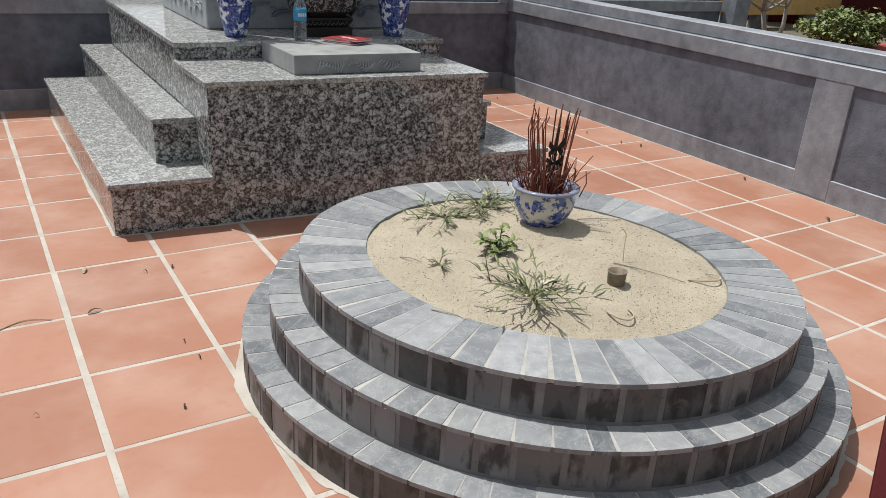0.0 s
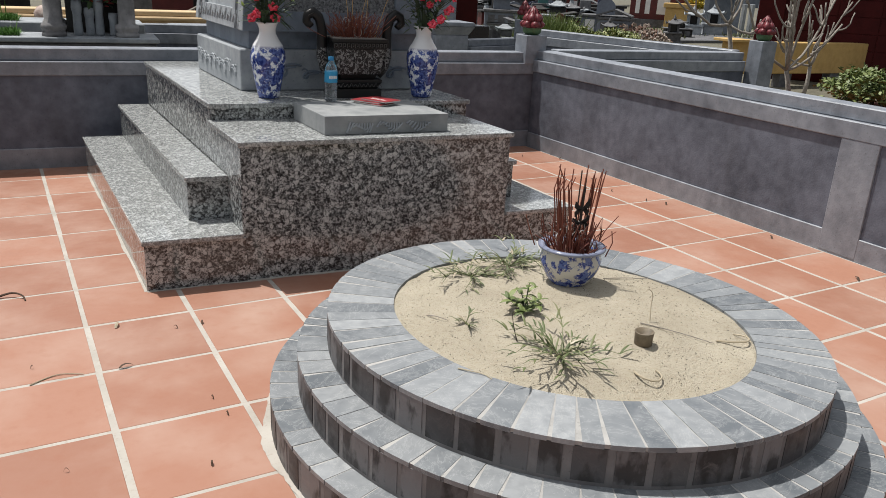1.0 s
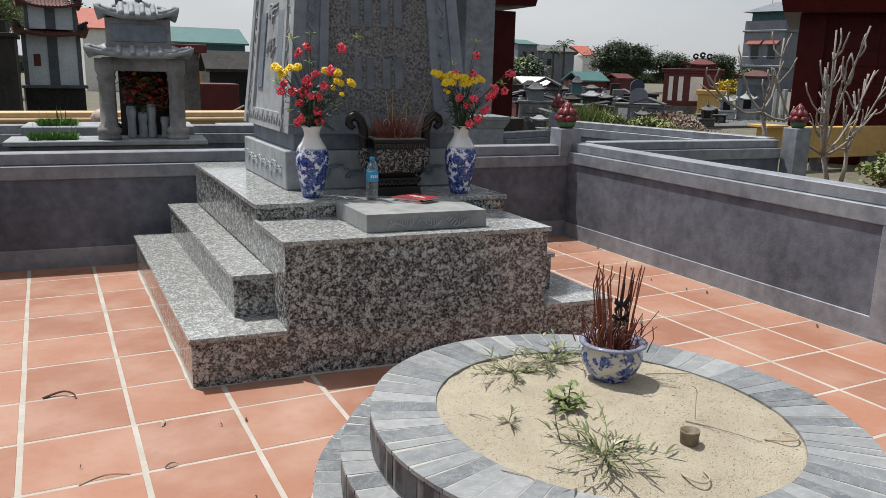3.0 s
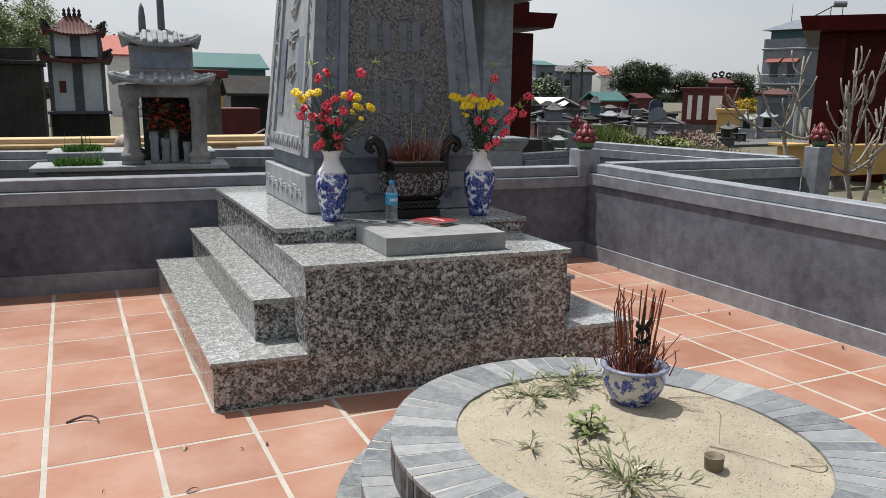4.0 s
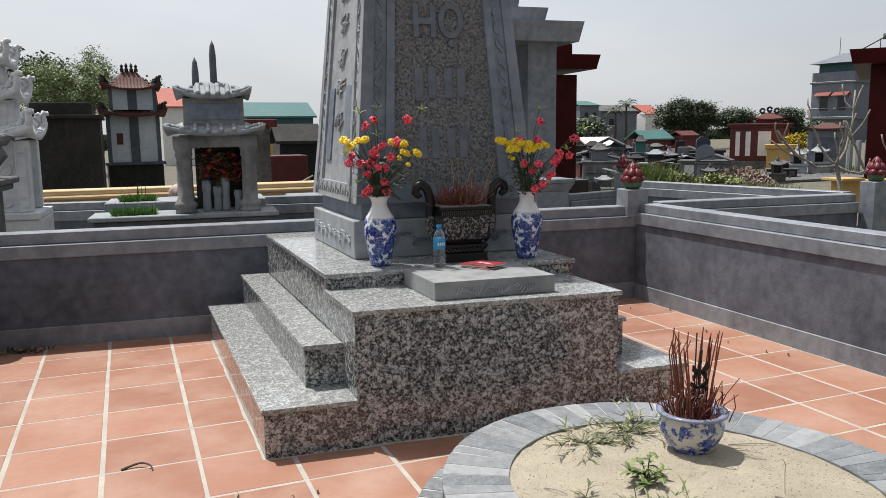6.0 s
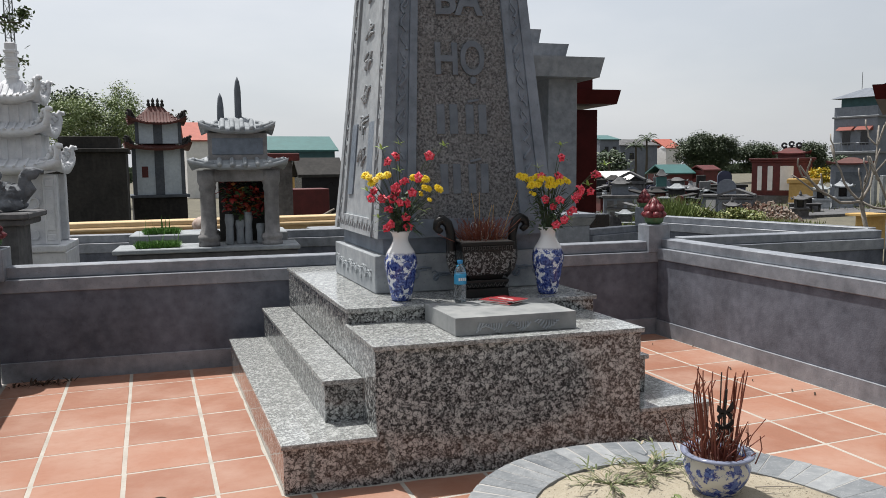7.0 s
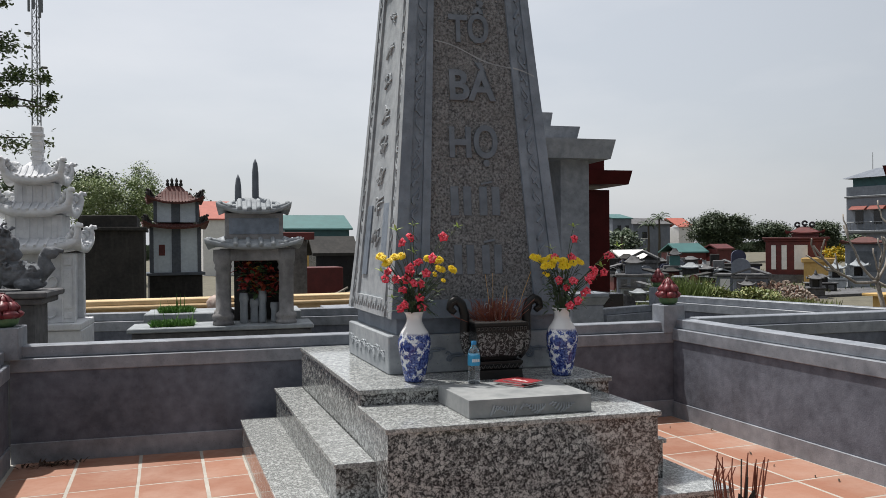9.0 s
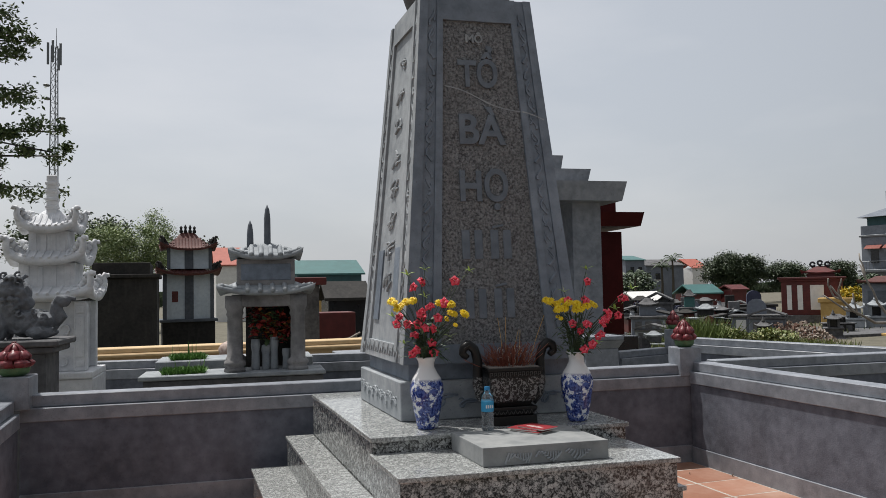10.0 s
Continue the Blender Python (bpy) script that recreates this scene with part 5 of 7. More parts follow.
def corner_curl(x, y, z, sx, sy, size, material, parent, name="dragon_curl"):
    """A stout scroll rising from a roof corner, with a lumpy mane on its inner side."""
    bm = B()
    d = Vector((sx, sy, 0)).normalized()
    o = Vector((x, y, z))
    path = ((-0.75, -0.12), (-0.4, -0.14), (-0.1, -0.06), (0.1, 0.14), (0.16, 0.4), (0.1, 0.62), (0.2, 0.76), (0.36, 0.74), (0.4, 0.62))
    pts = [o + d * (size * u) + Vector((0, 0, size * v)) for u, v in path]
    tube(bm, pts, size * 0.24, size * 0.11, 8)
    for u, v, r in ((-0.3, 0.1, 0.2), (-0.12, 0.32, 0.19), (-0.05, 0.55, 0.15), (-0.5, 0.0, 0.17)):
        p = o + d * (size * u) + Vector((0, 0, size * v))
        tube(bm, [p, p - d * size * r * 0.8 + Vector((0, 0, size * r)), p - d * size * r * 1.7 + Vector((0, 0, size * r * 0.7))], size * r, size * r * 0.45, 7)
    return part(name, bm, material, parent, "", True)


# white marble stele tower
tower = empty("marble_tower", "white marble grave tower with three curved dragon roofs", "shrine", at=(-1.35, 5.05, -0.06), turn=-4)
bm = B()
box(bm, -0.42, 0.42, -0.36, 0.36, 0, 0.80, 0.01)
part("base", bm, MARBLE, tower)
bm = B()
box(bm, -0.42, 0.42, -0.38, 0.38, 0.80, 0.86, 0.012, 2)
part("ledge", bm, MARBLE, tower)
bm = B()
box(bm, -0.30, 0.30, -0.25, 0.25, 0.86, 1.50, 0.006)
part("body", bm, MARBLE, tower)
for sgn in (-1, 1):
    for sy in (-1, 1):
        bm = B()
        box(bm, sgn * 0.30 - 0.055, sgn * 0.30 + 0.055, sy * 0.25 - 0.05, sy * 0.25 + 0.05, 0.86, 1.50, 0.01)
        part("pilaster", bm, MARBLE, tower)
    if sgn > 0:
        continue
    bm = B()
    pts = [(sgn * 0.36, -0.06, 0.86), (sgn * 0.72, -0.06, 0.86), (sgn * 0.66, -0.06, 1.0), (sgn * 0.50, -0.06, 1.12), (sgn * 0.44, -0.06, 1.3), (sgn * 0.36, -0.06, 1.36)]
    extrude(bm, pts, (0, 0.12, 0))
    part("wing", bm, MARBLE, tower, "carved marble side wing")
r8 = random.Random(31)
for i in range(14):
    bm = B()
    c = Vector((-0.17 + 0.11 * (i % 4) + r8.uniform(-0.02, 0.02), -0.254, 0.95 + 0.14 * (i // 4) + r8.uniform(-0.02, 0.02)))
    tube(bm, [c + Vector((0.055 * math.cos(a + i), 0, 0.06 * math.sin(a + i)) ) * (1 - a * 0.1) for a in (k * 0.7 for k in range(8))], 0.014, 0.006, 5)
    part("relief", bm, MARBLE, tower, "cloud scroll in relief")
for sgn in (-1, 1):
    for z0, z1 in ((0.9, 0.96), (0.99, 1.36), (1.39, 1.46)):
        bm = B()
        box(bm, sgn * 0.30 - 0.036, sgn * 0.30 + 0.036, -0.308, -0.298, z0, z1, 0.006)
        part("pilaster_panel", bm, MARBLE, tower)
for w, d, z, drum in ((0.41, 0.38, 1.50, (0.24, 0.2, 1.58, 1.86)), (0.325, 0.29, 1.83, (0.17, 0.15, 1.9, 2.16)), (0.25, 0.23, 2.13, None)):
    bm = B()
    roof(bm, w, d, z, 0.17, 0.1, 0.07, hollow=1.2)
    tier = part("roof", bm, MARBLE, tower, "upturned marble roof", True)
    bm = B()
    ribs(bm, w, d, z, 0.17, 10, 0.07, 0.014, 0.25, 0.1, 1.2)
    part("ribbing", bm, MARBLE, tier)
    for sx in (-1, 1):
        for sy in (-1, 1):
            corner_curl(sx * w * 0.93, sy * d * 0.93, z + 0.12, sx, sy, 0.185 if z < 2 else 0.16, MARBLE, tier)
    if drum:
        bm = B()
        box(bm, -drum[0], drum[0], -drum[1], drum[1], drum[2], drum[3], 0.006)
        dr = part("drum", bm, MARBLE, tower)
        for k in range(4):
            bm = B()
            x = -drum[0] * 0.72 + 1.44 * drum[0] * k / 3
            box(bm, x - 0.025, x + 0.025, -drum[1] - 0.008, -drum[1] + 0.01, drum[2] + 0.03, drum[3] - 0.03, 0.004)
            part("panel", bm, MARBLE, dr)
bm = B()
box(bm, -0.045, 0.045, -0.045, 0.045, 2.26, 2.70, 0.01)
for k in range(5):
    box(bm, -0.055, 0.055, -0.055, 0.055, 2.30 + 0.075 * k, 2.335 + 0.075 * k, 0.008)
part("spire", bm, MARBLE, tower)

# lion on its pier
pier = empty("lion_pier", "dark carved stone pier carrying a lion statue", "pier", at=(-1.36, 3.75, -0.06), turn=-5)
bm = B()
box(bm, -0.2, 0.2, -0.22, 0.22, 0, 1.12, 0.01)
part("shaft", bm, OLD_STONE, pier)
bm = B()
box(bm, -0.27, 0.27, -0.28, 0.28, 1.12, 1.17, 0.01)
box(bm, -0.31, 0.31, -0.32, 0.32, 1.171, 1.22, 0.01)
part("cap", bm, OLD_STONE, pier)


def blob(bm, c, r, seed, seg=2):
    geom = bmesh.ops.create_icosphere(bm, subdivisions=seg, radius=1.0)
    for v in geom["verts"]:
        k = 1 + 0.22 * noise.noise(v.co * 2.3 + Vector((seed, seed * 2, 0)))
        v.co = Vector((c[0] + v.co.x * r[0] * k, c[1] + v.co.y * r[1] * k, c[2] + v.co.z * r[2] * k))


bm = B()
for c, r in (((-0.02, 0, 0.13), (0.17, 0.1, 0.11)), ((0.11, 0, 0.11), (0.1, 0.1, 0.1)), ((-0.12, 0, 0.25), (0.11, 0.1, 0.12)), ((-0.14, -0.02, 0.38), (0.1, 0.1, 0.09)), ((-0.21, -0.03, 0.35), (0.05, 0.06, 0.05)), ((-0.12, 0, 0.47), (0.06, 0.06, 0.035)), ((-0.18, -0.06, 0.1), (0.045, 0.045, 0.11)), ((-0.16, 0.07, 0.1), (0.045, 0.045, 0.11)), ((0.1, -0.08, 0.05), (0.1, 0.05, 0.05)), ((0.1, 0.08, 0.05), (0.1, 0.05, 0.05)), ((0.2, 0, 0.2), (0.05, 0.04, 0.1)), ((0.24, 0, 0.29), (0.07, 0.04, 0.05)), ((-0.05, 0.0, 0.36), (0.07, 0.09, 0.09)), ((-0.02, 0, 0.28), (0.06, 0.09, 0.06))):
    blob(bm, c, r, c[0] * 9 + c[2] * 5, 3)
for i in range(70):
    a, h = r8.uniform(0, 6.28), r8.uniform(0.1, 0.48)
    w = 0.11 - 0.06 * abs(h - 0.32) / 0.2
    cx = -0.13 if h > 0.22 else r8.uniform(-0.1, 0.14)
    blob(bm, (cx + math.cos(a) * w, math.sin(a) * w, h * (1 if cx < -0.12 else 0.75)), (0.026, 0.026, 0.02), i, 2)
for i in range(90):
    if i < 60:
        c, out = Vector((-0.13 + r8.uniform(-0.07, 0.09), r8.choice((-1, 1)) * r8.uniform(0.05, 0.1), r8.uniform(0.2, 0.5))), 0.035
    else:
        c, out = Vector((r8.uniform(-0.08, 0.18), r8.choice((-1, 1)) * r8.uniform(0.07, 0.1), r8.uniform(0.06, 0.22))), 0.03
    a0 = r8.uniform(0, 6.28)
    tube(bm, [c + Vector((out * math.cos(a0 + k * 0.8) * (1 - k * 0.12), 0, out * math.sin(a0 + k * 0.8) * (1 - k * 0.12))) for k in range(6)], 0.012, 0.007, 6)
tube(bm, [(0.18, 0, 0.1), (0.25, 0, 0.17), (0.21, 0, 0.25), (0.27, 0, 0.32), (0.34, 0, 0.3)], 0.04, 0.02, 8)
lion = part("lion_statue", bm, cement("lion_stone", (0.035, 0.04, 0.047), (0.19, 0.205, 0.225), 0.5, 1.0), None, "", True)
lion.matrix_basis = pose(-1.33, 3.72, 1.162, 0, 0, -5)
fuse = lion.modifiers.new("fuse", "REMESH")
fuse.mode, fuse.voxel_size, fuse.use_smooth_shade = "VOXEL", 0.006, True
tagged(lion, "crouching guardian lion statue of blue-grey stone on a pier", "statue")

# grey two-roof shrine on its platform
plat = empty("grave_platform", "pale stone grave platform with squares of lawn", "platform", at=(0.32, 5.0, -0.06), turn=-5)
bm = B()
box(bm, -0.82, 0.84, -0.42, 0.1, 0, 0.745, 0.01)
part("lower_slab", bm, OLD_STONE, plat)
bm = B()
box(bm, -0.86, 0.86, -0.45, 0.1, 0.746, 0.79, 0.008)
part("slab_top", bm, STONE_PALE, plat)
bm = B()
box(bm, -0.80, 0.80, 0.35, 1.0, 0, 0.86, 0.01)
part("rear_slab", bm, STONE_PALE, plat)


def lawn(x, y, z, w, d, seed):
    r = random.Random(seed)
    bm = B()
    for i in range(1900):
        p = Vector((x + r.uniform(-w, w), y + r.uniform(-d, d), z))
        blade(bm, p, p + Vector((r.gauss(0, 0.025), r.gauss(0, 0.025), r.uniform(0.03, 0.075) if r.random() < 0.996 else 0.2)), 0.01, 0.0, 2)
    tagged(part("lawn_patch", bm, GRASS), "small square patch of bright green grass", "grass", kind="stuff")


lawn(-0.17, 4.82, 0.725, 0.19, 0.12, 1)
lawn(-0.12, 5.60, 0.795, 0.17, 0.12, 2)

shrine = empty("stone_shrine", "weathered grey stone shrine with two tiled roofs and round pillars", "shrine", at=(0.62, 4.95, 0.73), turn=-5)
for x in (-0.30, 0.30):
    for y in (-0.28, 0.28):
        bm = B()
        lathe(bm, [(0.1, 0), (0.1, 0.03), (0.085, 0.045), (0.105, 0.07), (0.1, 0.1), (0.072, 0.12), (0.068, 0.52), (0.08, 0.55), (0.072, 0.58), (0.09, 0.62), (0.09, 0.73)], 16, (x, y, 0))
        part("pillar", bm, SHRINE_STONE, shrine, "", True)
bm = B()
box(bm, -0.2, 0.33, 0.2, 0.3, 0, 0.72, 0.004)
part("back_wall", bm, BLACK_STONE, shrine)
bm = B()
box(bm, -0.33, 0.33, -0.33, 0.33, 0.62, 0.74, 0.008)
part("lintel", bm, SHRINE_STONE, shrine)
bm = B()
box(bm, 0.27, 0.37, -0.34, 0.3, 0.0, 0.72, 0.008)
part("side_wall", bm, SHRINE_STONE, shrine)
for w, d, z, lift in ((0.445, 0.42, 0.73, 0.07), (0.345, 0.31, 1.075, 0.08)):
    bm = B()
    roof(bm, w, d, z, 0.14, lift, 0.045, hollow=1.1)
    tier = part("roof", bm, STONE_PALE, shrine, "grey tiled roof with upturned corners", True)
    bm = B()
    ribs(bm, w, d, z, 0.14, 8, 0.045, 0.026, 0.25, lift, 1.1)
    part("ribbing", bm, STONE_PALE, tier, "", True)
bm = B()
box(bm, -0.28, 0.28, -0.24, 0.24, 0.8, 1.09, 0.006)
part("attic", bm, SHRINE_STONE, shrine)
bm = B()
box(bm, -0.24, 0.24, -0.247, -0.235, 0.88, 1.04, 0.004)
part("attic_panel", bm, STONE, shrine)
for x, h in ((0.02, 1.65), (-0.15, 1.49)):
    bm = B()
    lathe(bm, [(0.025, 1.18), (0.034, 1.24), (0.032, h - 0.14), (0.022, h - 0.05), (0.002, h)], 10, (x, 0, 0))
    part("stone_pen", bm, STONE_DARK, shrine, "upright stone brush finial", True)

DARK_RED_PETAL = leafy("dark_red_petal", (0.12, 0.01, 0.008), (0.26, 0.02, 0.015), (0.3, 0.2, 0.03))
r9 = random.Random(77)
for x, h in ((0.5, 0.3), (0.6, 0.24), (0.68, 0.32), (0.8, 0.2)):
    pot = empty("shrine_vase", "small grey stone flower vase with red plastic flowers", "vase", "shrine vases", at=(x, 4.78, 0.73))
    bm = B()
    lathe(bm, [(0.035, 0), (0.04, 0.02), (0.036, h * 0.6), (0.045, h * 0.8), (0.04, h)], 14)
    part("body", bm, STONE_PALE, pot, "", True)
    fl, lv = B(), B()
    for i in range(64):
        p = Vector((r9.gauss(0, 0.055), r9.gauss(0, 0.05), h + r9.uniform(0.05, 0.3)))
        q = p + Vector((r9.gauss(0, 0.03), r9.gauss(0, 0.03), r9.gauss(0.01, 0.02)))
        blade(fl if i % 3 else lv, p, q + (q - p) * 0.6, 0.055, 0.005, 2)
    tagged(part("flower_mass", fl, DARK_RED_PETAL, pot), kind="stuff")
    tagged(part("foliage", lv, LEAF, pot), kind="stuff")

# ---- left background ----


def slab_block(name, label, category, x0, x1, y0, y1, z0, z1, material, bevel=0.01, group=""):
    bm = B()
    box(bm, x0, x1, y0, y1, z0, z1, bevel)
    return tagged(part(name, bm, material), label, category, group)


sand_wall = empty("ochre_wall", "long low sand-coloured rendered wall with a moulded top", "wall", at=(0, 0, 0))
bm = B()
box(bm, -3.4, 2.75, 8.9, 9.3, -0.06, 0.6, 0.01)
part("body", bm, SAND_WALL, sand_wall)
bm = B()
box(bm, -3.45, 2.8, 8.82, 9.35, 0.6, 0.66, 0.02)
part("moulding", bm, SAND_WALL, sand_wall)
bm = B()
box(bm, -3.4, 2.75, 8.88, 9.3, 0.66, 0.73, 0.01)
part("top", bm, SAND_WALL, sand_wall)

house = empty("tomb_pavilion", "pale blue two-storey tomb pavilion with red tiled roofs", "shrine", at=(0.05, 20.3, -0.06), turn=3)
house.scale = (0.9, 0.92, 0.975)
bm = B()
box(bm, -0.78, 0.78, -0.5, 0.7, 0, 0.78, 0.01)
part("plinth", bm, BLACK_STONE, house)
bm = B()
box(bm, -0.86, 0.86, -0.58, 0.75, 0.78, 0.86, 0.01)
part("ledge", bm, STONE_DARK, house)
bm = B()
box(bm, -0.72, 0.70, -0.45, 0.6, 0.86, 2.2, 0.005)
part("lower_storey", bm, WHITEWASH, house)
for x0, x1 in ((-0.77, -0.65), (-0.12, 0.14), (0.64, 0.75)):
    bm = B()
    box(bm, x0, x1, -0.475, -0.44, 0.86, 2.15, 0.004)
    part("pilaster", bm, STONE_DARK, house)
bm = B()
box(bm, -0.5, -0.32, -0.46, -0.44, 1.35, 1.66)
part("niche", bm, DULL_RED, house, "small dark red window")
bm = B()
box(bm, -0.6, 0.66, -0.36, 0.5, 2.3, 2.95, 0.005)
part("upper_storey", bm, WHITEWASH, house)
for x0, x1 in ((-0.64, -0.54), (-0.12, 0.14), (0.6, 0.7)):
    bm = B()
    box(bm, x0, x1, -0.385, -0.35, 2.3, 2.9, 0.004)
    part("pilaster", bm, STONE_DARK, house)
for w, d, z, h in ((0.93, 0.75, 2.1, 0.22), (0.82, 0.62, 2.82, 0.5)):
    bm = B()
    roof(bm, w, d, z, h, 0.2, 0.06)
    tier = part("roof", bm, ROOF_RED, house, "red clay tile roof with upturned corners")
    bm = B()
    ribs(bm, w, d, z, h, 17, 0.06, 0.02, 0.25, 0.2)
    part("ribbing", bm, ROOF_RED, tier)
    for sx in (-1, 1):
        for sy in (-1, 1):
            corner_curl(sx * w * 0.93, sy * d * 0.93, z + 0.2, sx, sy, 0.26, BLACK_STONE, tier)
bm = B()
for k in (-0.2, -0.07, 0.07, 0.2):
    lathe(bm, [(0.05, 3.36), (0.06, 3.42), (0.03, 3.47), (0.05, 3.52), (0.005, 3.57 + 0.04 * (abs(k) < 0.1))], 8, (k, 0, 0))
part("ridge_ornament", bm, BLACK_STONE, house)

dark_house = empty("concrete_shed", "black mould-stained concrete shed with a flat roof slab", "building", at=(-1.75, 17.4, -0.06))
bm = B()
box(bm, -1.6, 1.05, -0.4, 2.0, 0, 1.95, 0.01)
part("wall", bm, BLACK_STONE, dark_house)
bm = B()
box(bm, -1.65, 1.12, -0.5, 2.1, 1.95, 2.04, 0.01)
part("cornice", bm, BLACK_STONE, dark_house)
bm = B()
box(bm, -0.4, 0.9, -0.35, 2.0, 2.04, 2.32, 0.01)
part("parapet", bm, BLACK_STONE, dark_house)


def tree(x, y, z0, crown, trunk_h, leaf, count, size, seed, label, name="tree", trunk_r=0.12):
    """Tapered trunk, limbs that fork, and a crown of many small leaves in uneven clumps."""
    r = random.Random(seed)
    cx, cy, cz, rx, ry, rz = crown
    root = empty(name, label, "tree", at=(x, y, z0))
    wood = B()
    top = Vector((cx - x, cy - y, cz - z0))
    tube(wood, [(0, 0, 0), (r.uniform(-0.1, 0.1), 0, trunk_h * 0.5), (top.x * 0.4, top.y * 0.4, trunk_h)], trunk_r, trunk_r * 0.6, 8)
    clumps = []
    for i in range(64):
        while True:
            q = Vector((r.uniform(-1, 1), r.uniform(-1, 1), r.uniform(-1, 1)))
            if 0.25 < q.length < 1:
                break
        c = top + Vector((q.x * rx, q.y * ry, q.z * rz))
        clumps.append((c, r.uniform(0.1, 0.2)))
        if i < 12:
            s = Vector((top.x * 0.4, top.y * 0.4, trunk_h))
            tube(wood, [s, s.lerp(c, 0.5) + Vector((0, 0, rz * 0.12)), c], trunk_r * 0.4, trunk_r * 0.08, 5)
    part("trunk", wood, BARK_DARK, root)
    verts, faces = [], []
    for i in range(count):
        c, k = clumps[i % len(clumps)]
        p = c + Vector((r.gauss(0, rx * k), r.gauss(0, ry * k), r.gauss(0, rz * k)))
        d = Vector((r.uniform(-1, 1), r.uniform(-1, 1), r.uniform(-0.8, 0.5))).normalized() * size * r.uniform(0.6, 1.4)
        s = d.cross(Vector((r.uniform(-1, 1), r.uniform(-1, 1), 1))).normalized() * size * 0.32
        b = len(verts)
        verts += [p - d * 0.5, p + s, p + d * 0.5, p - s]
        faces.append((b, b + 1, b + 2, b + 3))
    me = bpy.data.meshes.new("crown")
    me.from_pydata(verts, [], faces)
    me.materials.append(leaf)
    crown_ob = new("crown", me)
    crown_ob.parent = root
    return root


tree(-2.3, 31, -0.06, (-2.2, 31, 3.3, 1.7, 1.2, 1.05), 2.2, LEAF_BAMBOO, 20000, 0.085, 1, "feathery light green bamboo-like tree behind the sheds", trunk_r=0.09)
tree(-1.1, 33, -0.06, (-1.1, 33, 4.0, 0.8, 0.7, 1.0), 2.4, LEAF_BAMBOO, 4000, 0.085, 2, "thin feathery light green tree behind the sheds", trunk_r=0.07)
tree(-6.5, 45, -0.06, (-6.2, 45, 4.6, 3.2, 2.0, 1.6), 3.0, LEAF_FAR, 7000, 0.22, 3, "broad dull green tree in the distance")
tree(0.9, 46, -0.06, (0.6, 46, 3.6, 2.6, 1.6, 1.0), 2.0, LEAF_FAR, 5000, 0.2, 4, "low dull green tree in the distance")


def bough_tree():
    """A tall tree beyond the plot whose sparse boughs reach in from the side."""
    r = random.Random(15)
    root = empty("bough_tree", "tall tree with sparse hanging boughs of small green leaflets", "tree", at=(-4.6, 9.4, -0.06))
    wood = B()
    tube(wood, [(0, 0, 0), (0.1, 0, 2.2), (0.5, 0, 4.2), (0.6, 0.1, 6.0)], 0.2, 0.09, 9)
    verts, faces = [], []

    def spray(c, rad, n):
        for i in range(n):
            p = c + Vector((r.gauss(0, rad), r.gauss(0, rad), r.gauss(0, rad * 0.7)))
            d = Vector((r.uniform(-1, 1), r.uniform(-1, 1), r.uniform(-1, 0.3))).normalized() * r.uniform(0.05, 0.1)
            s = d.cross(Vector((r.uniform(-1, 1), 0.3, 1))).normalized() * 0.019
            b = len(verts)
            verts.extend([p - d * 0.5, p + s, p + d * 0.5, p - s])
            faces.append((b, b + 1, b + 2, b + 3))

    for tip in ((1.9, 0, 5.7), (2.35, -0.2, 5.2), (2.3, -0.2, 4.5), (2.85, -0.3, 3.55), (2.55, -0.3, 3.1), (2.1, -0.2, 3.9), (2.2, -0.1, 5.0), (1.7, 0, 4.9), (1.9, -0.2, 3.3), (2.75, -0.3, 3.9), (2.0, -0.1, 6.1)):
        tip = Vector(tip)
        s = Vector((0.3 + r.uniform(-0.1, 0.2), 0, max(2.2, tip.z - 0.3)))
        midp = s.lerp(tip, 0.55) + Vector((0, 0, 0.12))
        tube(wood, [s, midp, tip], 0.03, 0.006, 6)
        for k in range(7):
            q = midp.lerp(tip, k / 6) + Vector((r.gauss(0, 0.09), r.gauss(0, 0.1), r.gauss(0, 0.09)))
            tube(wood, [midp.lerp(tip, k / 6), q], 0.006, 0.003, 4)
            spray(q, r.uniform(0.05, 0.12), 130)
    part("trunk", wood, BARK_DARK, root)
    me = bpy.data.meshes.new("crown")
    me.from_pydata(verts, [], faces)
    me.materials.append(LEAF_BOUGH)
    ob = new("crown", me)
    ob.parent = root


bough_tree()

mast = empty("radio_mast", "grey lattice radio mast with panel antennas", "mast", at=(-8.8, 60, -0.06))
bm = B()
for k in range(24):
    z0, z1 = k * 0.83, (k + 1) * 0.83
    w = 0.62 - 0.011 * k
    for a, b in (((-w, -w), (w, -w)), ((w, -w), (0, w)), ((0, w), (-w, -w))):
        tube(bm, [(a[0] * 0.6, a[1] * 0.6, z0), (b[0] * 0.6, b[1] * 0.6, z1)], 0.02, 0.02, 4)
        tube(bm, [(a[0] * 0.6, a[1] * 0.6, z1), (b[0] * 0.6, b[1] * 0.6, z1)], 0.016, 0.016, 4)
for a in ((-0.36, -0.36), (0.36, -0.36), (0, 0.36)):
    tube(bm, [(a[0], a[1], 0), (a[0] * 0.6, a[1] * 0.6, 20.0)], 0.05, 0.04, 5)
part("lattice", bm, STEEL, mast)
for x, z in ((-0.42, 19.3), (-0.1, 19.5), (0.42, 19.3), (0.3, 18.9)):
    bm = B()
    box(bm, x - 0.08, x + 0.08, -0.35, -0.25, z - 0.75, z + 0.9, 0.02)
    part("antenna", bm, STEEL, mast)
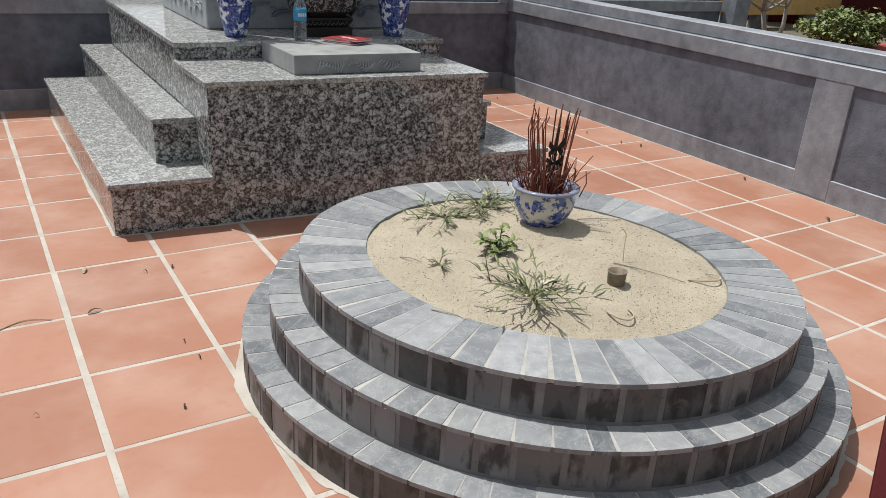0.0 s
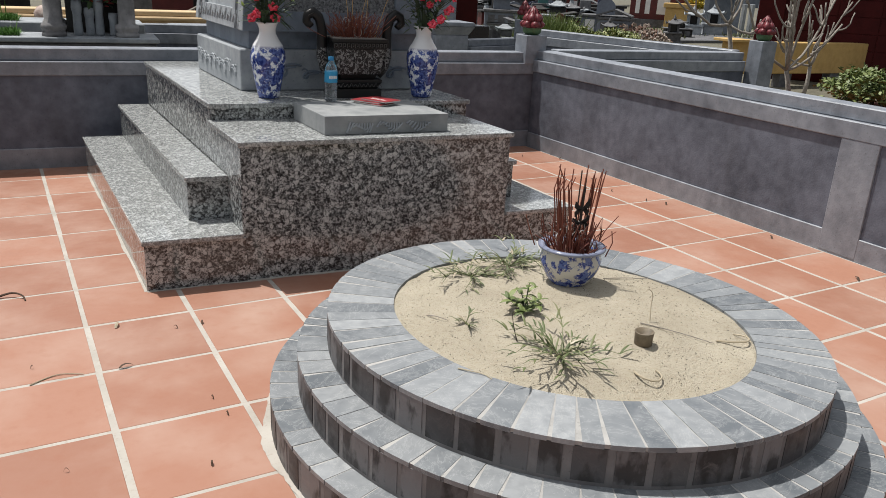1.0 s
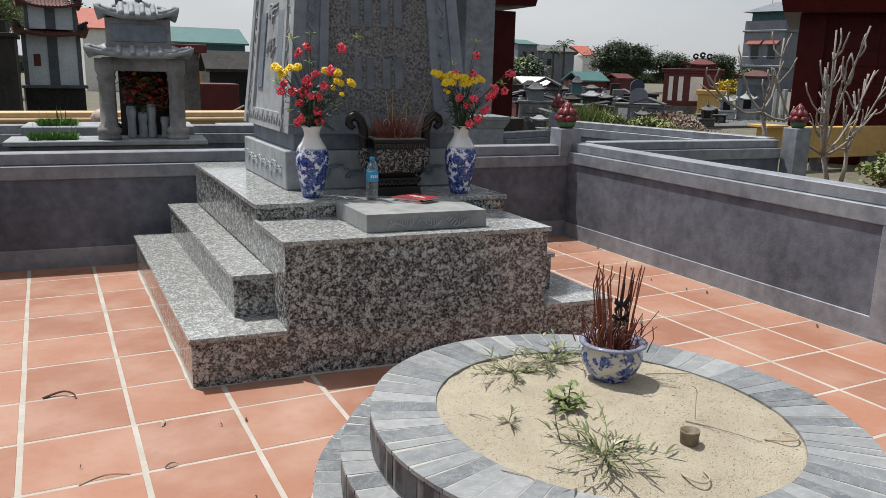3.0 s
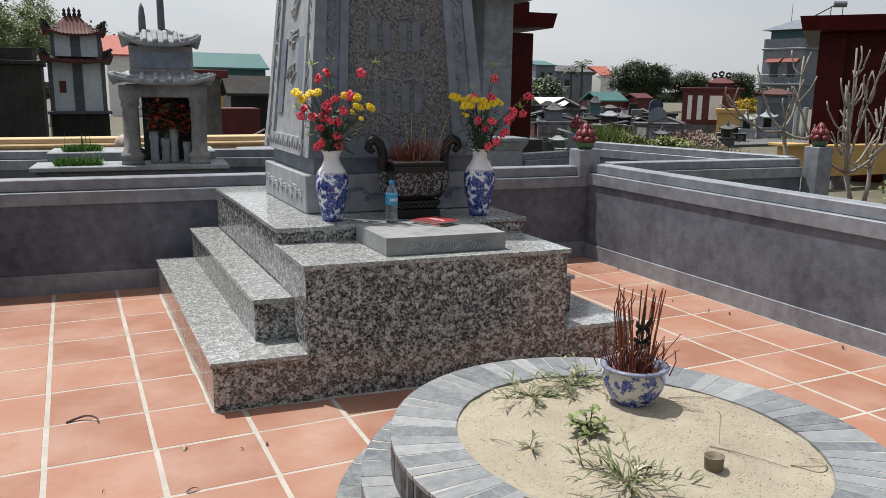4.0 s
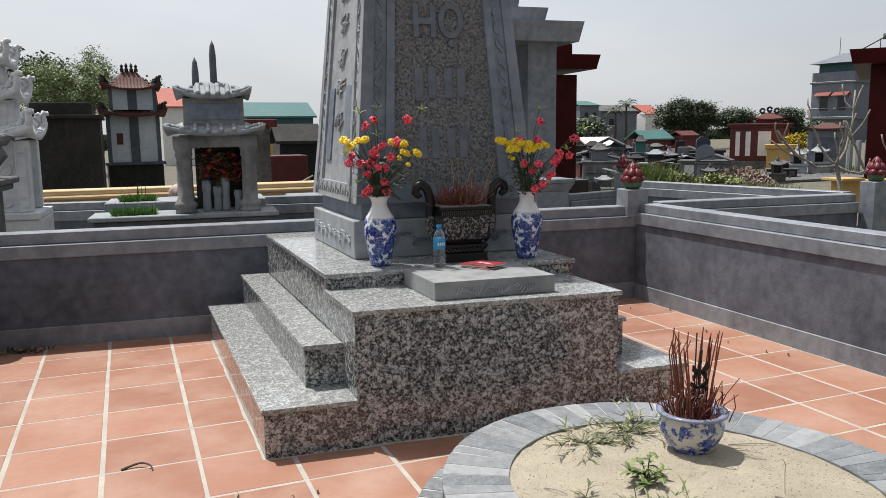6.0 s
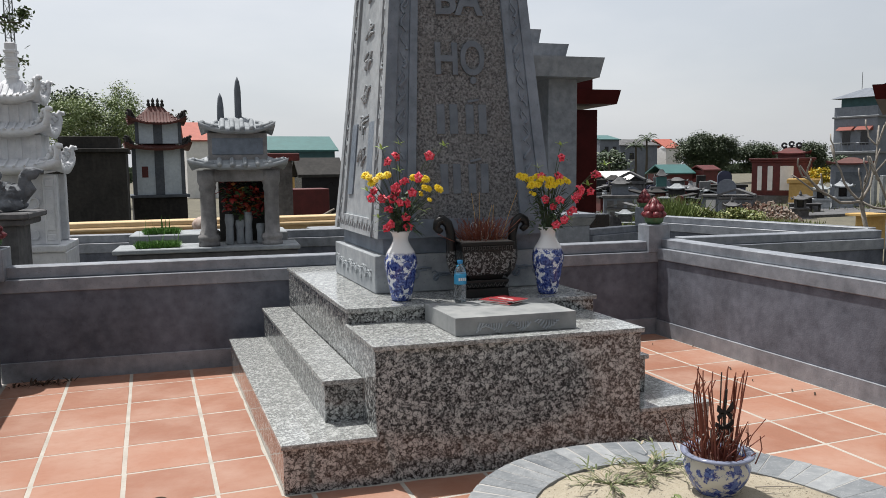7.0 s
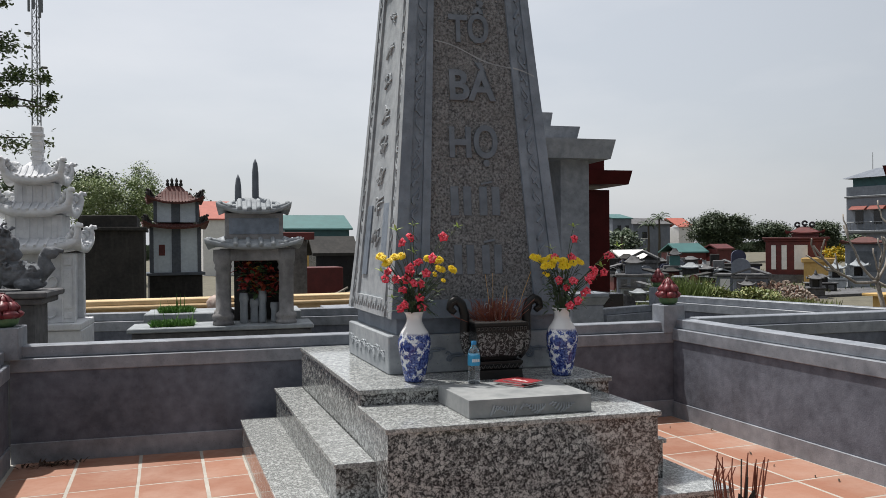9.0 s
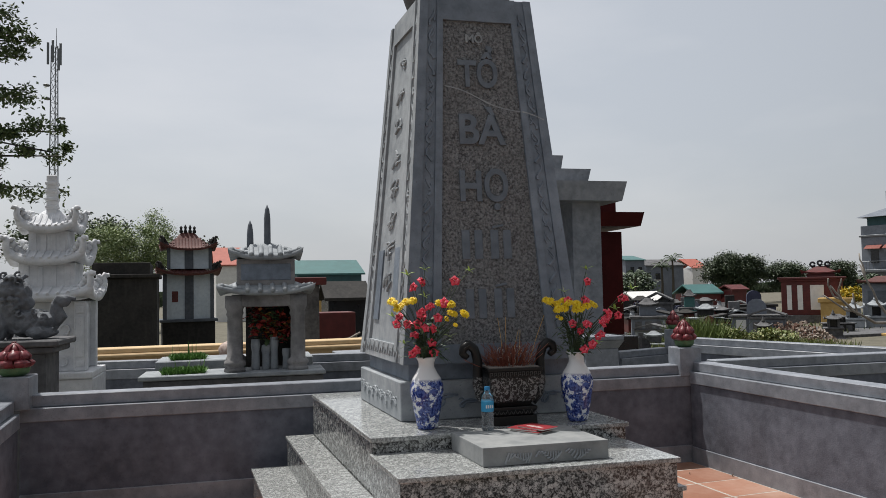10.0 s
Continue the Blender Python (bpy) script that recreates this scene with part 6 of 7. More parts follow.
for x, z in ((0.55, 14.6), (-0.5, 17.0), (-0.45, 16.0)):
    bm = B()
    lathe(bm, [(0.2, -0.08), (0.24, 0.02), (0.1, 0.1)], 12, (x, -0.3, z))
    part("dish", bm, STEEL, mast)
bm = B()
tube(bm, [(0.1, 0, 19.9), (0.1, 0, 21.4)], 0.03, 0.015, 5)
part("rod", bm, STEEL, mast)
# slack cable that runs in from the side
bm = B()
tube(bm, [(-6.5 + 4.6 * k / 12, 9.0, 4.55 - 1.1 * (k / 12) + 0.35 * (k / 12 - 0.55) ** 2) for k in range(13)], 0.012, 0.012, 5)
tagged(part("cable", bm, BLACK_STONE), "slack black cable strung through the boughs", "cable")


def gable_house(name, label, x0, x1, y, depth, z1, peak, wall_mat, roof_mat, windows=(), lean=False):
    root = empty(name, label, "building", at=((x0 + x1) / 2, y, -0.06))
    h = (x1 - x0) / 2
    bm = B()
    box(bm, -h, h, 0, depth, 0, z1, 0.01)
    part("wall", bm, wall_mat, root)
    bm = B()
    e = h * 0.04 + 0.08
    ym = depth / 2
    for (ya, za), (yb, zb) in ((((-e), z1 - 0.03), (ym, peak)), ((ym, peak), (depth + e, z1 - 0.03))):
        hexa(bm, [(-h - e, ya, za), (h + e, ya, za), (h + e, yb, zb), (-h - e, yb, zb)], [(-h - e, ya, za + 0.07), (h + e, ya, za + 0.07), (h + e, yb, zb + 0.07), (-h - e, yb, zb + 0.07)])
    part("roof", bm, roof_mat, root)
    for wx, wz, ww, wh in windows:
        bm = B()
        box(bm, wx - ww / 2, wx + ww / 2, -0.03, 0.02, wz, wz + wh)
        win = part("window", bm, WINDOW_DARK, root)
        bm = B()
        box(bm, wx - ww / 2 - 0.05, wx + ww / 2 + 0.05, -0.06, -0.01, wz - 0.08, wz - 0.01)
        part("sill", bm, WHITE_PAINT, win)
    return root


gable_house("teal_roof_house", "long shed with a sloping teal sheet roof and dark wall", 4.55, 7.3, 30, 3.2, 2.25, 2.85, DARK_TEAL, TEAL)
gable_house("orange_roof_house", "pale house with an orange tiled roof in the distance", 1.7, 3.9, 40, 4, 3.0, 4.0, WHITE_PAINT, ORANGE_ROOF)
gable_house("ochre_house", "yellow washed house with small windows", 4.9, 7.3, 27.5, 1.5, 1.5, 1.65, YELLOW_WASH, OLD_STONE, ((-0.7, 0.55, 0.3, 0.4), (0.2, 0.55, 0.3, 0.4), (0.8, 0.9, 0.18, 0.3)))
gable_house("black_shed", "small black roofed tomb shed", 3.28, 4.25, 16, 1.0, 1.33, 1.72, WINDOW_DARK, BLACK_STONE)
slab_block("red_tomb", "plain dark red painted tomb block", "tomb", 2.52, 3.3, 13, 13.8, -0.06, 1.04, DULL_RED)
brown_tomb = slab_block("brown_tomb", "tall brown rendered tomb block with a dark top", "tomb", 1.8, 2.2, 11, 11.5, -0.06, 1.6, OLD_STONE)
bm = B()
box(bm, 1.7, 2.32, 10.9, 11.6, 1.603, 1.74, 0.01)
part("cap", bm, DULL_RED, brown_tomb)
slab_block("low_slab", "low cement slab under cut branches", "slab", 2.4, 4.4, 11.4, 11.95, -0.06, 0.5, OLD_STONE)
slab_block("grey_kerb", "flat grey cement kerb of a grave", "kerb", 1.9, 2.9, 7.0, 8.2, -0.06, 0.62, COPING)
r10 = random.Random(9)
for i in range(7):
    bm = B()
    x = 2.6 + 0.16 * i
    tube(bm, [(x, 11.6, 0.52), (x + r10.uniform(0.3, 0.6), 11.7, 0.58 + r10.uniform(-0.03, 0.12))], 0.025, 0.02, 5)
    tagged(part("dry_branch", bm, BARK), "cut dry branch lying among the graves", "branch", "cut branches")
bm = B()
blob(bm, (0, 0, 0.3), (0.16, 0.16, 0.32), 3, 3)
blob(bm, (0, 0, 0.68), (0.11, 0.11, 0.13), 5, 3)
fig = part("temple_figure", bm, cement("painted_clay", (0.22, 0.1, 0.08), (0.55, 0.48, 0.42), 0.4), None, "", True)
fig.matrix_basis = pose(0.42, 8.2, 0.0)
tagged(fig, "small rounded painted clay ornament beside the grave", "ornament")
bm = B()
box(bm, -0.2, 0.2, -0.2, 0.2, -0.06, 0.02, 0.01)
foot = part("ornament_foot", bm, OLD_STONE)
foot.matrix_basis = pose(0.42, 8.2, 0.0)
tagged(foot, "square stone block under the ornament", "block")

# ---- grey and red pavilions behind the monument ----


def pavilion(name, label, x, y, cols, beams, material, base_z, foot_mat, turn=-5):
    root = empty(name, label, "pavilion", at=(x, y, -0.06), turn=turn)
    for cx, cy, w, h in cols:
        bm = B()
        box(bm, cx - w, cx + w, cy - w, cy + w, 0, h, 0.008)
        part("column", bm, material, root)
    for x0, x1, y0, y1, z0, z1, slope in beams:
        bm = B()
        hexa(bm, [(x0 + slope, y0 + slope, z0), (x1 - slope, y0 + slope, z0), (x1 - slope, y1 - slope, z0), (x0 + slope, y1 - slope, z0)], [(x0, y0, z1), (x1, y0, z1), (x1, y1, z1), (x0, y1, z1)])
        part("roof_tier", bm, material, root)
    bm = B()
    box(bm, -2.0, 0.5, -0.3, 1.8, 0, base_z, 0.01)
    part("plinth", bm, foot_mat, root)
    return root


pavilion("grey_pavilion", "grey cement pavilion with square columns and stepped flat roof", 4.86, 6.1,
         ((0, 0, 0.2, 2.68), (0, 1.3, 0.2, 2.68), (-1.7, 0, 0.2, 2.68), (-1.7, 1.3, 0.2, 2.68)),
         ((-2.35, 0.44, -0.5, 1.85, 2.64, 2.885, 0.05), (-2.0, 0.08, -0.2, 1.5, 2.885, 3.085, 0.04), (-1.7, -0.18, 0.1, 1.2, 3.085, 3.31, 0.03)), COPING, 0.4, COPING)
pavilion("red_pavilion", "pavilion clad in dark red glazed tiles with a flat stepped roof", 7.05, 9.2,
         ((0, 0, 0.22, 2.5), (0, 1.6, 0.22, 2.5), (-2.0, 0, 0.22, 2.5), (-2.0, 1.6, 0.22, 2.5)),
         ((-2.7, 0.5, -0.55, 2.3, 2.58, 2.82, 0.05), (-2.3, 0.13, -0.2, 1.8, 2.82, 3.03, 0.0)), RED_TILE, 0.62, OLD_STONE)
slab_block("black_grave", "low polished black grave slab", "grave", 5.4, 6.4, 7.2, 8.4, -0.06, 0.72, WINDOW_DARK)
slab_block("dark_screen", "dark grey stone panel between the pavilion columns", "panel", 3.3, 4.72, 7.35, 7.45, -0.06, 2.55, STONE_DARK)

red_hall = empty("red_hall", "large grave hall clad in dark red glazed tiles", "building", at=(12.0, 6.75, -0.06), turn=-51)
bm = B()
box(bm, -0.17, 4.5, 0.0, 4.0, 0, 2.58, 0.01)
part("wall", bm, RED_TILE, red_hall)
bm = B()
box(bm, -0.19, 0.25, -0.12, 0.0, 0, 2.58, 0.01)
part("corner_pier", bm, RED_TILE, red_hall)
bm = B()
hexa(bm, [(-0.46, -0.6, 2.58), (5.2, -0.6, 2.58), (5.2, 4.5, 2.58), (-0.46, 4.5, 2.58)], [(-0.52, -0.66, 2.82), (5.3, -0.66, 2.82), (5.3, 4.6, 2.82), (-0.52, 4.6, 2.82)])
part("roof", bm, RED_TILE, red_hall)
for k in range(9):
    for j in range(6):
        bm = B()
        box(bm, 0.44 + j * 0.68, 0.44 + j * 0.68 + 0.665, -0.012, -0.001, 0.03 + k * 0.28, 0.03 + k * 0.28 + 0.268, 0.003)
        part("tile", bm, RED_TILE, red_hall)
yellow = empty("ochre_kerb", "low ochre washed wall round the red hall", "wall", at=(9.85, 5.6, -0.06), turn=-3)
bm = B()
box(bm, 0, 5.2, 0, 0.2, 0.22, 0.72, 0.01)
part("wall", bm, YELLOW_WASH, yellow)
for k in range(5):
    bm = B()
    box(bm, 0.02 + 1.2 * k, 0.28 + 1.2 * k, 0.02, 0.18, 0, 0.22)
    part("foot", bm, OLD_STONE, yellow)
bm = B()
box(bm, -0.1, 0.35, -0.12, 0.3, 0.721, 0.76, 0.005)
part("cap", bm, YELLOW_WASH, yellow)


def frangipani(x, y, seed, boughs, fork):
    """A leafless frangipani: a short stem, then blunt grey limbs that bend upwards and fork in pairs."""
    r = random.Random(seed)
    root = empty("frangipani", "leafless frangipani with blunt pale grey branches", "tree", "frangipani trees", at=(x, y, -0.06))
    crown = Vector(fork)
    bm = B()
    tube(bm, [(0, 0, 0), crown * 0.5 + Vector((0.03, 0, 0)), crown], 0.034, 0.025, 9)
    part("stem", bm, BARK, root, "", True)

    def limb(p, q, r0, r1, twigs):
        bm = B()
        sag = Vector((r.gauss(0, 0.02), r.gauss(0, 0.03), -0.14 * (q - p).length))
        pts = [p + (q - p) * (k / 6) + sag * math.sin(math.pi * k / 6) + Vector((r.gauss(0, 0.008), 0, r.gauss(0, 0.008))) * (0 < k < 6) for k in range(7)]
        tube(bm, pts, r0, r1, 7)
        part("branch", bm, BARK, root, "", True)
        for k in range(twigs):
            s = pts[r.choice((3, 4, 5))]
            d = (q - p).normalized() * 0.18 + Vector((r.gauss(0, 0.09), r.gauss(0, 0.09), r.uniform(0.06, 0.2)))
            limb(s, s + d, r1 * 1.1, r1 * 0.8, 0)

    for tx, tz, twigs in boughs:
        limb(crown, Vector((tx, r.uniform(-0.25, 0.25), tz)), 0.0175, 0.0105, twigs * 2 + 1)


frangipani(7.98, 3.8, 3, ((-1.38, 1.5, 2), (-0.3, 1.37, 1), (0.08, 1.97, 2), (-0.6, 1.74, 0), (0.06, 1.0, 0)), (-0.3, 0, 1.07))
frangipani(8.05, 3.0, 8, ((-0.4, 1.14, 1), (-0.6, 1.53, 2), (-1.05, 1.59, 0), (0.06, 2.08, 3), (-0.22, 2.03, 1), (-0.28, 1.62, 1), (0.0, 1.78, 1), (0.35, 1.16, 1), (0.6, 1.6, 2)), (-0.2, 0, 0.62))
frangipani(10.0, 4.3, 11, ((-0.2, 1.2, 1), (0.5, 1.4, 2), (-0.6, 0.9, 1), (0.2, 1.5, 1)), (0.05, 0, 0.5))

planter = empty("planter", "low brick-red planter edge with a leafy bush", "planter", at=(7.6, 1.9, -0.06), turn=-4)
bm = B()
box(bm, 0, 2.6, 0, 0.9, 0, 0.26, 0.02)
part("kerb", bm, plain("brick_red", (0.32, 0.06, 0.05), 0.7, 0.4, 12), planter)
tree(8.9, 2.5, 0.15, (8.7, 2.5, 0.42, 0.75, 0.35, 0.2), 0.15, HERB, 4200, 0.06, 21, "dense low green bush in a planter", "bush", 0.03)

# ---- the cemetery and houses to the right ----
red_mausoleum = empty("red_mausoleum", "dark red tomb with white vertical panels and a tiled roof", "tomb", at=(22.2, 20.2, -0.06), turn=-44)
bm = B()
box(bm, -1.05, 1.15, -0.1, 1.2, -0.2, 0.3, 0.01)
part("plinth", bm, OLD_STONE, red_mausoleum)
bm = B()
box(bm, -1.0, 1.1, 0, 1.1, 0.3, 1.56, 0.01)
part("wall", bm, DULL_RED, red_mausoleum)
for x0, x1 in ((-0.8, -0.64), (-0.44, -0.26), (0.0, 0.46)):
    bm = B()
    box(bm, x0, x1, -0.02, 0.01, 0.5, 1.42)
    part("panel", bm, WHITE_PAINT, red_mausoleum, "white stone panel")
    bm = B()
    box(bm, x0 - 0.05, x1 + 0.05, -0.03, 0.0, 0.42, 0.47)
    part("panel_sill", bm, DULL_RED, red_mausoleum)
for z0, z1, e in ((1.56, 1.64, 0.06), (1.64, 1.72, 0.12)):
    bm = B()
    box(bm, -1.0 - e, 1.1 + e, -e, 1.1 + e, z0, z1, 0.01)
    part("cornice", bm, DULL_RED, red_mausoleum)
bm = B()
box(bm, -0.1, 0.85, 0.1, 0.9, 1.72, 1.86, 0.01)
part("drum", bm, DULL_RED, red_mausoleum)
bm = B()
roof(bm, 0.66, 0.5, 1.84, 0.24, 0.12, 0.05)
bmesh.ops.translate(bm, verts=bm.verts, vec=(0.37, 0.5, 0))
part("roof", bm, DULL_RED, red_mausoleum)
for k in (-0.3, 0, 0.3):
    bm = B()
    tube(bm, [(0.37 + k * 0.85 + 0.08 * math.cos(a), 0.5, 2.2 + 0.08 * math.sin(a) + 0.05 * (k == 0)) for a in (i * 0.6 for i in range(11))], 0.04, 0.04, 6)
    tube(bm, [(0.37 + k * 0.85, 0.5, 2.05), (0.37 + k * 0.85, 0.5, 2.14)], 0.04, 0.05, 6)
    part("ridge_ornament", bm, WINDOW_DARK, red_mausoleum)

yellow_tomb = empty("ochre_tomb", "ochre washed box tomb with a moulded cap", "tomb", at=(22.3, 19.1, -0.06), turn=-50)
bm = B()
box(bm, -0.5, 0.5, -0.2, 0.7, 0, 0.78, 0.01)
part("body", bm, YELLOW_WASH, yellow_tomb)
bm = B()
box(bm, -0.58, 0.58, -0.28, 0.78, 0.78, 0.95, 0.02)
part("cap", bm, YELLOW_WASH, yellow_tomb)


def lantern(x, y, s, z=-0.06, material=None):
    root = empty("grave_shrine", "small grey stone grave shrine on a flared base", "shrine", "small grave shrines", at=(x, y, z), turn=-42)
    mat = material or STONE_PALE
    bm = B()
    hexa(bm, [(-0.5 * s, -0.5 * s, 0), (0.5 * s, -0.5 * s, 0), (0.5 * s, 0.5 * s, 0), (-0.5 * s, 0.5 * s, 0)], [(-0.38 * s, -0.38 * s, 0.12 * s), (0.38 * s, -0.38 * s, 0.12 * s), (0.38 * s, 0.38 * s, 0.12 * s), (-0.38 * s, 0.38 * s, 0.12 * s)])
    box(bm, -0.36 * s, 0.36 * s, -0.36 * s, 0.36 * s, 0.12 * s, 0.42 * s, 0.01)
    box(bm, -0.42 * s, 0.42 * s, -0.42 * s, 0.42 * s, 0.42 * s, 0.5 * s, 0.01)
    part("base", bm, mat, root)
    for sx in (-1, 1):
        for sy in (-1, 1):
            bm = B()
            box(bm, sx * 0.2 * s - 0.05 * s, sx * 0.2 * s + 0.05 * s, sy * 0.2 * s - 0.05 * s, sy * 0.2 * s + 0.05 * s, 0.5 * s, 0.85 * s)
            part("post", bm, mat, root)
    bm = B()
    box(bm, -0.16 * s, 0.16 * s, 0.05 * s, 0.2 * s, 0.5 * s, 0.85 * s)
    part("niche", bm, WINDOW_DARK, root)
    bm = B()
    roof(bm, 0.38 * s, 0.38 * s, 0.85 * s, 0.2 * s, 0.1 * s, 0.04 * s, 8)
    part("roof", bm, mat, root)
    bm = B()
    lathe(bm, [(0.06 * s, 1.05 * s), (0.08 * s, 1.12 * s), (0.01 * s, 1.3 * s)], 8)
    part("finial", bm, mat, root)
    return root


lantern(19.88, 16.05, 0.78)
lantern(20.75, 16.0, 0.86)
lantern(13.4, 12.6, 0.55, -0.06, OLD_STONE)
lantern(16.6, 13.6, 0.6, -0.06, OLD_STONE)
grey_stele = empty("grey_stele", "broad grey tomb stele with a red tiled roof", "tomb", at=(22.4, 17.2, -0.06), turn=-50)
bm = B()
box(bm, -0.62, 0.62, 0, 0.5, 0, 1.45, 0.02)
part("body", bm, GREY_HOUSE, grey_stele)
bm = B()
roof(bm, 0.74, 0.42, 1.45, 0.2, 0.1, 0.05)
bmesh.ops.translate(bm, verts=bm.verts, vec=(0, 0.25, 0))
part("roof", bm, ROOF_RED, grey_stele)
bm = B()
box(bm, -0.45, 0.35, -0.02, 0.01, 0.5, 1.2)
part("panel", bm, STONE_DARK, grey_stele)
for x in (23.55, 23.95, 24.4):
    slab_block("stone_post", "pale grey square stone post beside the tombs", "post", x, x + 0.14, 17.2, 17.34, -0.06, 1.0, STONE_PALE, 0.01, "stone posts")
slab_block("concrete_pad", "flat pale concrete pad between graves", "slab", 16.8, 20.9, 13.6, 17.0, -0.08, 0.02, OLD_STONE)

r11 = random.Random(42)
bm = B()
for i in range(420):
    a, s = r11.uniform(0, 6.28), math.sqrt(r11.random())
    x, y = 15.2 + math.cos(a) * s * 1.0, 13.5 + math.sin(a) * s * 1.0
    z = -0.05 + 0.52 * max(0, 1 - s * s) * r11.uniform(0.5, 1.0)
    k = r11.uniform(0.03, 0.075)
    g = bmesh.ops.create_cube(bm, size=1.0)
    m = Matrix.Translation((x, y, z)) @ Euler((r11.uniform(0, 3), r11.uniform(0, 3), r11.uniform(0, 3))).to_matrix().to_4x4() @ Matrix.Diagonal((k * 1.6, k, k * 0.6, 1))
    bmesh.ops.transform(bm, matrix=m, verts=g["verts"])
rub = Mat("rubble", 0.9)
rub.color(rub.ramp(rub.island(), (0, (0.17, 0.09, 0.065)), (0.5, (0.22, 0.165, 0.13)), (1, (0.36, 0.31, 0.27))))
tagged(part("rubble_heap", bm, rub.m), "heap of broken brick and mortar rubble", "rubble", kind="stuff")


def tombs(specs):
    """Small graves: a body on a step, a slab, and a headstone that is square, arched, gabled or roofed."""
    for n, (x, y, w, h, body, cap, label) in enumerate(specs):
        az = math.degrees(math.atan2(x, y + 3.2))
        root = empty("box_grave", label, "grave", "far graves", at=(x, y, -0.06), turn=-az + r11.uniform(-14, 14))
        w, h = w * 0.66, h * 0.72
        bm = B()
        box(bm, -w * 1.1, w * 1.1, -w * 0.7, w * 0.8, 0, h * 0.14, 0.01)
        part("step", bm, OLD_STONE, root)
        bm = B()
        box(bm, -w, w, -w * 0.5, w * 0.6, h * 0.14, h * 0.68, 0.01)
        part("body", bm, body, root)
        bm = B()
        box(bm, -w * 1.1, w * 1.1, -w * 0.6, w * 0.7, h * 0.68, h * 0.76, 0.01)
        part("slab", bm, cap, root)
        for sx in (-0.6, 0.0, 0.6):
            bm = B()
            box(bm, sx * w - w * 0.2, sx * w + w * 0.2, -w * 0.5 - 0.015, -w * 0.5 + 0.01, h * 0.24, h * 0.6)
            part("panel", bm, OLD_STONE if n % 3 else WHITE_PAINT, root)
        kind = n % 4
        bm = B()
        if kind == 0:
            pts = [(-w * 0.4, w * 0.2, h * 0.76), (w * 0.4, w * 0.2, h * 0.76)] + [(w * 0.4 * math.cos(a), w * 0.2, h * 1.0 + w * 0.35 * math.sin(a)) for a in (math.pi * k / 8 for k in range(9))]
            extrude(bm, pts, (0, w * 0.18, 0))
            part("headstone", bm, body, root, "arched headstone")
        elif kind == 1:
            box(bm, -w * 0.5, w * 0.5, 0, w * 0.5, h * 0.76, h * 1.08, 0.01)
            part("shrine_box", bm, body, root)
            bm = B()
            roof(bm, w * 0.68, w * 0.45, h * 1.08, h * 0.2, h * 0.08, 0.03, 8)
            bmesh.ops.translate(bm, verts=bm.verts, vec=(0, w * 0.25, 0))
            part("roof", bm, cap, root)
        elif kind == 2:
            for sx in (-1, 1):
                hexa(bm, [(0, -w * 0.6, h * 0.98), (sx * w * 1.1, -w * 0.6, h * 0.78), (sx * w * 1.1, w * 0.7, h * 0.78), (0, w * 0.7, h * 0.98)], [(0, -w * 0.6, h * 1.03), (sx * w * 1.1, -w * 0.6, h * 0.83), (sx * w * 1.1, w * 0.7, h * 0.83), (0, w * 0.7, h * 1.03)])
            part("gable_roof", bm, cap, root)
        else:
            box(bm, -w * 0.28, w * 0.28, w * 0.1, w * 0.3, h * 0.76, h * 1.2, 0.02)
            part("headstone", bm, cap, root)
            bm = B()
            lathe(bm, [(w * 0.12, h * 0.76), (w * 0.16, h * 0.85), (w * 0.1, h * 0.95), (w * 0.14, h)], 10, (-w * 0.65, 0, 0))
            part("jar", bm, STONE_PALE, root)


tombs((
    (8.0, 9.6, 0.75, 0.55, OLD_STONE, OLD_STONE, "weathered grey box grave with an urn on top"),
    (9.2, 11.0, 0.45, 0.6, OLD_STONE, STONE_PALE, "weathered grey stone box grave"),
    (11.3, 14.2, 0.6, 0.75, STONE_PALE, OLD_STONE, "pale box grave with a rounded headstone"),
    (12.6, 15.2, 0.5, 0.8, STONE_PALE, OLD_STONE, "whitish weathered box grave"),
    (13.8, 15.2, 0.45, 0.75, DULL_RED, OLD_STONE, "dull red painted box grave"),
    (14.6, 16.4, 0.7, 1.0, BLACK_STONE, STONE_PALE, "black box grave under pale slabs"),
    (15.9, 16.6, 0.7, 1.0, BLACK_STONE, STONE_PALE, "black box grave under pale slabs"),
    (16.8, 18.0, 0.8, 1.35, INDIGO, BLACK_STONE, "dark blue walled grave enclosure"),
    (18.3, 18.6, 0.9, 1.5, INDIGO, BLACK_STONE, "dark blue walled grave enclosure"),
    (15.6, 18.5, 0.5, 1.45, TEAL, OLD_STONE, "teal painted tomb block"),
    (15.4, 20.0, 0.7, 1.75, OLD_STONE, OLD_STONE, "tall grey tomb with a carved weathered top"),
    (13.2, 17.5, 0.8, 1.05, DULL_RED, BLACK_STONE, "red and grey tomb with a flat dark roof"),
    (11.6, 17.5, 0.8, 0.9, BLACK_STONE, OLD_STONE, "dark weathered stone box grave"),
    (18.2, 15.0, 0.6, 0.6, BLACK_STONE, OLD_STONE, "dark weathered stone box grave"),
    (24.2, 19.0, 0.7, 1.1, GREY_HOUSE, OLD_STONE, "plain grey cement tomb block"),
    (9.6, 16.0, 0.9, 0.8, OLD_STONE, OLD_STONE, "weathered grey stone box grave"),
))

# graves further off, in loose rows
far_specs = []
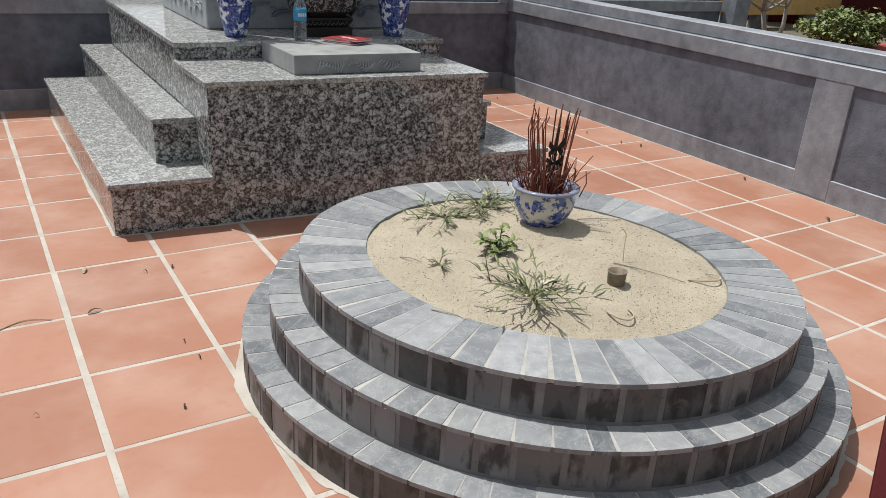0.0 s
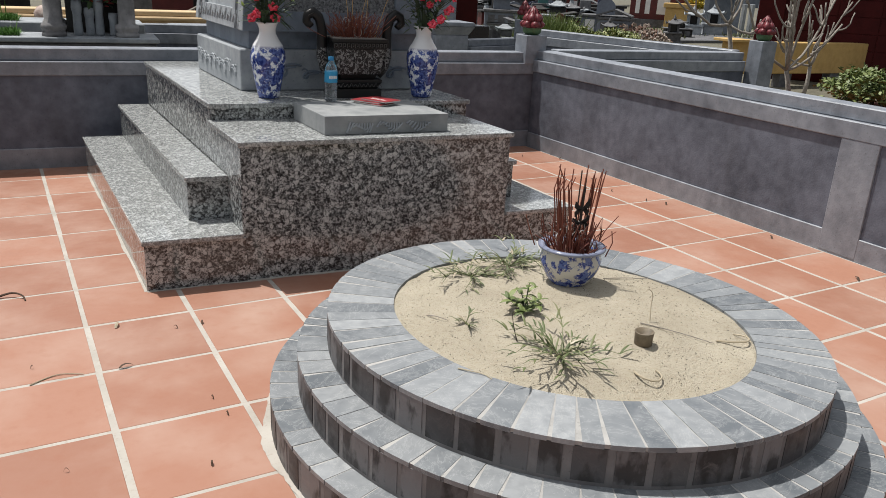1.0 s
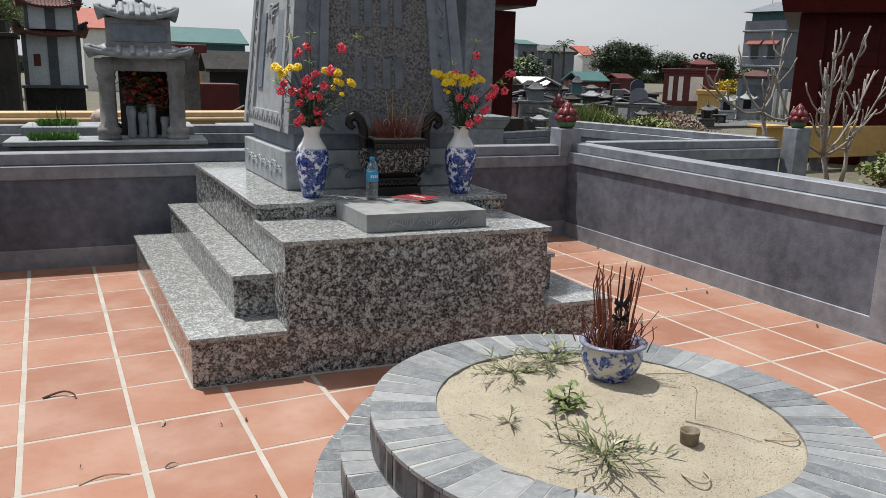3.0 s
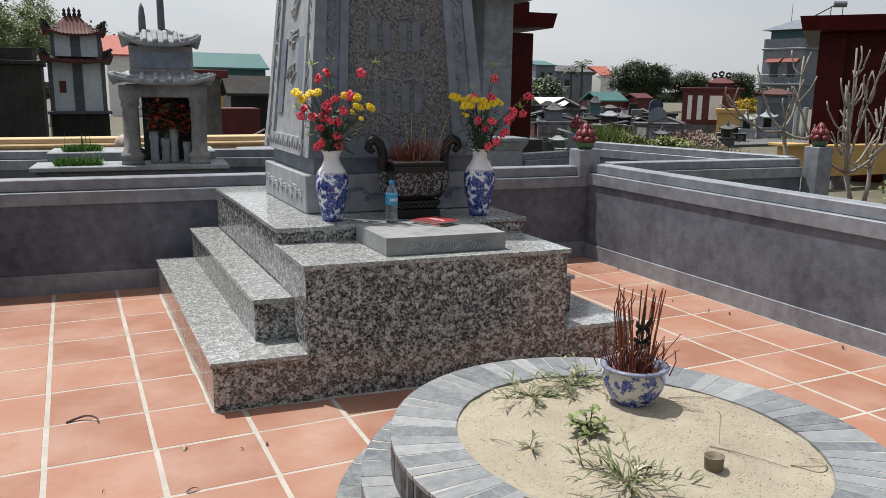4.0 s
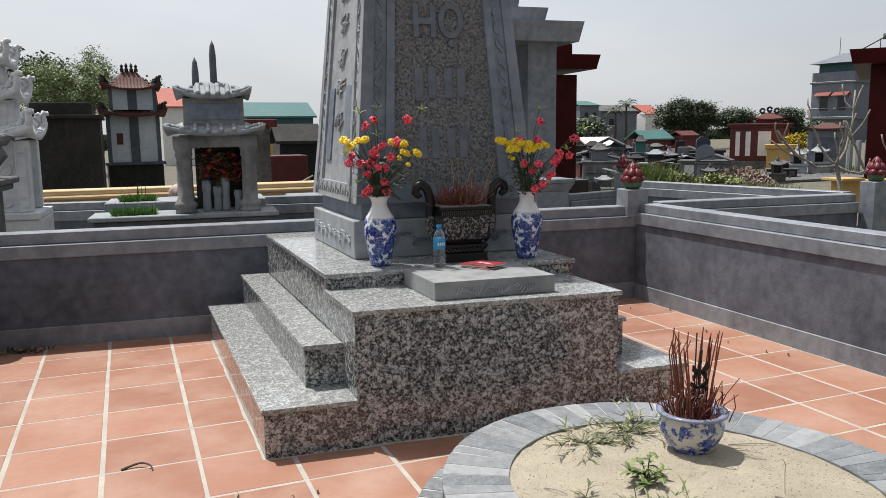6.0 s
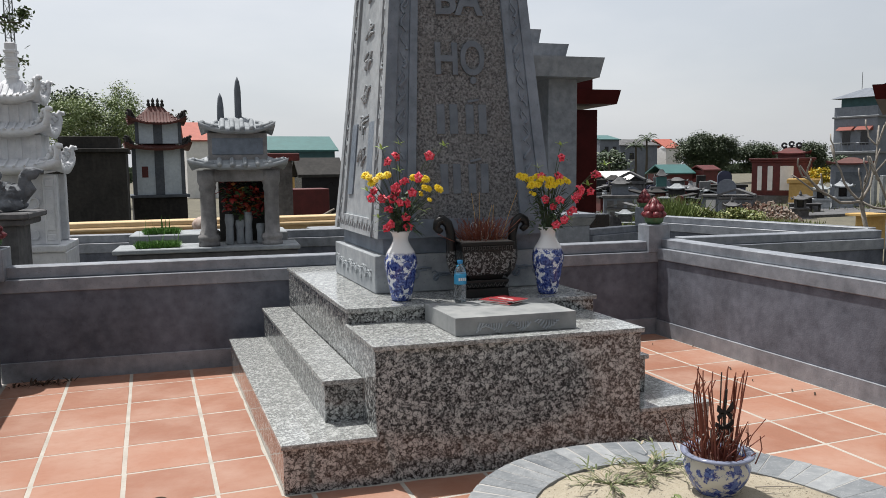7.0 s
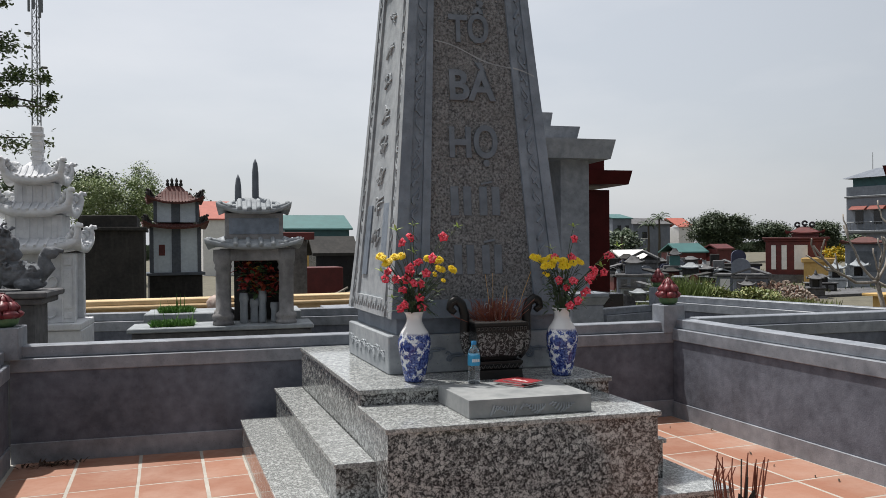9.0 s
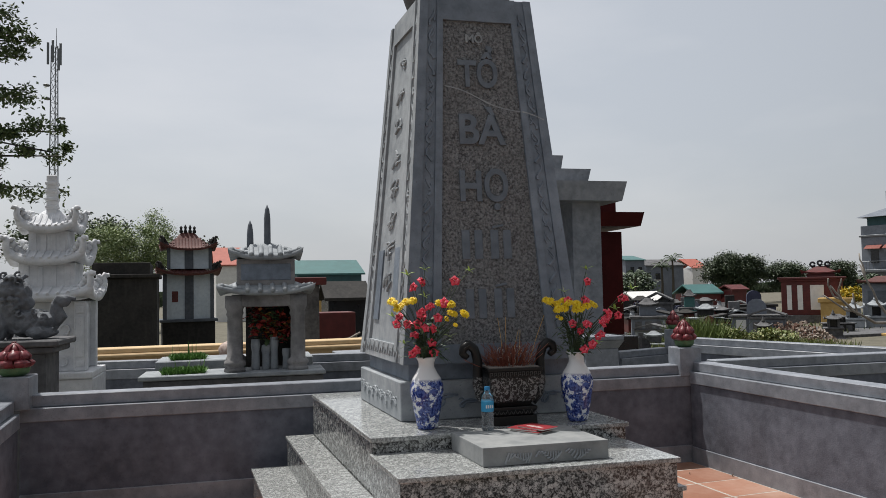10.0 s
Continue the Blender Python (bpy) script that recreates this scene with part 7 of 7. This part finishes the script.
for k in range(44):
    az, d = radians(r11.uniform(31, 41)), r11.uniform(22.5, 36)
    body, cap, words = r11.choice(((OLD_STONE, OLD_STONE, "weathered grey stone box grave in the far rows"), (BLACK_STONE, OLD_STONE, "mould-blackened box grave in the far rows"), (DULL_RED, BLACK_STONE, "dull red painted box grave in the far rows"), (INDIGO, BLACK_STONE, "dark blue painted box grave in the far rows"), (GREY_HOUSE, OLD_STONE, "plain grey cement box grave in the far rows")))
    far_specs.append((d * math.sin(az), d * math.cos(az) - 3.2, r11.uniform(0.5, 1.0), r11.uniform(0.7, 1.25), body, cap, words))
tombs(far_specs)

gable_house("teal_hut", "low hut with a green sheet roof and dark red painted wall", 24.25, 25.9, 30, 1.5, 1.05, 1.45, DULL_RED, TEAL)
gable_house("red_hut", "small dark red hut", 26.2, 27.1, 29.5, 1.0, 1.2, 1.4, DULL_RED, DULL_RED)
gable_house("white_roof_shed", "shed under a white sheet roof", 22.9, 24.7, 33, 2.0, 0.66, 1.12, OLD_STONE, WHITE_PAINT)
gable_house("grey_villa", "blue-grey villa with a flat green roof in the distance", 36.6, 38.5, 56, 4, 3.7, 4.1, GREY_HOUSE, TEAL, ((0.5, 2.6, 0.35, 0.5), (-0.3, 2.6, 0.35, 0.5)))
gable_house("long_grey_house", "long grey house with a dark roof in the distance", 41.3, 45.4, 60, 4, 3.3, 3.9, GREY_HOUSE, OLD_STONE, ((-0.8, 2.0, 0.5, 0.6),))
gable_house("pale_house", "pale house with an orange roof in the distance", 47.9, 49.7, 62, 4, 3.1, 4.0, WHITE_PAINT, ORANGE_ROOF, ((0.4, 2.0, 0.4, 0.6),))

tower_house = empty("tower_house", "grey three-storey house with red awnings and a dark pitched roof", "building", at=(67.4, 60, -0.06), turn=-74)
bm = B()
box(bm, 0, 4.4, 0, 5.6, 0, 7.2, 0.02)
part("wall", bm, GREY_HOUSE, tower_house)
bm = B()
box(bm, -0.15, 4.6, -0.15, 5.7, 6.05, 6.25, 0.02)
box(bm, -0.15, 4.6, -0.6, 5.7, 2.4, 2.65, 0.02)
part("floor_band", bm, STEEL, tower_house)
bm = B()
box(bm, 0.4, 4.0, 0.6, 5.0, 7.2, 8.1)
part("loft", bm, DARK_TEAL, tower_house)
bm = B()
hexa(bm, [(-0.3, -0.3, 8.1), (4.7, -0.3, 8.1), (4.7, 5.9, 8.1), (-0.3, 5.9, 8.1)], [(2.0, 2.3, 9.2), (2.4, 2.3, 9.2), (2.4, 3.3, 9.2), (2.0, 3.3, 9.2)])
part("roof", bm, GREY_HOUSE, tower_house)
for x in (0.8, 2.65):
    bm = B()
    box(bm, x + 0.15, x + 0.95, -0.05, 0.05, 3.3, 4.65)
    win = part("window", bm, WINDOW_DARK, tower_house)
    bm = B()
    hexa(bm, [(x - 0.25, -0.7, 4.78), (x + 1.35, -0.7, 4.78), (x + 1.35, 0, 4.78), (x - 0.25, 0, 4.78)], [(x - 0.25, -0.66, 4.86), (x + 1.35, -0.66, 4.86), (x + 1.35, 0, 5.2), (x - 0.25, 0, 5.2)])
    part("awning", bm, AWNING, win, "red awning")
bm = B()
for k in range(11):
    tube(bm, [(0.3 + 0.36 * k, -0.5, 2.65), (0.3 + 0.36 * k, -0.5, 3.5)], 0.03, 0.03, 4)
tube(bm, [(0.1, -0.5, 3.5), (4.3, -0.5, 3.5)], 0.05, 0.05, 4)
part("balcony_rail", bm, STEEL, tower_house)
heater = empty("water_heater", "solar water heater tank on a steel frame", "heater", at=(78.2, 60.2, -0.06), turn=-40)
bm = B()
for x in (-0.6, 0.6):
    tube(bm, [(x, 0, 0), (x, 0, 11.2)], 0.07, 0.05, 5)
part("stand", bm, STEEL, heater)
bm = B()
g = bmesh.ops.create_cone(bm, cap_ends=True, segments=16, radius1=0.34, radius2=0.34, depth=1.3)
bmesh.ops.rotate(bm, verts=bm.verts, matrix=Euler((0, radians(90), 0)).to_matrix())
bmesh.ops.translate(bm, verts=bm.verts, vec=(0.3, 0, 11.4))
part("tank", bm, STEEL, heater)
bm = B()
hexa(bm, [(-2.6, -0.3, 9.9), (-0.3, -0.3, 11.2), (-0.3, 0.5, 11.2), (-2.6, 0.5, 9.9)], [(-2.65, -0.3, 10.0), (-0.35, -0.3, 11.3), (-0.35, 0.5, 11.3), (-2.65, 0.5, 10.0)])
part("collector", bm, WINDOW_DARK, heater, "sloping dark collector tubes")
bm = B()
tube(bm, [(-4.6, 0, 7), (-4.6, 0, 11.5)], 0.05, 0.03, 5)
part("lightning_rod", bm, STEEL, heater)


def palm(x, y, h, seed):
    r = random.Random(seed)
    root = empty("areca_palm", "slender areca palm with a small drooping crown", "palm", "areca palms", at=(x, y, -0.06))
    bm = B()
    tube(bm, [(0, 0, 0), (0.08, 0, h * 0.5), (0.05, 0, h)], 0.12, 0.07, 7)
    part("trunk", bm, BARK_DARK, root)
    bm = B()
    for i in range(11):
        a = 6.28 * i / 11 + r.uniform(-0.2, 0.2)
        d = Vector((math.cos(a), math.sin(a), 0))
        up = r.uniform(0.4, 1.3)
        for k in range(14):
            t = k / 13
            p = Vector((0.05, 0, h)) + d * (0.8 * t) + Vector((0, 0, up * t * 1.0 - 0.75 * t * t))
            for s in (-1, 1):
                q = p + d * 0.14 + d.cross(Vector((0, 0, 1))) * s * 0.2 * (1 - t * 0.6) + Vector((0, 0, -0.12))
                blade(bm, p, q, 0.09, 0, 1)
    part("frond_crown", bm, LEAF, root)


palm(37.1, 50, 3.5, 1)
palm(36.5, 50.6, 3.0, 2)
palm(33.6, 50, 2.3, 3)

tree(39.9, 46, -0.06, (39.9, 46, 2.4, 2.3, 1.6, 1.2), 1.5, LEAF_GROVE, 34000, 0.15, 31, "dense dark green tree with a rounded crown")
tree(45.6, 47, -0.06, (45.6, 47, 2.0, 2.0, 1.5, 1.0), 1.2, LEAF_GROVE, 24000, 0.15, 32, "dense dark green tree with a low crown")
tree(52, 48, -0.06, (52, 48, 2.0, 1.5, 1.3, 1.0), 1.2, LEAF_GROVE, 20000, 0.15, 33, "dense dark green tree with a low crown")
tree(55.5, 49, -0.06, (55.5, 49, 1.2, 2.6, 1.5, 0.8), 1.2, LEAF_FAR, 5000, 0.24, 37, "low dull green tree")
tree(32.5, 52, -0.06, (33.5, 52, 1.6, 2.8, 1.5, 1.1), 1.2, LEAF_FAR, 5000, 0.26, 34, "low dull green tree in the distance")
tree(43, 64, -0.06, (43.5, 64, 1.9, 3.4, 1.5, 1.2), 1.2, LEAF_FAR, 5000, 0.28, 35, "low dull green tree in the distance")
tree(23.0, 19.0, -0.06, (22.96, 19.0, 1.0, 0.4, 0.4, 0.3), 0.7, leafy("yellow_bloom", (0.5, 0.34, 0.02), (0.6, 0.45, 0.03), (0.15, 0.2, 0.04)), 1600, 0.09, 38, "shrub covered in yellow blossom", "shrub", 0.03)


def far_row(name, label, y, x0, x1, height, count, size, seed, mat):
    """A distant line of trees as one mass of leaves with an uneven top."""
    r = random.Random(seed)
    verts, faces = [], []
    for i in range(count):
        x = r.uniform(x0, x1)
        top = height * (0.55 + 0.45 * noise.noise((x * 0.13, seed, 0.5)) + 0.25 * noise.noise((x * 0.5, seed, 2)))
        p = Vector((x, y + r.uniform(-2, 2), r.uniform(0, 1) ** 0.7 * max(0.4, top)))
        d = Vector((r.uniform(-1, 1), r.uniform(-1, 1), r.uniform(-1, 1))).normalized() * size
        s = d.cross(Vector((0.3, 1, 0.4))).normalized() * size * 0.5
        b = len(verts)
        verts += [p - d * 0.5, p + s, p + d * 0.5, p - s]
        faces.append((b, b + 1, b + 2, b + 3))
    me = bpy.data.meshes.new(name)
    me.from_pydata(verts, [], faces)
    me.materials.append(mat)
    tagged(new(name, me), label, "trees", kind="stuff")


far_row("far_trees", "distant hazy line of trees", 95, -60, 130, 2.3, 26000, 0.6, 1, LEAF_FAR)


def weeds(name, label, x0, x1, y0, y1, count, h, seed, mat):
    r = random.Random(seed)
    bm = B()
    verts, faces = [], []
    for i in range(count):
        p = Vector((r.uniform(x0, x1), r.uniform(y0, y1), -0.06))
        if noise.noise((p.x * 0.8, p.y * 0.8, seed)) < -0.12:
            continue
        hh = h * r.uniform(0.4, 1.2)
        lean = Vector((r.gauss(0, 0.25) * hh, r.gauss(0, 0.25) * hh, hh))
        s = Vector((r.uniform(-1, 1), r.uniform(-1, 1), 0)).normalized() * 0.014
        b = len(verts)
        verts += [p - s, p + s, p + lean * 0.6 + s * 0.9, p + lean * 0.6 - s * 0.9, p + lean * Vector((1.25, 1.25, 1)).z]
        faces += [(b, b + 1, b + 2, b + 3), (b + 3, b + 2, b + 4)]
    bm.free()
    me = bpy.data.meshes.new(name)
    me.from_pydata(verts, [], faces)
    me.materials.append(mat)
    tagged(new(name, me), label, "weeds", kind="stuff")


WILD = leafy("wild_blade", (0.1, 0.135, 0.036), (0.2, 0.235, 0.075), (0.34, 0.32, 0.14))
weeds("wild_grass", "rough green and yellowing weeds between the graves", 8.2, 12.9, 9.2, 12.6, 13000, 0.32, 3, WILD)
weeds("tall_grass", "clump of tall light green grass", 9.8, 10.7, 10.6, 11.6, 2600, 0.75, 4, leafy("tall_blade", (0.09, 0.14, 0.04), (0.19, 0.24, 0.08)))
weeds("wild_grass", "thin weeds between the far graves", 7.5, 30, 14, 30, 6000, 0.2, 5, WEED)
weeds("wild_grass", "thin weeds behind the sand-coloured wall", -4, 7, 9.8, 16, 4000, 0.22, 6, WEED)

for bx, by, top, spread, seed in ((10.9, 10.9, 0.5, 0.5, 51), (11.5, 11.2, 0.45, 0.55, 52), (12.2, 11.0, 0.42, 0.5, 53), (12.7, 11.3, 0.36, 0.45, 54)):
    tree(bx, by, -0.06, (bx, by, top * 0.55, spread, 0.4, top * 0.5), 0.15, WILD, 2200, 0.075, seed, "low yellow-green weedy bush among the graves", "bush", 0.02)
